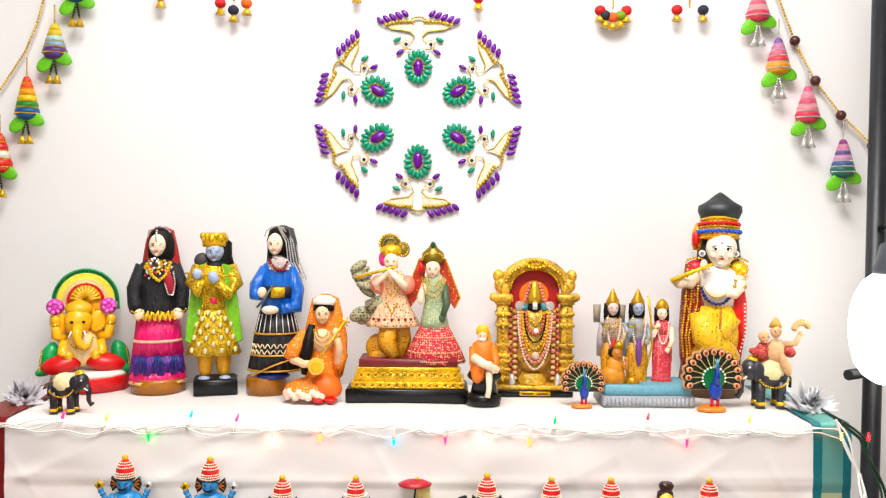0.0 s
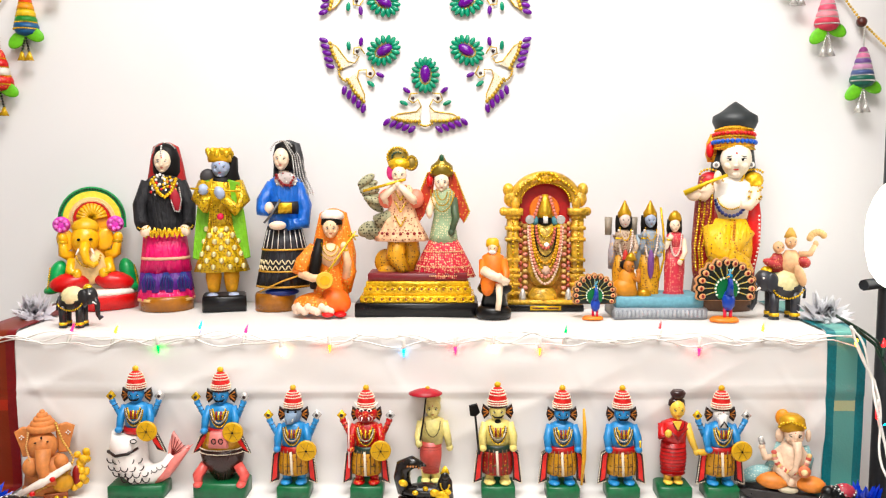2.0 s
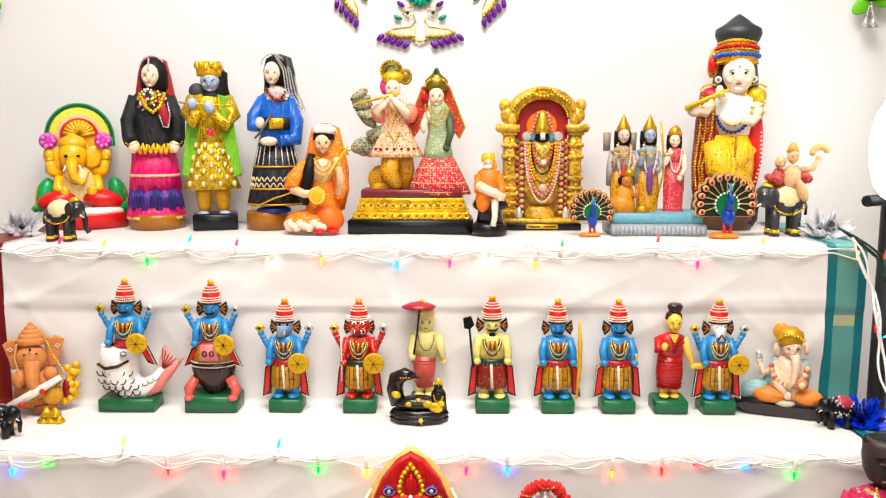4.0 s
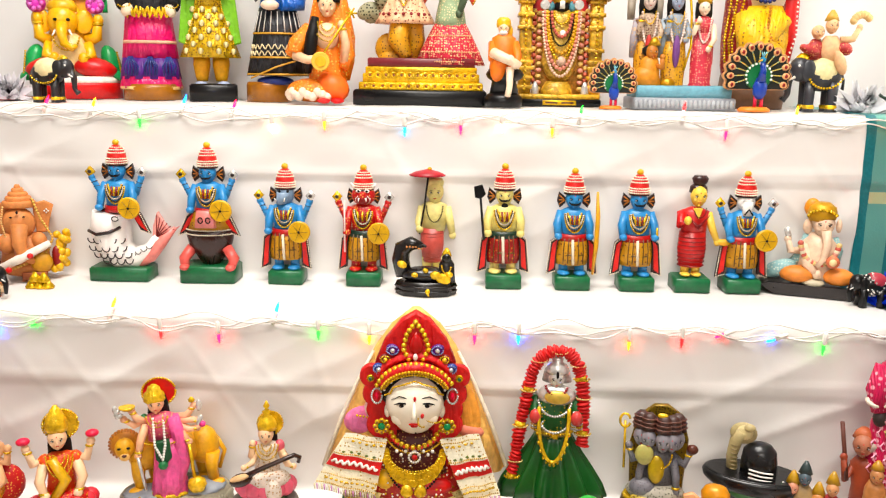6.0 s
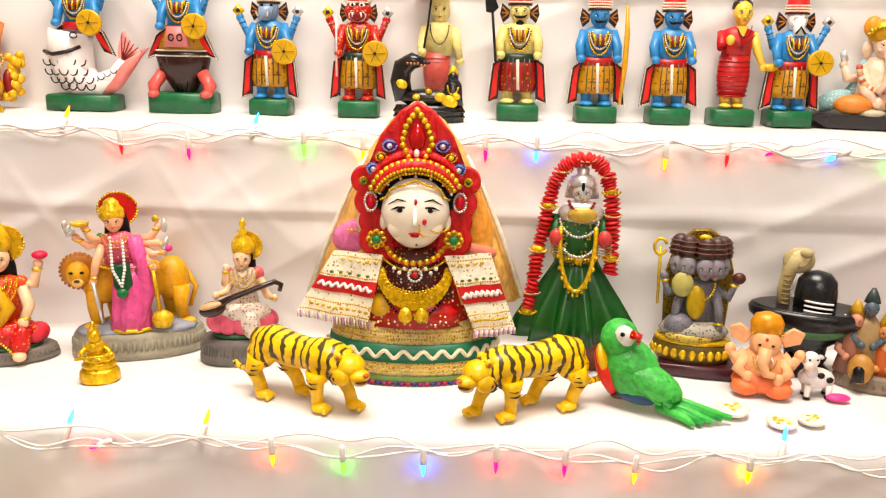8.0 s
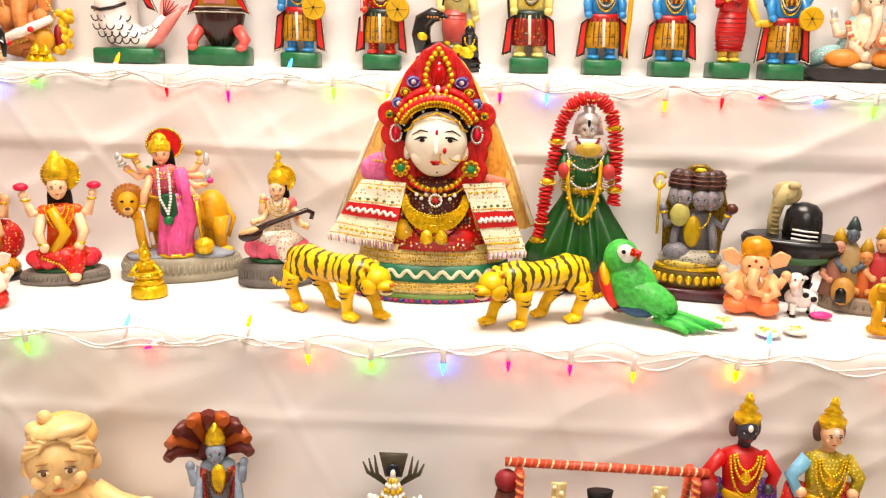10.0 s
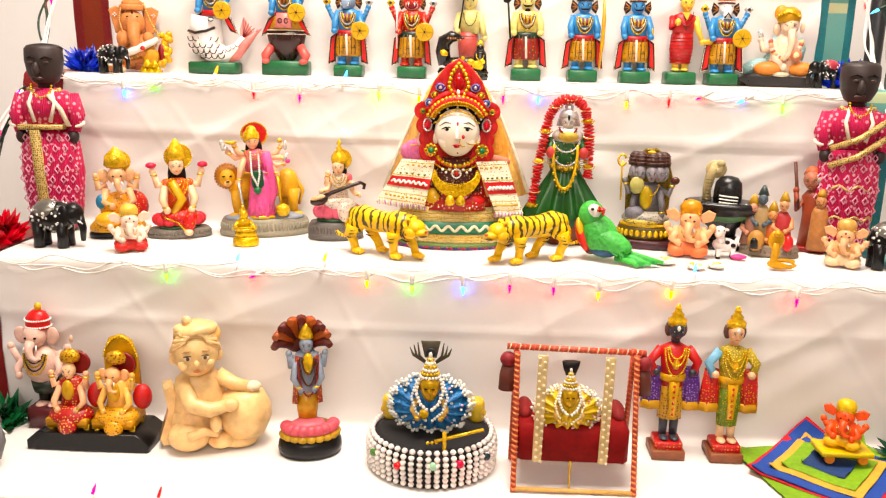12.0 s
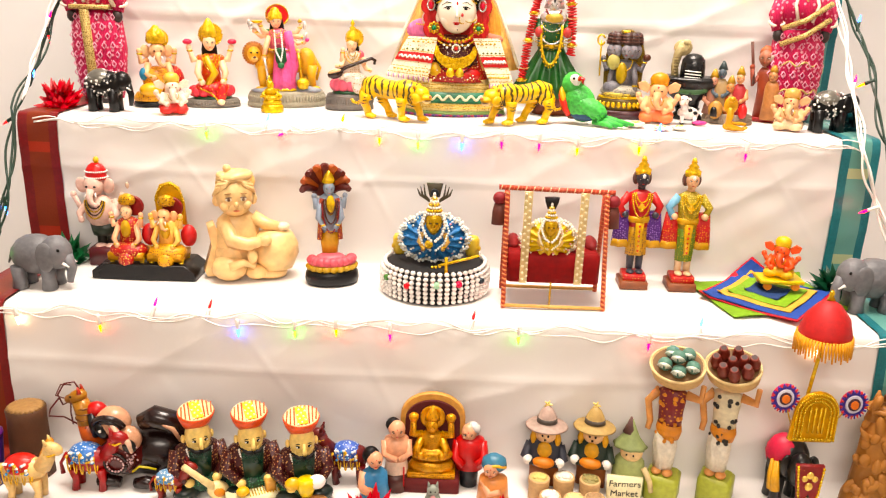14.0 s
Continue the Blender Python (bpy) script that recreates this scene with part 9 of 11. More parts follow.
def toy_elephant(x, y, flip, label):
    b = Board(0, 0, 0.00082)
    g = paint("77777a", 0.5, bump=0.3)
    b.e(0, -52, 40, 32, g, 0, 28)
    b.e(34 * flip, -58, 24, 27, g, -6, 22)
    for y2 in (-24, 16):
        b.e(24 * flip, -54, 15, 24, g, y2, 4)
    b.tube([(50 * flip, -54, -8), (58 * flip, -34, -10), (54 * flip, -12, -12)], [10, 8, 5], g)
    for p in (-24, 22):
        for y2 in (-14, 14):
            b.lathe(p, [(12, -36), (10, -14), (12, 0)], g, y=y2, sy=1.0, n=12)
    b.tube([(-38 * flip, -58, 0), (-46 * flip, -36, 0)], [3, 1.6], g, 6)
    for y2 in (-18, 8):
        b.e(46 * flip, -66, 2.6, 2.6, HAIR, y2 - 6, 2, n=6, k=4)
        b.tube([(48 * flip, -44, y2), (58 * flip, -38, y2)], [3, 1], WHITE, 6)
    b.place("toy_elephant", x, y, STEP_Z[4], label, "toy elephant", "grey toy elephants")


wooden_ganesh()
throned_pair()
butter_baby()
serpent_hood_idol()
beaded_throne()
cradle_idol(-0.050, 0.622, STEP_Z[4] + 0.041, 0.00069, "2f74ac", "dfe6e4", "c9a24a", True, "small gold-faced idol in a ruffled blue dress")
for s in (-1, 1):
    b = Board(0, 0, 0.00072)
    b.lathe(0, [(10, -36), (13, -30), (13, -6), (10, 0)], paint("d2b45a", 0.4), sy=1.0, n=16)
    b.e(0, -18, 17, 9, paint("c9a84a", 0.45), 0, 12, rot=24 * s)
    b.place("side_bolster", -0.048 + 0.048 * s, 0.650, STEP_Z[4] + 0.0405, "small gold brocade bolster on the velvet cushion", "bolster", "gold bolsters")
b = Board(0, 0, 0.00072)
b.tube([(-20, -3, 0), (50, -22, 6)], 2.6, GOLD, 8)
b.tube([(-6, -20, -4), (-6, 10, -4)], 3, GOLD, 8)
b.beads([(-30, 0, 0), (-14, -2, 0)], 3, GOLD)
b.place("toy_flute", -0.028, 0.576, STEP_Z[4] + 0.047, "tiny gold flute laid across the cushion", "flute")
swing()
cradle_idol(0.094, 0.592, STEP_Z[4] + 0.0600, 0.00054, "d8b83a", "efe6c8", "c9a24a", False, "small gold-faced idol in a ruffled yellow dress")
robed_standing(0, 0.219, 0.672, "3a3a44", "b8202c", "5c2a8c", "c99a2c", "4a4a54", "dark-faced robed figure with purple scarves", False)
robed_standing(0, 0.283, 0.670, "e6b894", "a8942c", "c8281e", "6f8a2c", "e6c4a0", "pale-faced robed figure with red scarves and green skirt", True)
rug_and_ganesh()
toy_elephant(-0.553, 0.585, 1, "grey plastic toy elephant on the step's end")
toy_elephant(0.507, 0.610, -1, "grey plastic toy elephant on the step's end")


# ---- lowest visible step ----
def musician(x, y, kind, label):
    b = Board(0, 0, 0.00066)
    coat, face = paint("4a1418", 0.3), paint("f0d28c", 0.3)
    b.e(0, -24, 46, 24, paint("1c4a34", 0.3), -2, 36)
    b.e(-28, -14, 24, 14, paint("1c2c28", 0.3), -26, 18)
    b.e(28, -14, 24, 14, paint("1c2c28", 0.3), -26, 18)
    b.lathe(0, [(20, -100), (38, -88), (40, -60), (36, -30)], coat, sy=0.72)
    b.slab([(-20, -92), (20, -92), (16, -40), (-16, -40)], -31, -22, paint("143c2c", 0.3), 0.08)
    for s in (-1, 1):
        b.tube([(36 * s, -86, 0), (46 * s, -56, -14), (26 * s, -40, -34)], [13, 12, 9], coat)
        b.e(24 * s, -38, 9, 8, face, -38, 8)
        b.beads([(40 * s, -80, -12), (48 * s, -54, -24)], 2, RED, 2)
    b.beads(b.arc(0, -98, 22, 30, 175, 5, -20, 18, -8), 2.2, WHITE, 1.9)
    b.head(0, -114, 23, 34, face, -14, lips=paint("a8562a", 0.4))
    b.lathe(0, [(21, -104), (17, -92), (9, -80), (4, -78)], face, y=-16, sy=0.9, n=18)
    b.tube([(0, -122, -37), (0, -108, -42), (0, -104, -41)], [2.5, 4, 4.6], face, 8)
    for s in (-1, 1):
        b.tube([(0, -99, -43), (11 * s, -98, -40), (24 * s, -107, -30)], [4.2, 4.0, 0.9], HAIR, 6)
        b.e(25 * s, -112, 4, 8, face, -10, 5)
    first = len(b.v)
    b.lathe(0, [(31, -166), (32.5, -163), (29, -150), (24, -138)], paint("dc5c28", 0.3, 0, 0.25, 0.3), y=-6, sy=0.85, n=28)
    b.lathe(0, [(30, -167.5), (31, -165)], paint("e8cca0", 0.4), y=-6, sy=0.85, n=28)
    for k in range(-4, 5):
        w = 28 * math.sqrt(1 - (k * 6.4 / 31) ** 2)
        b.tube([(k * 6.4 - 2, -168, -6 - w * 0.84), (k * 6.4 + 3, -168, -6 + w * 0.84)], 1.3, paint("d8642a", 0.35), 5)
    b.box(-9, 9, -169.5, -167, -28, 14, paint("f2c01c", 0.3))
    for k in range(10):
        b.e(-8 + (k * 7) % 17, -169.5, 2, 1.5, paint("f4efe0", 0.35), -28 + 4.4 * k, 2, n=6, k=4)
    tip = Matrix.Translation((0, 0, 0.094)) @ Matrix.Rotation(radians(16), 4, "X") @ Matrix.Translation((0, 0, -0.094))
    b.v[first:] = [tuple(tip @ Vector(v)) for v in b.v[first:]]
    if kind == "lute":
        cream = paint("e8d2a0", 0.35)
        b.tube([(-34, -78, -44), (-8, -52, -52), (16, -26, -54)], [6, 6, 8], cream)
        b.e(22, -20, 22, 17, cream, -52, 12, rot=35)
        b.e(22, -20, 12, 9, paint("d88a2a", 0.35), -60, 6, rot=35)
    elif kind == "board":
        b.box(-52, 48, -22, -10, -66, -28, paint("e6deb8", 0.4))
        for k in range(12):
            b.tube([(-12 + 5 * k, -23, -60), (-12 + 5 * k, -23, -34)], 1, GOLD, 5)
        b.box(16, 34, -42, -22, -56, -40, paint("cf9a5a", 0.4))
        b.e(-24, -30, 12, 9, YELLOW, -52, 10)
    else:
        b.lathe(0, [(13, -62), (16, -54), (15, -40), (11, -30)], paint("e6c84a", 0.35), y=-50, sy=0.9)
        b.e(18, -52, 17, 13, WHITE, -50, 12)
        b.e(-22, -52, 15, 12, YELLOW, -46, 11)
        b.e(8, -14, 30, 12, paint("a87a52", 0.5), -52, 12)
    b.place("musician_doll", x, y, STEP_Z[5], label, "doll", "row of turbaned musicians")


def gilded_seat_idol():
    t = thing("red_arch_shrine", -0.041, 0.492, STEP_Z[5], "red velvet arched stand holding a golden seated idol", "idol shrine")
    u = 0.00069
    pts = lambda r, top, base: [(-r, base)] + [(r * math.cos(radians(a)), top + r * 0.82 * math.sin(radians(a))) for a in range(180, 361, 12)] + [(r, base)]
    b = Board(0, 0, u)
    b.slab(pts(57, -126, 0), 4, 14, paint("cf9a5c", 0.45), 0.02)
    part("frame", b, t, "tan rounded arch frame")
    b = Board(0, 0, u)
    b.slab(pts(48, -122, -4), -1, 6, paint("5c0a12", 0.8), 0.02)
    part("backing", b, t, "dark red velvet backing")
    b = Board(0, 0, u)
    b.box(-50, 50, -28, 0, -36, 2, paint("6a0a14", 0.8))
    part("base", b, t, "dark red velvet base")
    b = Board(0, 0, u)
    g = paint("dca008", 0.3, 0.55, 0.25, 0.3)
    b.box(-42, 42, -38, -28, -34, 0, g)
    b.lathe(0, [(34, -56), (40, -48), (38, -38)], g, y=-16, sy=0.5, n=24, pleats=10, amp=0.06)
    b.e(0, -68, 38, 15, g, -18, 16)
    b.lathe(0, [(10, -112), (20, -104), (17, -84), (20, -70)], g, y=-14, sy=0.7)
    for s in (-1, 1):
        b.arm([(17 * s, -102, -12), (34 * s, -104, -14), (32 * s, -132, -16)], 7, g)
        b.e(32 * s, -138, 9, 8, g, -16, 8)
        b.arm([(17 * s, -98, -16), (26 * s, -80, -26), (18 * s, -72, -34)], 7, g)
    b.head(0, -124, 11, 14, g, -20, eyes=False)
    b.disc(0, -132, 22, g, -8, 5)
    b.lathe(0, [(2, -160), (6, -152), (12, -142), (13, -134)], g, y=-16)
    part("idol", b, t, "solid golden seated idol")


def villager(x, y, kind, label):
    b = Board(0, 0, 0.00069)
    sk = paint("e2a888", 0.35)
    if kind == "priest":
        b.lathe(0, [(20, -34), (22, 0)], paint("5a2a20", 0.4), sy=0.8)
        b.lathe(0, [(17, -70), (21, -40), (17, -8)], paint("e6c9b4", 0.4), sy=0.75, n=24, pleats=6, amp=0.04)
        b.tube([(12, -50, -14), (12, -12, -14)], 1.4, RED, 5)
        b.lathe(0, [(9, -106), (21, -100), (24, -80), (20, -60)], sk, sy=0.8)
        b.tube([(-20, -96, 0), (-22, -76, -12), (0, -70, -22)], [7, 6, 5], sk)
        b.tube([(20, -96, 0), (22, -76, -12), (2, -70, -22)], [7, 6, 5], sk)
        b.head(0, -118, 15, 17, sk, -3)
        b.e(-6, -124, 13, 13, HAIR, 5, 11)
    elif kind == "coat":
        b.lathe(0, [(17, -44), (15, 0)], paint("2a2c30", 0.4), sy=0.8)
        b.lathe(0, [(12, -100), (25, -92), (27, -66), (24, -36)], paint("c01e2c", 0.35), sy=0.75)
        b.tube([(-22, -88, 0), (-26, -62, -12), (-10, -50, -22)], [8, 8, 6], paint("c01e2c", 0.35))
        b.tube([(22, -88, 0), (26, -62, -12), (10, -54, -22)], [8, 8, 6], paint("c01e2c", 0.35))
        b.head(-2, -106, 14, 17, sk, -4, -0.5)
        b.e(2, -106, 14, 16, paint("b8aa9c", 0.5), 4, 12)
        b.e(8, -116, 12, 8, paint("d2d0cc", 0.5), -2, 11, rot=40)
    elif kind == "blue":
        b.e(0, -20, 24, 20, paint("e0a06e", 0.4), 0, 20)
        b.lathe(4, [(10, -58), (22, -48), (24, -20), (26, 0)], paint("3f7fa8", 0.35), sy=0.8)
        b.tube([(-14, -50, 0), (-20, -28, -10), (-4, -18, -18)], [8, 7, 6], sk)
        b.head(4, -74, 14, 16, sk, -4, 0.4)
        b.e(-2, -80, 15, 15, HAIR, 4, 13)
    else:
        b.e(0, -18, 26, 18, paint("d88a5c", 0.4), 0, 20)
        b.lathe(0, [(10, -50), (24, -42), (28, 0)], paint("d8915e", 0.4), sy=0.8)
        b.head(-4, -62, 14, 16, sk, -6, -0.4)
        b.lathe(0, [(8, -86), (20, -78), (22, -66), (19, -60)], paint("3f7a94", 0.4), y=2)
        b.tube([(-14, -68, -10), (4, -74, -16), (20, -66, -4)], 3, YELLOW, 6)
        b.tube([(-18, -38, -4), (-6, -22, -22), (12, -28, -22)], [7, 6, 5], sk)
    b.place("villager_figurine", x, y, STEP_Z[5], label, "figurine", "small painted villagers")


def scarecrow(x, y, dress, hat, label):
    b = Board(0, 0, 0.00068)
    face = paint("eec49a", 0.5)
    b.box(-26, 26, -50, 0, -4, 22, paint("9a5a34", 0.5))
    b.lathe(0, [(16, -98), (30, -86), (34, -56), (30, -46)], paint(dress, 0.5), sy=0.75)
    for s in (-1, 1):
        b.tube([(26 * s, -84, -2), (34 * s, -64, -14), (20 * s, -56, -24)], [9, 9, 7], paint(dress, 0.5))
        b.e(28 * s, -60, 9, 9, WHITE, -22, 8)
        b.tube([(18 * s, -116, -6), (22 * s, -98, -8), (20 * s, -80, -10)], [5, 6, 3], paint("e0a850", 0.6), 6)
    b.e(0, -60, 20, 10, paint("e08a34", 0.5), -26, 12)
    b.e(0, -80, 14, 16, paint("d8a43a", 0.5), -18, 9)
    b.e(0, -108, 20, 20, face, -4, 18)
    for s in (-1, 1):
        b.e(5 * s, -110, 2, 2.4, HAIR, -22, 2, n=6, k=4)
    b.e(0, -102, 2.4, 2, HAIR, -22, 2, n=6, k=4)
    b.lathe(0, [(3, -160), (10, -152), (16, -140), (18, -126), (36, -122), (38, -119), (20, -117)], paint(hat, 0.6), y=0, sy=0.85, n=26)
    b.lathe(0, [(17.6, -136), (18.8, -128)], paint("5a5048", 0.5), sy=0.86, n=26)
    for k in range(5):
        b.tube([(0, -162, 0), (8 * math.cos(1.257 * k), -162 + 8 * math.sin(1.257 * k), -2)], [3, 1], paint("efd890", 0.5), 5)
    b.place("scarecrow_figurine", x, y, STEP_Z[5], label, "figurine", "market figurines")


def grain_tub(x, y, fill, h):
    t = thing("grain_tub", x, y, STEP_Z[5], "small wooden tub filled with grain", "tub", "market tubs")
    b = Board(0, 0, 0.00068)
    b.lathe(0, [(18, -h), (19, -h + 3), (18, -h / 2), (18.5, 0)], paint("c9a67c", 0.6), sy=1.0, n=20)
    part("tub", b, t)
    b = Board(0, 0, 0.00068)
    b.lathe(0, [(8, -h - 4), (15, -h - 1), (16, -h + 1)], paint(fill, 0.6), sy=1.0, n=16)
    rnd = random.Random(int(h))
    for k in range(16):
        b.e(rnd.uniform(-10, 10), -h - 3, 3.4, 2.4, paint(fill, 0.6), rnd.uniform(-10, 10), 3, n=6, k=4)
    part("grain", b, t)


def market_sign():
    b = Board(0, 0, 0.00068)
    b.lathe(4, [(16, -78), (26, -66), (30, -30), (30, 0)], paint("a7b07a", 0.5), sy=0.75)
    b.e(6, -84, 20, 18, paint("edcc9c", 0.5), -4, 17)
    for s in (-1, 1):
        b.e(6 + 6 * s, -86, 1.8, 2, HAIR, -21, 2, n=6, k=4)
    b.lathe(2, [(2, -146), (8, -130), (16, -112), (26, -98), (30, -94), (22, -92)], paint("8f9a6a", 0.6), n=22, pleats=7, amp=0.08)
    b.lathe(0, [(2, -150), (6, -138), (13, -120)], paint("6a4a44", 0.6), n=14)
    b.tube([(30, -60, -8), (44, -40, -18), (48, -22, -20)], [6, 5, 4], paint("c9b48a", 0.5))
    b.place("sign_holder_figurine", 0.196, 0.490, STEP_Z[5], "small scarecrow figurine in a pointed green hat", "figurine", "market figurines")
    t = thing("market_sign", 0.190, 0.462, STEP_Z[5], "small cream hand-lettered market sign board", "sign")
    b = Board(0, 0, 0.00068)
    b.slab([(-32, -58), (30, -54), (28, 0), (-30, 0)], -3, 3, paint("ece2bc", 0.5), 0.02)
    part("board", b, t)
    for i, (word, z) in enumerate((("Farmers", 0.0255), ("Market", 0.0125))):
        cu = bpy.data.curves.new("lettering", "FONT")
        cu.body, cu.size, cu.extrude, cu.align_x = word, 0.0115, 0.0002, "CENTER"
        cu.materials.append(HAIR)
        ob = new("lettering", cu)
        ob.parent = t
        ob.matrix_basis = pose(-0.0006, -0.0023, z, 90, 0, 0)


def basket_bearer(x, y, shirt, spots, load, label):
    b = Board(0, 0, 0.00064, 0.00077)
    sk, white = paint("c98e5c", 0.45), paint("e6ddcc", 0.5)
    b.box(-30, 30, -42, 0, -28, 28, paint("a8ad56", 0.45))
    for p in (-12, 8):
        b.e(p, -46, 10, 5, sk, -10, 13)
    b.lathe(-4, [(18, -124), (22, -90), (18, -50)], white, sy=0.72, n=28, pleats=6, amp=0.05)
    b.lathe(0, [(12, -190), (26, -182), (22, -150), (21, -120)], paint(shirt, 0.45), sy=0.7)
    rnd = random.Random(3)
    for k in range(20):
        a, q = rnd.uniform(0.4, 2.7), rnd.uniform(-182, -96)
        r = 25 if q < -150 else 22
        b.e(-r * math.cos(a), q, 4.5, 3.5, paint(spots, 0.45), -r * 0.72 * math.sin(a), 2, rot=60 * k, n=8, k=4)
    b.lathe(0, [(22, -128), (24, -118), (20, -104)], paint("d0883a", 0.45), sy=0.74)
    b.tube([(-24, -180, 0), (-42, -160, -4), (-34, -130, -10), (-36, -116, -14)], [8, 7, 6, 5], sk)
    b.tube([(24, -180, 0), (50, -176, 0), (52, -200, 0)], [8, 7, 5], sk)
    b.head(2, -202, 12, 15, sk, -6)
    first = len(b.v)
    b.lathe(4, [(47, -240), (49, -237), (46, -218), (24, -208)], paint("c9a878", 0.6), sy=0.8, n=32)
    b.tube([(4 + 48 * math.cos(2 * math.pi * i / 36), -240, 38 * math.sin(2 * math.pi * i / 36)) for i in range(37)], 2.4, paint("e0c898", 0.6), 6)
    b.lathe(4, [(44, -240.5), (43, -238)], paint("7a5a3a", 0.7), sy=0.8, n=32)
    if load == "melons":
        for p, yy, q in ((-20, -10, -248), (6, -20, -248), (28, -6, -248), (-12, 16, -250), (16, 16, -252), (2, 0, -260)):
            b.e(p + 4, q, 13, 11, paint("5f8878", 0.5), yy, 12)
            for k in range(5):
                b.tube(b.arc(p + 4, q, 3 + 2.4 * k, 11.6, 190, 350, yy - 11.6 + k * 0.9, 6), 1.1, paint("dfe6da", 0.5), 4)
    else:
        pot = paint("84362a", 0.55)
        for p, yy in ((-28, -6), (-12, -22), (8, -26), (28, -14), (-20, 14), (0, -4), (18, 4), (34, 8), (4, 20)):
            b.lathe(p + 4, [(6, -266), (8, -263), (6, -260), (11, -252), (9, -238)], pot, y=yy, sy=1.0, n=14)
            b.lathe(p + 4, [(5, -266.5), (4, -265)], paint("3a1612", 0.6), y=yy, sy=1.0, n=12)
    # the tray tips forward and shows its load
    tip = Matrix.Translation((0, 0, 0.163)) @ Matrix.Rotation(radians(32), 4, "X") @ Matrix.Translation((0, 0, -0.166))
    b.v[first:] = [tuple(tip @ Vector(v)) for v in b.v[first:]]
    b.place("basket_bearer", x, y, STEP_Z[5], label, "figurine", "basket bearers")


def festival_elephant():
    t = thing("festival_elephant", 0.394, 0.480, STEP_Z[5], "decorated black toy elephant with gold shield and parasol", "elephant figurine")
    u, up = 0.00057, 0.00073
    b = Board(0, 0, u, up)
    blk = paint("17120f", 0.35)
    b.e(-14, -78, 44, 40, blk, 14, 34)
    b.e(-4, -76, 26, 30, blk, -28, 24)
    for p, y in ((-36, -6), (10, -6), (-34, 34), (12, 34)):
        b.lathe(p, [(14, -56), (12, -20), (14, 0)], blk, y=y, sy=1.0, n=14)
    b.tube([(2, -66, -48), (6, -34, -56), (4, -8, -58)], [11, 9, 6], blk)
    for s in (-1, 1):
        b.e(-4 + 26 * s, -80, 14, 20, blk, -22, 5)
    part("body", b, t)
    b = Board(0, 0, u, up)
    b.e(-22, -86, 38, 34, paint("c02048", 0.5), 18, 35)
    part("saddle_cloth", b, t, "crimson velvet saddle cloth")
    for p, y in ((-50, -12), (-46, -14), (-54, -4)):
        b = Board(0, 0, u, up)
        b.tube([(p, -84, y), (p - 2, -60, y - 8), (p + 2, -34, y - 8)], [3, 7, 8], paint("e0a818", 0.5), 8)
        part("fringe", b, t, "yellow thread fringe")
    b = Board(0, 0, u, up)
    red = paint("8c0a20", 0.6)
    b.slab([(-26, -100), (30, -100), (26, -46), (6, -6), (-8, -12), (-18, -50)], -62, -52, red, 0.04)
    for pts in (((-24, -98, -63), (-16, -50, -63), (-6, -14, -63), (6, -10, -63), (24, -48, -63), (28, -98, -63)),):
        b.beads(list(pts), 3, GOLD, 1.9)
    for p, q, r in ((2, -84, 7), (-8, -78, 6), (12, -78, 6), (2, -64, 8), (2, -40, 5), (0, -24, 7), (4, -14, 6)):
        b.e(p, q, r, r * 0.9, paint("e8c878", 0.3, 0.4), -64, 4)
    part("forehead_cloth", b, t, "red velvet caparison with gold beads")
    b = Board(0, 0, u, up)
    b.e(-6, -6, 9, 10, PINK, -62, 8)
    part("tassel", b, t, "bright pink tassel")
    b = Board(0, 26, u, up)
    g = paint("d8a51e", 0.3, 0.6, 0.2, 0.3)
    outline = [(-46, -110)] + [(4 + 44 * math.cos(radians(a)), -156 + 38 * math.sin(radians(a))) for a in range(190, 351, 16)] + [(46, -110), (40, -106), (-40, -106)]
    b.slab(outline, -40, -34, g, 0.03)
    for ring in (40, 33, 26):
        b.beads([(4 - ring, -112, -42)] + b.arc(4, -156, ring, ring * 0.86, 180, 360, -42, 24) + [(4 + ring, -112, -42)], 2.4, GOLD, 1.9)
    for p in (-10, 0, 10, 18):
        b.tube([(p, -168, -42), (p, -124, -42)], 2, GOLD, 6)
    b.beads([(-36, -112, -42), (44, -112, -42)], 3, GOLD, 1.9)
    part("gold_shield", b, t, "embossed golden ceremonial shield")
    b = Board(0, 0, u, up)
    b.tube([(-4, -90, 20), (4, -190, 16), (14, -290, 10)], 4, GOLD, 8)
    part("parasol_pole", b, t, "golden parasol pole")
    b = Board(0, 0, u, up)
    b.lathe(14, [(5, -358), (22, -350), (42, -330), (50, -306), (51, -298)], paint("b00c1c", 0.6), y=10, sy=1.0, n=32)
    part("parasol", b, t, "crimson velvet parasol")
    b = Board(0, 0, u, up)
    for k in range(54):
        a = 2 * math.pi * k / 54
        b.tube([(14 + 51 * math.cos(a), -302, 10 + 51 * math.sin(a)), (14 + 53 * math.cos(a), -290, 10 + 53 * math.sin(a)), (14 + 54 * math.cos(a + 0.03), -272 - 4 * math.sin(k * 2.3), 10 + 54 * math.sin(a + 0.03))], [2.6, 3, 1.6], paint("e6a41c", 0.5), 5)
    part("parasol_fringe", b, t, "orange thread fringe")
    b = Board(0, 0, u, up)
    b.lathe(14, [(2, -374), (6, -368), (4, -364), (9, -358)], GOLD, y=10, n=14)
    part("finial", b, t, "gold finial")
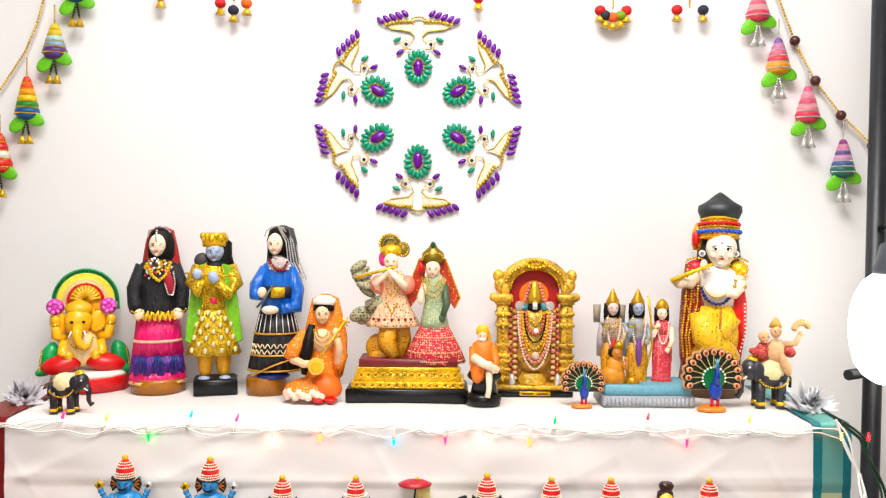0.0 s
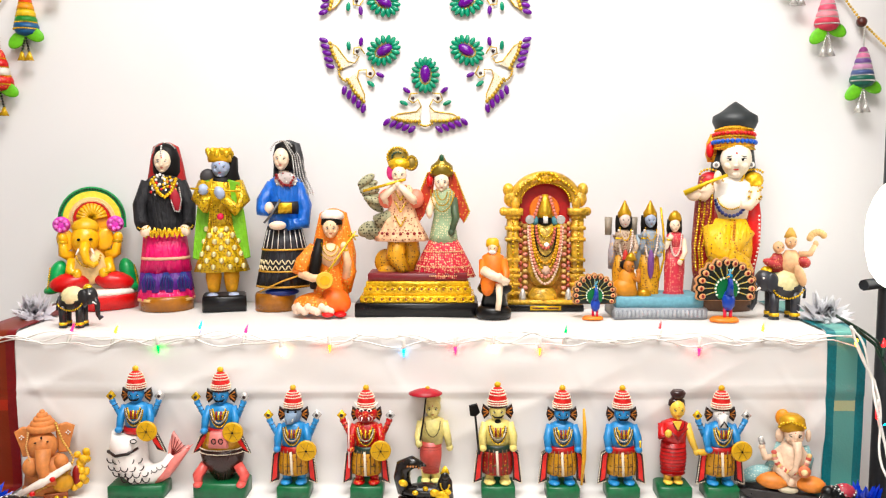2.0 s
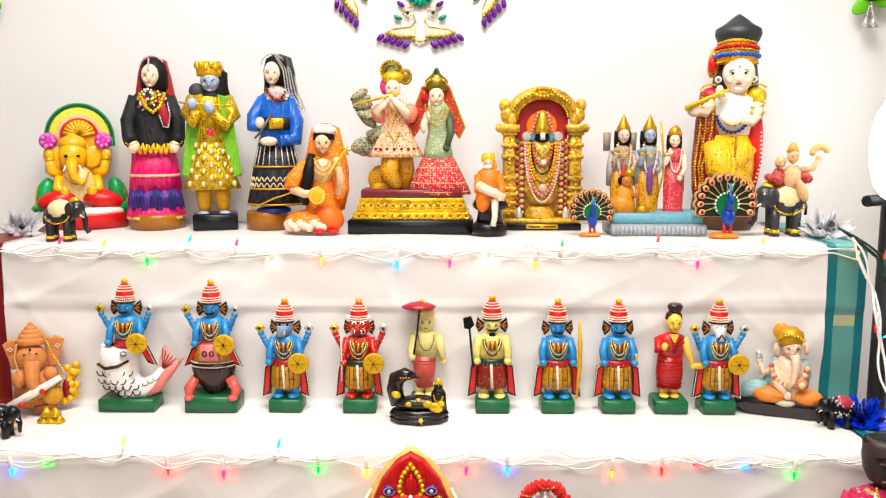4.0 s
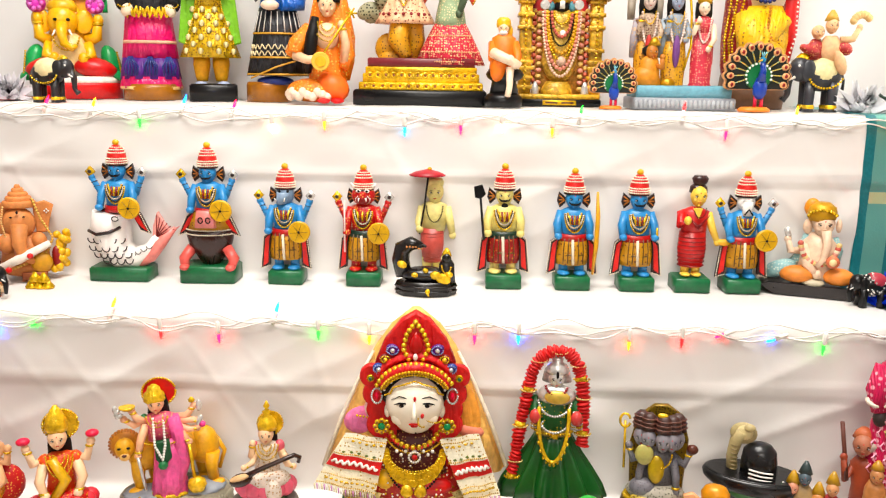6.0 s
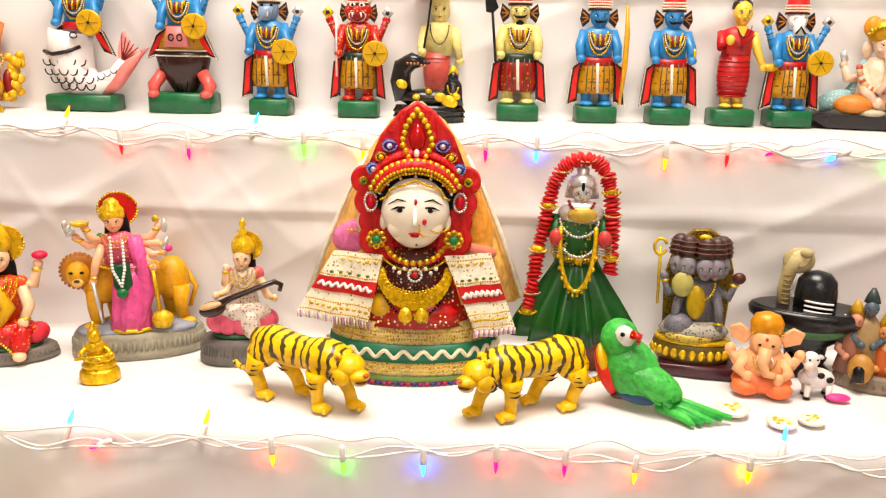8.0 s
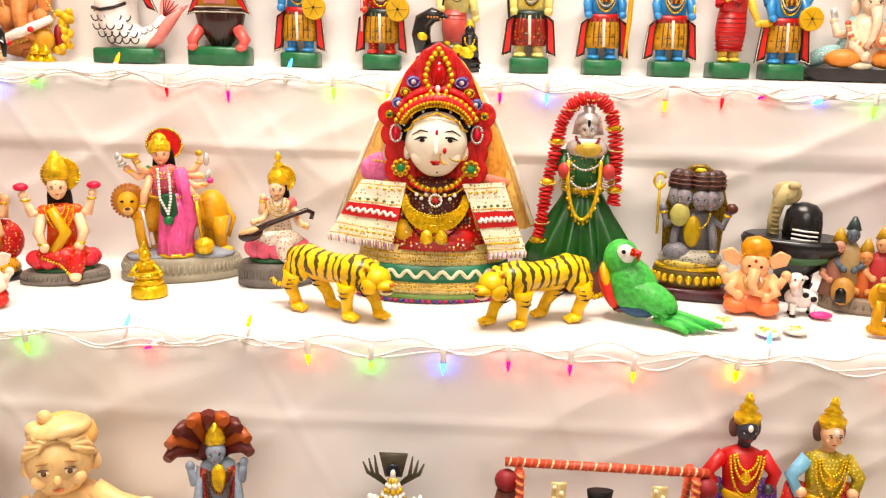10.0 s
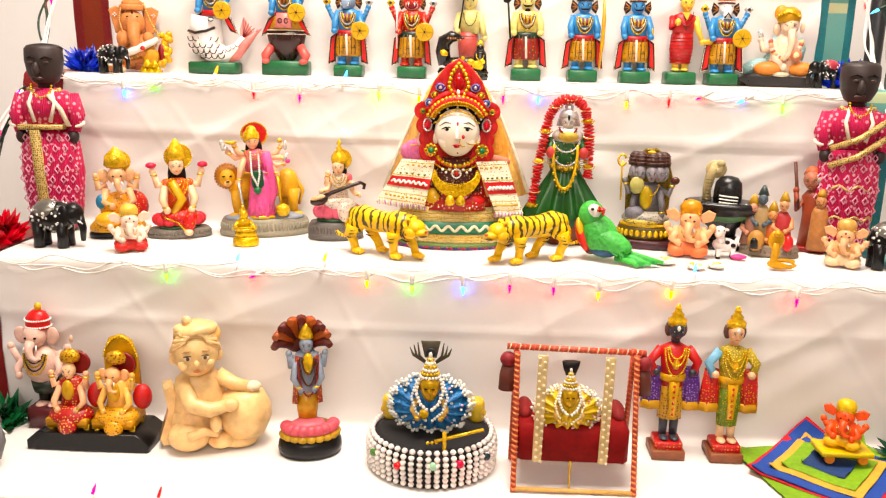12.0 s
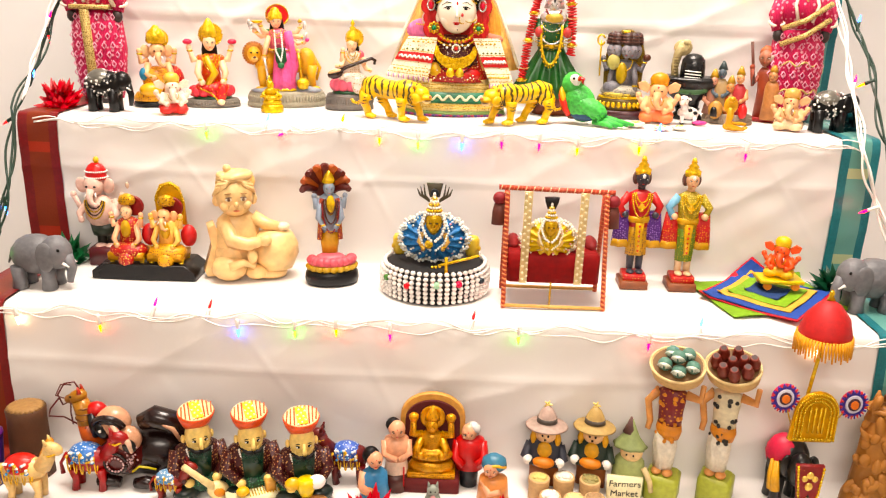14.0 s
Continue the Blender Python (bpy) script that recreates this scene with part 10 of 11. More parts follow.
    for p, q in ((-62, -176), (74, -170)):
        b = Board(0, 30, u, up)
        for r, c, y in ((26, "c83a6a", -34), (23, "3a2a8a", -36), (17, "d0ccd8", -38), (12, "4a2a3a", -40), (8, "d8762a", -42)):
            b.disc(p, q, r, paint(c, 0.5), y, 3, 24, r * 0.9)
        for k in range(28):
            a = 2 * math.pi * k / 28
            b.tube([(p + 22 * math.cos(a), q + 20 * math.sin(a), -37), (p + 28 * math.cos(a), q + 25 * math.sin(a), -36)], 1.6, (paint("3a2a9a", 0.5), paint("d84a4a", 0.5))[k % 2], 5)
        b.tube([(p, q, -32), (p * 0.3, -92, -10)], 1.4, GOLD, 6)
        part("peacock_fan", b, t, "round thread fan in purple and orange rings")


def carved_temple():
    b = Board(0, 0, 0.00069)
    w = paint("a8723f", 0.6, bump=0.5, scale=90)
    b.lathe(0, [(42, -44), (52, -20), (54, 0)], w, sy=0.75, n=10)
    b.lathe(0, [(26, -200), (36, -170), (38, -110), (44, -44)], w, sy=0.75, n=10)
    rnd = random.Random(8)
    for k in range(46):
        q = rnd.uniform(-210, -20)
        a = rnd.uniform(0.1, 3.0)
        r = 44 + q * 0.06
        b.e(-r * math.cos(a), q, rnd.uniform(5, 12), rnd.uniform(8, 20), w, -r * 0.75 * math.sin(a), 7, rot=rnd.uniform(-40, 40), n=8, k=5)
    for p, q in ((0, -262), (-24, -226), (24, -222)):
        b.lathe(p, [(2, q), (6, q + 12), (8, q + 18), (6, q + 20), (12, q + 34), (10, q + 37), (16, q + 54)], w, n=14, y=-4)
    for q in (-196, -150, -96, -46):
        b.lathe(0, [(40 + q * 0.03, q), (45 + q * 0.03, q + 5), (40 + q * 0.03, q + 11)], w, sy=0.76, n=10)
    b.place("carved_temple", 0.488, 0.480, STEP_Z[5], "carved brown wooden temple tower with relief figures", "wood carving")


def leather_camel():
    """A resting camel in dark lacquered leather with a padded saddle, its neck and head raised at one end."""
    b = Board(0, 0, 0.0007)
    dk, mid, tan, gilt = paint("241210", 0.22), paint("5c1c1a", 0.24), paint("c8987c", 0.28), paint("a8742e", 0.35, 0.1)
    b.e(34, -48, 62, 44, dk, 8, 34, rot=-6)
    b.e(-8, -56, 38, 40, mid, -14, 28)
    b.tube([(22, -112, -8), (46, -122, -6), (72, -112, -2), (92, -92, 2), (96, -60, 4)], [14, 20, 20, 14, 9], dk, 12)
    b.tube([(60, -118, -20), (82, -108, -20), (92, -84, -16)], [3, 4, 3], tan, 8)
    # padded saddle with pale straps
    b.e(-24, -112, 31, 29, tan, -12, 24, n=20, k=12)
    b.e(4, -88, 24, 24, tan, -24, 20, n=18, k=10)
    for r, a0 in ((26, 200), (18, 215)):
        b.tube(b.arc(-24, -110, r, r * 0.9, a0, a0 + 150, -30, 14, -7), 5, dk, 8)
    b.e(-36, -106, 11, 17, BLACK, -31, 7, rot=-24)
    b.e(-36, -108, 3, 3, WHITE, -38, 2, n=8, k=4)
    b.e(12, -84, 12, 14, BLACK, -40, 6, rot=-30)
    b.tube([(-22, -134, -34), (-8, -112, -40), (14, -92, -44), (18, -74, -44)], [4, 5, 5, 3], paint("e8c0a8", 0.3), 8)
    b.e(-52, -132, 18, 15, paint("b01c1c", 0.3), -8, 14)
    b.tube([(-58, -130, -18), (-52, -112, -24), (-50, -90, -22)], [6, 8, 6], BLACK, 8)
    # beaded maroon breast panel
    b.e(-12, -58, 33, 34, mid, -30, 15, n=20, k=12)
    b.tube(b.arc(-12, -52, 19, 19, 0, 345, -45, 18), 2.6, dk, 6, closed=False)
    for k in range(16):
        b.e(-12 + 14 * math.cos(k * 0.4), -50 + 13 * math.sin(k * 0.4), 2, 2, paint("d8b0b0", 0.3), -46, 1.6, n=6, k=4)
    rnd = random.Random(12)
    for k in range(26):
        b.e(rnd.uniform(6, 26), rnd.uniform(-84, -46), 1.8, 1.8, paint("d8b0b0", 0.3), -42 + rnd.uniform(-1, 3), 1.4, n=6, k=4)
    b.tube([(14, -34, -40), (26, -44, -38), (38, -40, -34), (52, -36, -32)], 2, paint("c8b840", 0.4), 6)
    # neck, head and muzzle
    b.tube([(-52, -58, -4), (-68, -84, -6), (-72, -112, -8)], [19, 17, 15], paint("b85a2c", 0.3), 14)
    b.tube([(-70, -108, -8), (-74, -132, -8), (-80, -150, -8)], [16, 15, 13], gilt, 14)
    b.e(-82, -156, 17, 12, gilt, -8, 12, rot=-24)
    b.e(-94, -152, 10, 8, paint("8a5a22", 0.35), -10, 8, rot=-10)
    b.e(-90, -160, 2.4, 2, HAIR, -19, 1.6, n=6, k=4)
    for d in (-14, -2):
        b.tube([(-76, -164, d), (-78, -176, d)], [4.6, 1.5], paint("a83a24", 0.35), 6)
    for q, r in ((-118, 16.6), (-128, 16), (-138, 15)):
        b.lathe(-73, [(r - 1, q - 1.6), (r, q), (r - 1, q + 1.6)], paint("7a4a1c", 0.35), y=-8, sy=1.0, n=14)
    cord = paint("6a2018", 0.4)
    b.tube([(-92, -150, -14), (-108, -140, -10), (-116, -158, -8), (-104, -178, -6), (-86, -182, -6), (-78, -170, -8)], 1.5, cord, 6)
    b.tube([(-94, -152, -14), (-120, -156, -8), (-110, -176, -6), (-92, -176, -6)], 1.3, cord, 6)
    b.tube([(-114, -152, -8), (-132, -130, -8), (-136, -116, -8), (-110, -116, -8), (-86, -108, -14), (-66, -104, -22)], 1.5, cord, 6)
    b.tube([(-92, -146, -14), (-94, -128, -14), (-92, -106, -14)], 1.4, cord, 6)
    # folded legs
    for p, y in ((-30, -34), (34, -36), (72, -12), (70, 30), (-20, 28)):
        b.tube([(p - 18, -10, y), (p, -14, y - 2), (p + 20, -9, y)], [9, 11, 9], dk, 10)
    b.place("leather_camel", -0.405, 0.476, STEP_Z[5], "dark glossy leather camel toy with rope reins", "camel figurine")


def painted_beast(x, y, u, flip, body, cloth, label, horse=False):
    b = Board(0, 0, u)
    c = paint(body, 0.35)
    b.e(0, -62, 44, 28, c, 0, 24)
    b.e(-4, -70, 34, 24, paint(cloth, 0.35), 0, 25.5)
    for k in range(5):
        b.tube(b.arc(-30 + 13 * k, -66, 3, 26, 200, 20, -24 + abs(k - 2) * 2, 8), 1.4, YELLOW, 5)
    rnd = random.Random(4)
    for k in range(22):
        b.e(rnd.uniform(-34, 22), rnd.uniform(-88, -62), 3.2, 2.6, (WHITE, BLUE, YELLOW)[k % 3], -24, 4, n=6, k=4)
    for p in (-26, 26):
        for yy in (-12, 12):
            b.tube([(p, -46, yy), (p + 3 * flip, -22, yy), (p, 0, yy)], [11, 7, 8], c)
    b.tube([(36 * flip, -70, 0), (52 * flip, -92, -4), (58 * flip, -112, -6)], [18, 14, 12], c)
    b.e(66 * flip, -114, 20, 13, c, -8, 12, rot=20 * flip)
    for yy in (-14, 4):
        b.tube([(56 * flip, -122, yy), (52 * flip, -136, yy)], [5, 1.5], c, 6)
        b.e(68 * flip, -118, 2.6, 2.6, HAIR, yy - 3, 2, n=6, k=4)
    b.tube([(-42 * flip, -70, 0), (-56 * flip, -48, 0), (-54 * flip, -26, 0)], [4, 3, 5], c, 6)
    if horse:
        for k in range(6):
            b.e((40 + 3 * k) * flip, -92 - 6 * k, 8, 8, paint("c98a3c", 0.5), 4, 8)
    b.tube([(50 * flip, -104, -14), (62 * flip, -102, -18), (74 * flip, -108, -18)], 2.2, YELLOW, 6)
    b.place("painted_beast", x, y, STEP_Z[5], label, "animal figurine", "painted animal figurines")


def log_pot():
    b = Board(0, 0, 0.00069)
    bark = paint("5e3a22", 0.7, bump=0.6, scale=60)
    b.lathe(0, [(30, -132), (34, -128), (33, -110), (34, -60), (36, 0)], bark, n=26, sy=0.9, pleats=9, amp=0.03)
    b.lathe(0, [(3, -136), (14, -136), (26, -135), (32, -131)], paint("9c784e", 0.7, bump=0.5), n=66, sy=0.9, pleats=22, amp=0.05)
    b.place("log_pot", -0.530, 0.475, STEP_Z[5], "brown log-shaped pot with ridged tan lid", "pot")
    b = Board(0, 0, 0.00069)
    b.lathe(0, [(30, -100), (32, -90), (28, -40), (26, 0)], paint("3c1a6a", 0.4), n=24, sy=0.9)
    b.lathe(0, [(27, -102), (33, -98), (33, -92)], paint("6a2a7a", 0.4), n=24, sy=0.9)
    b.place("purple_pot", -0.572, 0.450, STEP_Z[5], "dark purple painted clay pot", "pot")


musician(-0.319, 0.458, "lute", "turbaned moustached musician doll with a lute")
musician(-0.257, 0.462, "board", "turbaned moustached musician doll with a keyed board")
musician(-0.194, 0.456, "drum", "turbaned moustached musician doll with small drums")
gilded_seat_idol()
villager(-0.083, 0.475, "priest", "bald standing priest figurine in a pale cloth")
villager(0.005, 0.490, "coat", "standing man figurine in a red coat and cap")
villager(-0.110, 0.456, "blue", "seated woman figurine in a blue sari")
villager(0.034, 0.462, "veil", "crouching woman figurine with a blue head scarf")
scarecrow(0.097, 0.498, "3a3c48", "b8a094", "seated scarecrow figurine in a grey pointed hat")
scarecrow(0.155, 0.500, "26382c", "b79a68", "seated scarecrow figurine in a brown brimmed hat")
for x, y, f, h in ((0.089, 0.468, "d8c484", 42), (0.119, 0.472, "ece4d4", 42), (0.150, 0.470, "9a9060", 40), (0.100, 0.440, "ece6dc", 34), (0.128, 0.438, "e0cf9a", 32), (0.152, 0.440, "a88a6a", 32)):
    grain_tub(x, y, f, h)
market_sign()
basket_bearer(0.240, 0.486, "7c2226", "d08a3a", "melons", "barefoot bearer figurine with a basket of striped melons")
basket_bearer(0.304, 0.486, "d8cdb0", "2a2620", "pots", "barefoot bearer figurine with a basket of clay pots")
festival_elephant()
carved_temple()
leather_camel()
painted_beast(-0.448, 0.452, 0.00062, 1, "9c1c1c", "3f74b8", "red painted camel figurine with a blue patterned cloth")
painted_beast(-0.345, 0.432, 0.00042, 1, "8a2a1e", "6a94b8", "tiny red painted camel figurine with patterned cloth")
painted_beast(-0.142, 0.486, 0.00058, -1, "6a1c18", "3f5fae", "dark red painted cow figurine with a blue saddle")
painted_beast(-0.512, 0.425, 0.00060, 1, "e2c08a", "c83a34", "cream painted horse figurine with a red saddle", True)
log_pot()


def cat_figurine():
    b = Board(0, 0, 0.0006)
    c = paint("8f958a", 0.4)
    b.lathe(0, [(10, -34), (15, -22), (18, -8), (16, 0)], c, sy=0.8, n=16)
    b.e(0, -40, 12, 11, c, -3, 10)
    for s in (-1, 1):
        b.tube([(7 * s, -47, -2), (9 * s, -58, -2)], [4, 1], c, 6)
        b.e(4.5 * s, -41, 2, 2, HAIR, -12, 1.5, n=6, k=4)
    b.e(0, -22, 7, 11, paint("d8a0a0", 0.4), -11, 4)
    b.place("cat_figurine", -0.037, 0.440, STEP_Z[5], "tiny grey and pink cat figurine", "figurine")


cat_figurine()


# ---- strings of small lights along the step edges ----
BULB = {"g": "00b440", "w": "ffc8a0", "o": "ff5c0c", "c": "006a9a", "r": "ff0018", "p": "ff0848", "y": "ff9010", "b": "0058ff", "v": "6400ff"}
BULBS = {k: paint(v, 0.2, glow=26.0, var=0.02, bump=0.0) for k, v in BULB.items()}
WIRE = paint("efece6", 0.45, var=0.04)
GREENWIRE = paint("173a2a", 0.45)
SOCKET = paint("f2efe8", 0.4, var=0.04)


def light_bulb(parent, x, y, z, way, colour, socket_mat=SOCKET):
    """A mini bulb with its socket; way: h hangs, u stands, l lies along the edge."""
    m = {"h": pose(x, y, z, 8, 0, 0), "u": pose(x, y + 0.006, z - 0.005, 158, 14, 0), "l": pose(x, y, z, 20, 60, 0)}[way]
    b = Board(0, 0, 0.00082)
    b.lathe(0, [(1.6, -2), (2.7, 0), (2.8, 8), (3.1, 12), (2.9, 15)], socket_mat, sy=1.0, n=10)
    s = new("socket", b.mesh("socket"))
    s.parent, s.matrix_basis = parent, m
    b = Board(0, 0, 0.00082)
    b.lathe(0, [(2.0, 15), (2.2, 19), (2.0, 22), (1.2, 26), (0.4, 29)], BULBS[colour], sy=1.0, n=10)
    g = new("bulb", b.mesh("bulb"))
    g.parent, g.matrix_basis = parent, m
    g["label"] = "glowing coloured glass bulb"


def light_string(i, bulbs, x0, x1):
    y, z = FRONT[i] - 0.006, STEP_Z[i]
    t = thing("light_string", 0, 0, 0, "white-wired string of coloured mini lights along the step edge", "string lights", "light strings")
    rnd = random.Random(i * 7)
    for k in range(3):
        b = Board(0, 0, 1.0)
        n = 150
        ph = rnd.uniform(0, 6)
        pts = []
        for j in range(n + 1):
            x = x0 + (x1 - x0) * j / n
            sag = 0.0045 * math.sin(x * 31 + ph) + 0.003 * math.sin(x * 83 + 2 * ph) + 0.0035 * noise.noise(Vector((x * 24, k * 5.0, i)))
            pts.append((x, 0.006 - z + sag + 0.003 * k, y - 0.0012 * k + 0.0022 * math.sin(x * 120 + k * 2.1)))
        b.tube(pts, 0.0009, WIRE, 6)
        part("wire", b, t)
    for x, c, way in bulbs:
        light_bulb(t, x, y - 0.004, z - 0.006 + 0.003 * math.sin(x * 31), way, c)


light_string(1, [(-0.443, "y", "u"), (-0.381, "g", "h"), (-0.332, "b", "u"), (-0.272, "p", "u"), (-0.221, "w", "h"), (-0.158, "o", "h"), (-0.062, "c", "h"), (0.005, "p", "h"),
                 (0.054, "w", "h"), (0.114, "o", "h"), (0.145, "g", "u"), (0.267, "r", "u"), (0.319, "p", "h"), (-0.50, "p", "u"), (0.40, "y", "u")], -0.60, 0.52)
light_string(2, [(-0.485, "b", "h"), (-0.432, "g", "l"), (-0.365, "o", "u"), (-0.309, "r", "h"), (-0.247, "p", "h"), (-0.19, "b", "u"), (-0.141, "g", "h"), (-0.087, "y", "h"), (0.024, "p", "h"),
                 (0.07, "b", "h"), (0.186, "o", "h"), (0.241, "r", "h"), (0.295, "p", "l"), (0.348, "b", "l"), (0.388, "g", "h")], -0.60, 0.50)
light_string(3, [(-0.286, "b", "u"), (-0.364, "g", "h"), (-0.249, "p", "l"), (-0.184, "o", "u"), (-0.13, "o", "h"), (-0.078, "g", "h"), (-0.019, "b", "h"), (0.034, "p", "h"), (0.084, "p", "h"),
                 (0.135, "o", "h"), (0.217, "y", "h"), (0.24, "b", "u"), (0.358, "p", "h")], -0.60, 0.51)
light_string(4, [(-0.55, "w", "h"), (-0.449, "o", "h"), (-0.386, "p", "u"), (-0.319, "r", "u"), (-0.28, "b", "h"), (-0.211, "g", "h"), (-0.161, "o", "h"), (-0.096, "p", "h"), (0.0, "r", "u"), (0.058, "g", "h"),
                 (0.213, "p", "h"), (0.271, "b", "u"), (0.41, "w", "h")], -0.60, 0.52)


def side_cable(path, mat, bulbs, label, seed, strands=3):
    t = thing("side_cable", 0, 0, 0, label, "cable", "side cables")
    for k in range(strands):
        b = Board(0, 0, 1.0)
        pts = []
        for (a, c) in zip(path, path[1:]):
            for j in range(14):
                v = Vector(a).lerp(Vector(c), j / 14)
                w = Vector((noise.noise(Vector((v.z * 16, k * 3.1, seed))), noise.noise(Vector((v.z * 16, k * 3.1 + 9, seed))), noise.noise(Vector((v.z * 16 + 4, k * 3.1, seed + 5))))) * 0.014
                v += w
                pts.append((v.x, -v.z, v.y))
        b.tube(pts, 0.0016, mat, 6)
        part("wire", b, t)
    for i, f in enumerate(bulbs):
        j = int(f[0] * (len(path) - 1.001))
        v = Vector(path[j]).lerp(Vector(path[j + 1]), f[0] * (len(path) - 1) - j)
        light_bulb(t, v.x, v.y - 0.006, v.z, ("h", "u", "l")[i % 3], f[1], mat)


side_cable([(-0.60, 1.04, 1.24), (-0.635, 1.0, 1.12), (-0.61, 0.93, 1.04), (-0.64, 0.88, 0.96), (-0.645, 0.82, 0.88), (-0.655, 0.76, 0.82), (-0.60, 0.63, 0.76), (-0.605, 0.60, 0.69), (-0.62, 0.53, 0.60)],
           GREENWIRE, ((0.1, "p"), (0.24, "p"), (0.3, "v"), (0.42, "r"), (0.55, "b"), (0.64, "r"), (0.8, "b"), (0.92, "g")), "dark green string-light cable hanging down beside the steps", 3)
side_cable([(-0.60, 1.03, 1.23), (-0.615, 0.94, 1.05), (-0.64, 0.86, 0.95), (-0.64, 0.74, 0.83)], WIRE, ((0.3, "w"), (0.7, "p")), "white string-light cable hanging down beside the steps", 5, 2)
side_cable([(0.49, 1.05, 1.262), (0.535, 1.03, 1.225), (0.552, 1.02, 1.17), (0.556, 1.0, 1.10), (0.548, 0.95, 1.02), (0.545, 0.84, 0.95), (0.548, 0.76, 0.86), (0.556, 0.66, 0.74), (0.56, 0.56, 0.62)],
           GREENWIRE, ((0.05, "y"), (0.14, "r"), (0.3, "c"), (0.45, "r"), (0.6, "b"), (0.7, "o"), (0.85, "p"), (0.95, "b")), "dark green string-light cable hanging down beside the steps", 8)
side_cable([(0.50, 1.04, 1.25), (0.528, 1.03, 1.18), (0.532, 1.0, 1.08), (0.515, 0.80, 0.92), (0.505, 0.69, 0.81), (0.525, 0.68, 0.75), (0.55, 0.66, 0.69)], WIRE, ((0.2, "r"), (0.55, "p"), (0.85, "p")), "white string-light cable hanging down beside the steps", 11, 3)


# ---- ribbon flowers at the step ends ----
def thin_foil(hexcode):
    """Glossy ribbon film that lets part of the light through."""
    mat = paint(hexcode, 0.28, 0.0, 0.1, 0.2, 60, spec=0.8)
    nt = mat.node_tree
    out, p = nt.nodes["Material Output"], nt.nodes["Principled BSDF"]
    if len(out.inputs["Surface"].links) and out.inputs["Surface"].links[0].from_node == p:
        thin, mix = nt.nodes.new("ShaderNodeBsdfTranslucent"), nt.nodes.new("ShaderNodeMixShader")
        thin.inputs["Color"].default_value = lin(hexcode, 0.98)
        mix.inputs["Fac"].default_value = 0.6
        nt.links.new(p.outputs[0], mix.inputs[1])
        nt.links.new(thin.outputs[0], mix.inputs[2])
        nt.links.new(mix.outputs[0], out.inputs["Surface"])
    return mat


def ribbon_flower(x, y, z, r, hexcode, label, seed):
    b = Board(0, 0, r / 50)
    rnd = random.Random(seed)
    foil = thin_foil(hexcode)
    for k in range(72):
        az, el = rnd.uniform(0, 2 * math.pi), rnd.uniform(0.05, 1.3)
        w = rnd.uniform(0.55, 1.02)
        d = Vector((math.cos(az) * math.cos(el), math.sin(az) * math.cos(el), math.sin(el))) * 50 * w
        side = d.cross(Vector((0, 0, 1))).normalized() * 9
        n = d.cross(side).normalized() * 5
        c = [Vector((0, 0, 8)), d * 0.45 + side + n, d, d * 0.45 - side + n, d * 0.5 - n]
        k0, s = len(b.v), b.slot(foil)
        b.v += [b.at(v.x, -v.z - 2, v.y) for v in c]
        b.f += [(k0, k0 + 1, k0 + 4), (k0 + 1, k0 + 2, k0 + 4), (k0 + 4, k0 + 2, k0 + 3), (k0, k0 + 4, k0 + 3), (k0, k0 + 3, k0 + 2, k0 + 1)]
        b.m += [s] * 5
    b.lathe(0, [(12, -10), (16, -4), (14, 0)], foil, sy=1.0, n=12)
    b.place("ribbon_flower", x, y, z, label, "ribbon flower", "foil ribbon flowers")


ribbon_flower(-0.590, 1.160, STEP_Z[1], 0.040, "f6f4f8", "pearly white foil ribbon flower on the step's end", 1)
ribbon_flower(0.512, 1.140, STEP_Z[1], 0.044, "f6f6fa", "pearly white foil ribbon flower on the step's end", 2)
ribbon_flower(-0.575, 0.985, STEP_Z[2], 0.042, "2450e0", "blue foil ribbon flower on the step's end", 3)
ribbon_flower(0.500, 0.985, STEP_Z[2], 0.044, "2450e0", "blue foil ribbon flower on the step's end", 4)
ribbon_flower(-0.594, 0.770, STEP_Z[3], 0.044, "e81c48", "red foil ribbon flower on the step's end", 5)
ribbon_flower(0.520, 0.790, STEP_Z[3], 0.030, "1f7f86", "teal foil ribbon flower on the step's end", 6)
ribbon_flower(-0.560, 0.675, STEP_Z[4], 0.044, "12925a", "green foil ribbon flower on the step's end", 7)
ribbon_flower(0.492, 0.665, STEP_Z[4], 0.044, "0c6a48", "dark green foil ribbon flower on the step's end", 8)
ribbon_flower(-0.108, 0.400, STEP_Z[5], 0.048, "e81c48", "red foil ribbon flower near the step's edge", 9)
ribbon_flower(0.040, 0.400, STEP_Z[5], 0.040, "d82848", "red foil ribbon flower near the step's edge", 10)


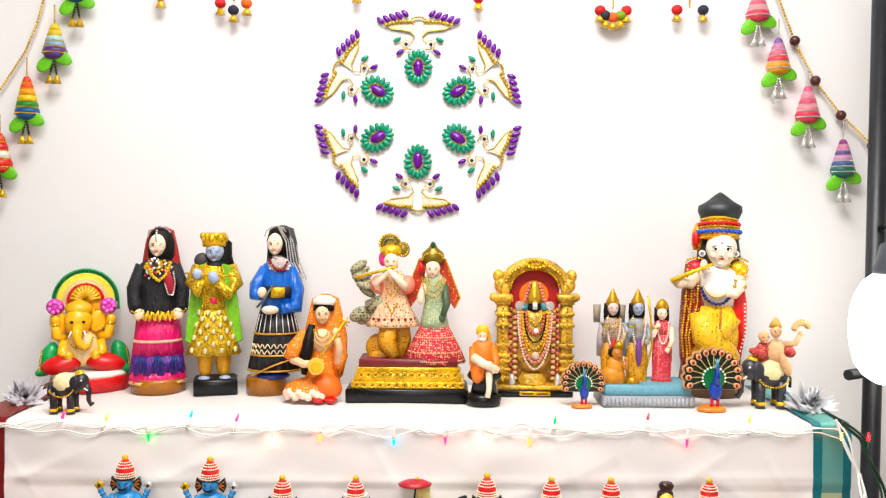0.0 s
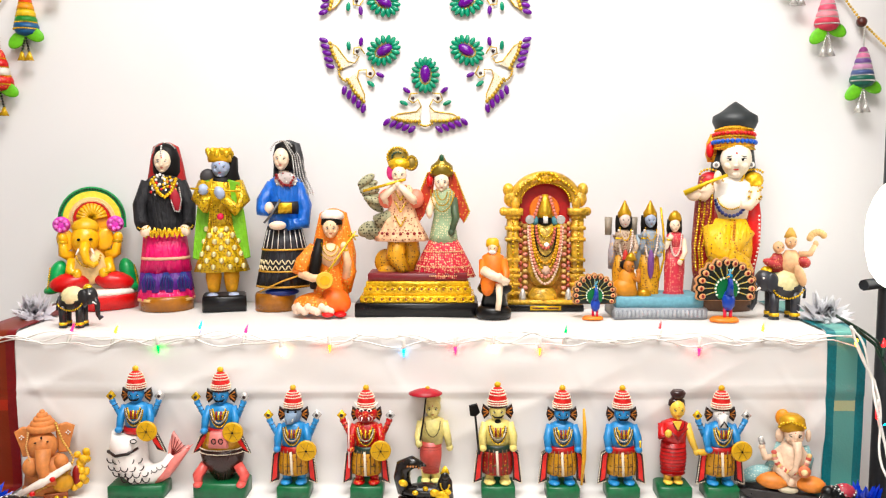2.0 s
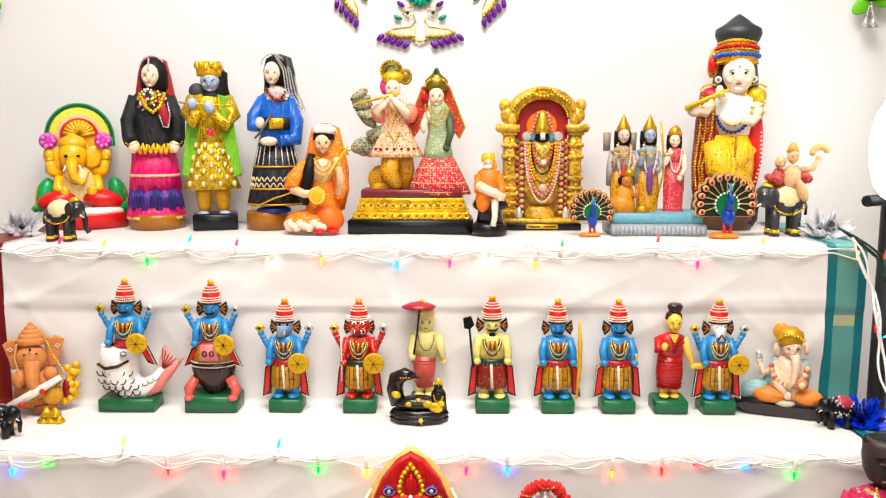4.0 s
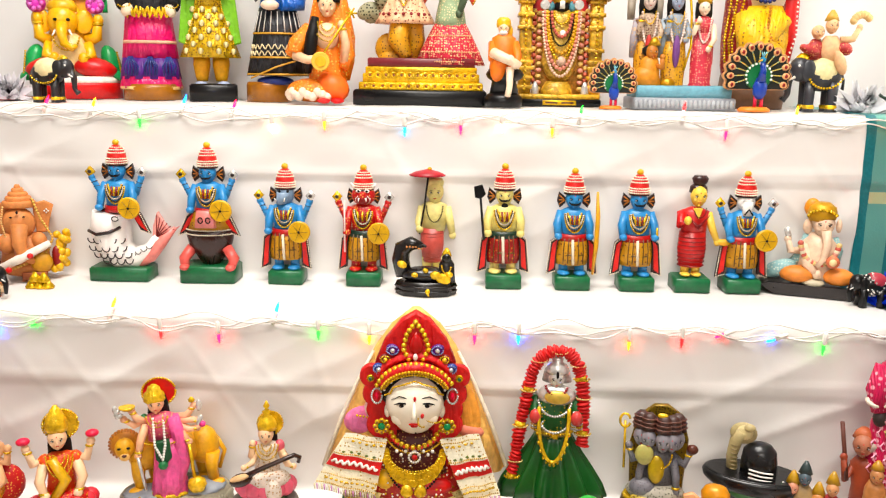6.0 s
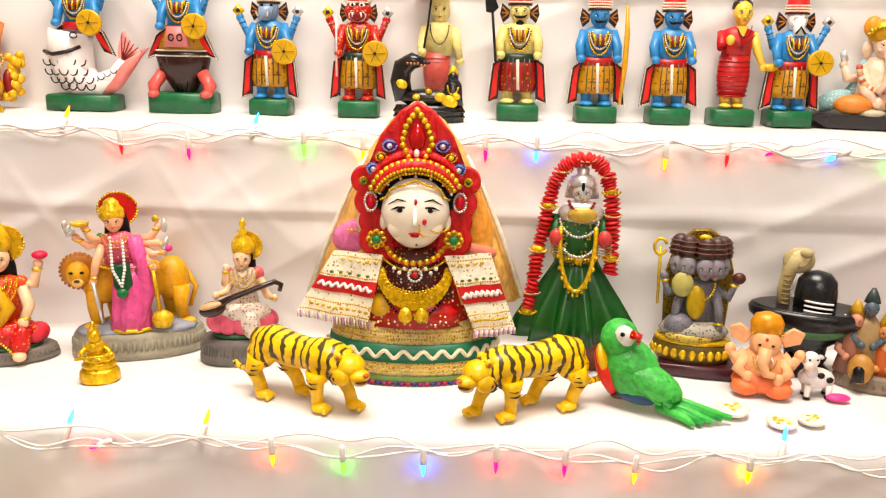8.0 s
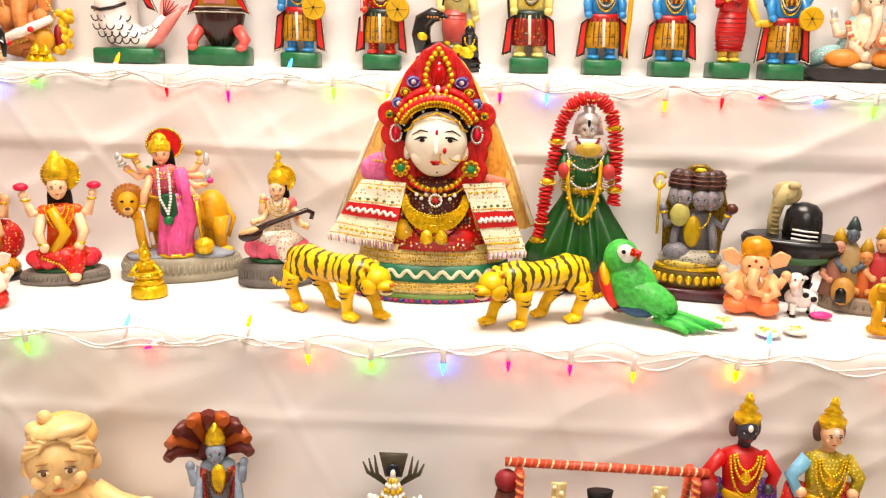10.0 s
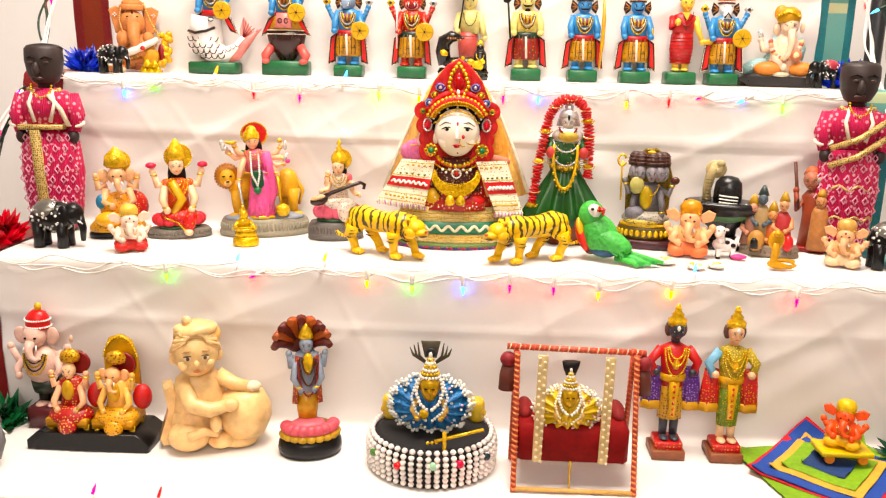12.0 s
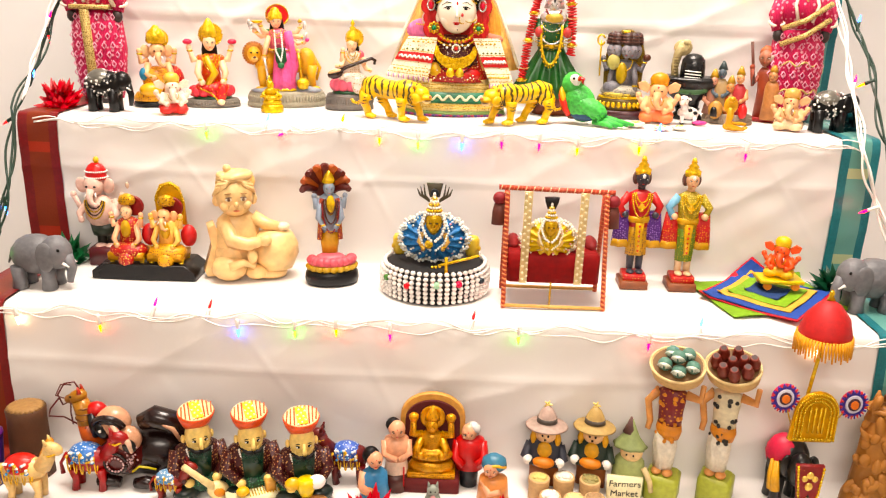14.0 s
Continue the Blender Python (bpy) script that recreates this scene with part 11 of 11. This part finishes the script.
# ---- wall ornament of six bird-and-lotus motifs ----
def wall_mandala():
    t = thing("wall_ornament", -0.0407, BACK - 0.002, 1.6675, "round wall ornament of jewelled birds and lotus drops", "wall ornament")
    purple, teal = paint("6a1a92", 0.1, 0.0), paint("0c9472", 0.1, 0.0)
    pearl, cream = paint("d8b860", 0.25, 0.5), paint("ece2cc", 0.5)
    for k in range(6):
        b = Board(0, 0, 0.00089)
        th = 60 * k
        c, s = math.cos(radians(th)), math.sin(radians(th))
        R = lambda dx, r: (dx * c + r * s, dx * s - r * c)

        def gem(dx, r, a, h, mat, rot, y=-4, ry=3.0):
            p, q = R(dx, r)
            b.e(p, q, a, h, mat, y, ry, rot=rot + th, n=8, k=6)

        for i in range(16):
            w = 2 * math.pi * i / 16
            gem(18 * math.sin(w), 84 + 24 * math.cos(w), 4.4, 8, teal, math.degrees(w), -5)
        gem(0, 82, 8.5, 15, purple, 0, -6, 5)
        b.beads([(*R(10.5 * math.sin(2 * math.pi * i / 26), 82 + 18 * math.cos(2 * math.pi * i / 26)), -5) for i in range(27)], 1.2, pearl, 1.9)
        for m in (-1, 1):
            path = [(12, 115), (26, 116), (30, 126), (22, 132), (13, 126), (7, 138), (16, 147), (48, 151), (60, 158), (42, 165), (8, 163)]
            body = [(7, 140), (16, 146), (48, 151), (60, 158), (42, 165), (10, 162)]
            pts = [R(m * dx, r) for dx, r in body]
            if m > 0:
                pts = pts[::-1]
            b.slab(pts, -2.5, -0.5, cream, 0.03)
            b.tube([(*R(m * dx, r), -3) for dx, r in path], 1.2, pearl, 6)
            b.beads([(*R(m * 58, 158), -5), (*R(m * 38, 163), -5), (*R(m * 9, 164), -5)], 3.4, pearl, 2.0, 8, 5)
            gem(m * 22, 124, 3.2, 3.2, paint("3a1420", 0.1), 0, -4)
            gem(m * 38, 132, 4, 8, teal, m * -65, -4)
            gem(m * 33, 110, 4, 8, purple, m * 35 + 90, -4)
            for i in range(5):
                gem(m * (68 - 11 * i), 165 + 3.2 * i, 4.6, 8.5, purple, m * 48, -5)
        for i in range(7):
            gem(-12 + 4 * i, 168 + 4 * math.sin(math.pi * i / 6), 2.2, 2.2, pearl, 0, -4)
        part("motif", b, t, "jewelled bird pair above a lotus drop")


wall_mandala()


# ---- strung wall hangings ----
def bell_drop(p, q, h, stripes, metal, label):
    """A thread-wound cone bead with leaves and small bells, hung at board place (p, q)."""
    t = thing("hanging_ornament", -0.611 + (p - 95) * 0.000885, BACK - 0.016, 1.752 - (q - 100) * 0.000885, label, "hanging ornament", "strung wall hangings")
    u = 0.000885
    b = Board(0, 0, u)
    n = len(stripes)
    for i, c in enumerate(stripes):
        f0, f1 = i / n, (i + 1) / n
        r0, r1 = 4 + 17 * f0 ** 0.8, 4 + 17 * f1 ** 0.8
        b.lathe(0, [(r0, h * f0), ((r0 + r1) / 2 + 1.2, h * (f0 + f1) / 2), (r1, h * f1)], paint(c, 0.35, bump=0.5), sy=0.9, n=18)
        b.beads([(r1 * math.cos(math.pi * j / 12), h * f1, -r1 * 0.9 * math.sin(math.pi * j / 12)) for j in range(13)], 1.5, metal, 2.2)
    b.lathe(0, [(21, h), (16, h + 8), (6, h + 12)], paint(stripes[-1], 0.4), sy=0.9, n=18)
    part("thread_cone", b, t)
    for s, dq in ((-1, 18), (1, 8)):
        b = Board(0, 0, u)
        b.e(14 * s, h + dq, 20, 12, paint("74bc46", 0.5), -4, 3, rot=(28 if s > 0 else -40))
        part("leaf", b, t, "green fabric leaf")
    for dp in (-7, 6):
        b = Board(0, 0, u)
        b.beads([(0, h + 10, -4), (dp, h + 40, -6)], 2.4, BLACK if metal is GOLD else metal, 2)
        b.lathe(dp, [(2, h + 38), (4, h + 44), (8, h + 54)], metal, y=-6, n=12)
        part("bell", b, t, "tiny metal bell")
    b = Board(0, 0, u)
    b.beads([(0, 0, 0), (0, -34, 0)], 1.8, metal, 2.0)
    part("cord", b, t)


WARM = ("c8242a", "d8542a", "e09a20", "e0c020", "3a8a3a", "1c5a8a")
BLUSH = ("d8607a", "d88a9a", "c85a70", "d88a94", "c8485a")
COOL = ("8a3a7a", "c87a9a", "6a4a8a", "b88aa8", "4a5a8a", "1f6a5a")
bell_drop(95, 42, 52, ("d8c02a", "d0b83a", "a8c4c0", "7f9ab4", "5a3a7a"), GOLD, "yellow and blue thread cone with leaves and gold bells")
bell_drop(45, 135, 66, WARM, GOLD, "rainbow thread cone with leaves and gold bells")
bell_drop(136, -62, 56, WARM, GOLD, "rainbow thread cone with leaves and gold bells")
bell_drop(-4, 236, 60, ("c8242a", "c02030", "d8d0c8", "c8242a"), GOLD, "red thread cone with leaves and gold bells")
bell_drop(1340, -24, 44, BLUSH, SILVER, "pink thread cone with leaves and silver bells")
bell_drop(1378, 58, 54, ("7a5a9a", "b87a9a", "c86a80", "c84a50", "d89a3a"), SILVER, "pink and violet thread cone with leaves and silver bells")
bell_drop(1432, 142, 56, BLUSH, SILVER, "pink thread cone with leaves and silver bells")
bell_drop(1497, 236, 58, COOL, SILVER, "violet and green thread cone with leaves and silver bells")


def bead_strand(pts, big, label):
    t = thing("bead_strand", -0.611, BACK - 0.012, 1.752, label, "bead strand", "strung wall hangings")
    b = Board(95, 100, 0.000885)
    b.beads([(*p, 0) for p in pts], 2.6, GOLD, 2.2)
    part("bead_string", b, t, "string of tiny gold beads")
    for p in big:
        b = Board(95, 100, 0.000885)
        b.e(*p, 9, 9, paint("5a2a24", 0.35), -2, 9)
        part("bead", b, t, "dark wooden bead")


bead_strand([(84, -40), (62, 40), (40, 90), (0, 150), (-20, 175)], [], "gold bead strand of the wall hanging")
bead_strand([(1372, -30), (1408, 62), (1446, 132), (1494, 192), (1550, 245), (1590, 275)], [(1408, 62), (1446, 132), (1493, 193), (1550, 246)], "gold bead strand with dark wooden beads")


def pompom_drop(p, q, n, label):
    t = thing("pompom_drop", -0.611 + (p - 95) * 0.000885, BACK - 0.014, 1.752 - (q - 100) * 0.000885, label, "hanging ornament", "pompom drops")
    cols = ("c8202c", "26243a", "e06a1c", "7f9a2c")
    for i in range(n):
        b = Board(0, 0, 0.000885)
        a = math.pi * (0.15 + 0.7 * (i / max(n - 1, 1)))
        c = (-26 * math.cos(a) if n > 1 else 0, 22 * math.sin(a) - 24, -3)
        b.e(c[0], c[1], 10, 9, paint(cols[i % 4], 0.7, bump=0.6), c[2], 9)
        part("pompom", b, t, "bright yarn pompom")
        b = Board(0, 0, 0.000885)
        b.lathe(c[0], [(3, c[1] + 8), (5, c[1] + 13), (9, c[1] + 20)], GOLD, y=-3, n=12)
        part("bell", b, t, "tiny gold bell")
    b = Board(0, 0, 0.000885)
    b.beads([(0, -20, 0), (0, -80, 0)], 2, GOLD, 2)
    part("cord", b, t)


pompom_drop(283, 6, 1, "small pompom drop with a gold bell")
pompom_drop(412, 18, 3, "orange and red pompom drop with gold bells")
pompom_drop(630, -6, 1, "small pompom drop with a gold bell")
pompom_drop(845, 6, 1, "small pompom drop with a gold bell")
pompom_drop(1084, 26, 5, "cluster of coloured pompoms with gold bells")
pompom_drop(1220, 24, 2, "orange and red pompom drop with gold bells")


# ---- floor lamp beside the display ----
def floor_lamp():
    t = thing("floor_lamp", 0.625, 1.19, 0.0, "black floor lamp with a glowing white shade", "floor lamp")
    dk = paint("23262c", 0.4)
    b = Board(0, 0, 1.0)
    b.lathe(0, [(0.012, -0.03), (0.11, -0.02), (0.12, 0.0)], dk, sy=1.0, n=24)
    part("base", b, t)
    b = Board(0, 0, 1.0)
    b.tube([(0, -0.02, 0), (0, -1.9, 0)], 0.013, dk, 12)
    part("pole", b, t)
    b = Board(0, 0, 1.0)
    b.tube([(0, -1.49, 0), (-0.004, -1.50, -0.05), (-0.01, -1.47, -0.09)], 0.007, dk, 8)
    part("arm", b, t)
    b = Board(0, 0, 1.0)
    b.lathe(-0.012, [(0.012, -1.478), (0.026, -1.472), (0.034, -1.438), (0.034, -1.432)], paint("4a4f58", 0.4), y=-0.09, sy=1.0, n=24)
    part("cap", b, t, "grey metal cap")
    b = Board(0, 0, 1.0)
    b.lathe(-0.012, [(0.034, -1.432), (0.046, -1.422), (0.055, -1.405), (0.061, -1.385), (0.063, -1.36), (0.061, -1.335), (0.055, -1.31), (0.045, -1.295), (0.03, -1.285)], paint("fff6ea", 0.5, glow=5.0, var=0.02), y=-0.09, sy=1.0, n=28)
    part("shade", b, t, "glowing white shade")
    b = Board(0, 0, 1.0)
    b.tube([(-0.05, -1.285, -0.03), (0.0, -1.285, 0.0)], 0.008, dk, 8)
    part("clip", b, t)


floor_lamp()

# the flat square ceiling fixture that lights the room
t = thing("ceiling_light", 0.0, 0.42, 2.5, "flat square white ceiling light panel", "ceiling light")
b = Board(0, 0, 1.0)
b.box(-0.43, 0.43, 0.0, 0.045, -0.43, 0.43, paint("e8e8e6", 0.5))
part("housing", b, t)
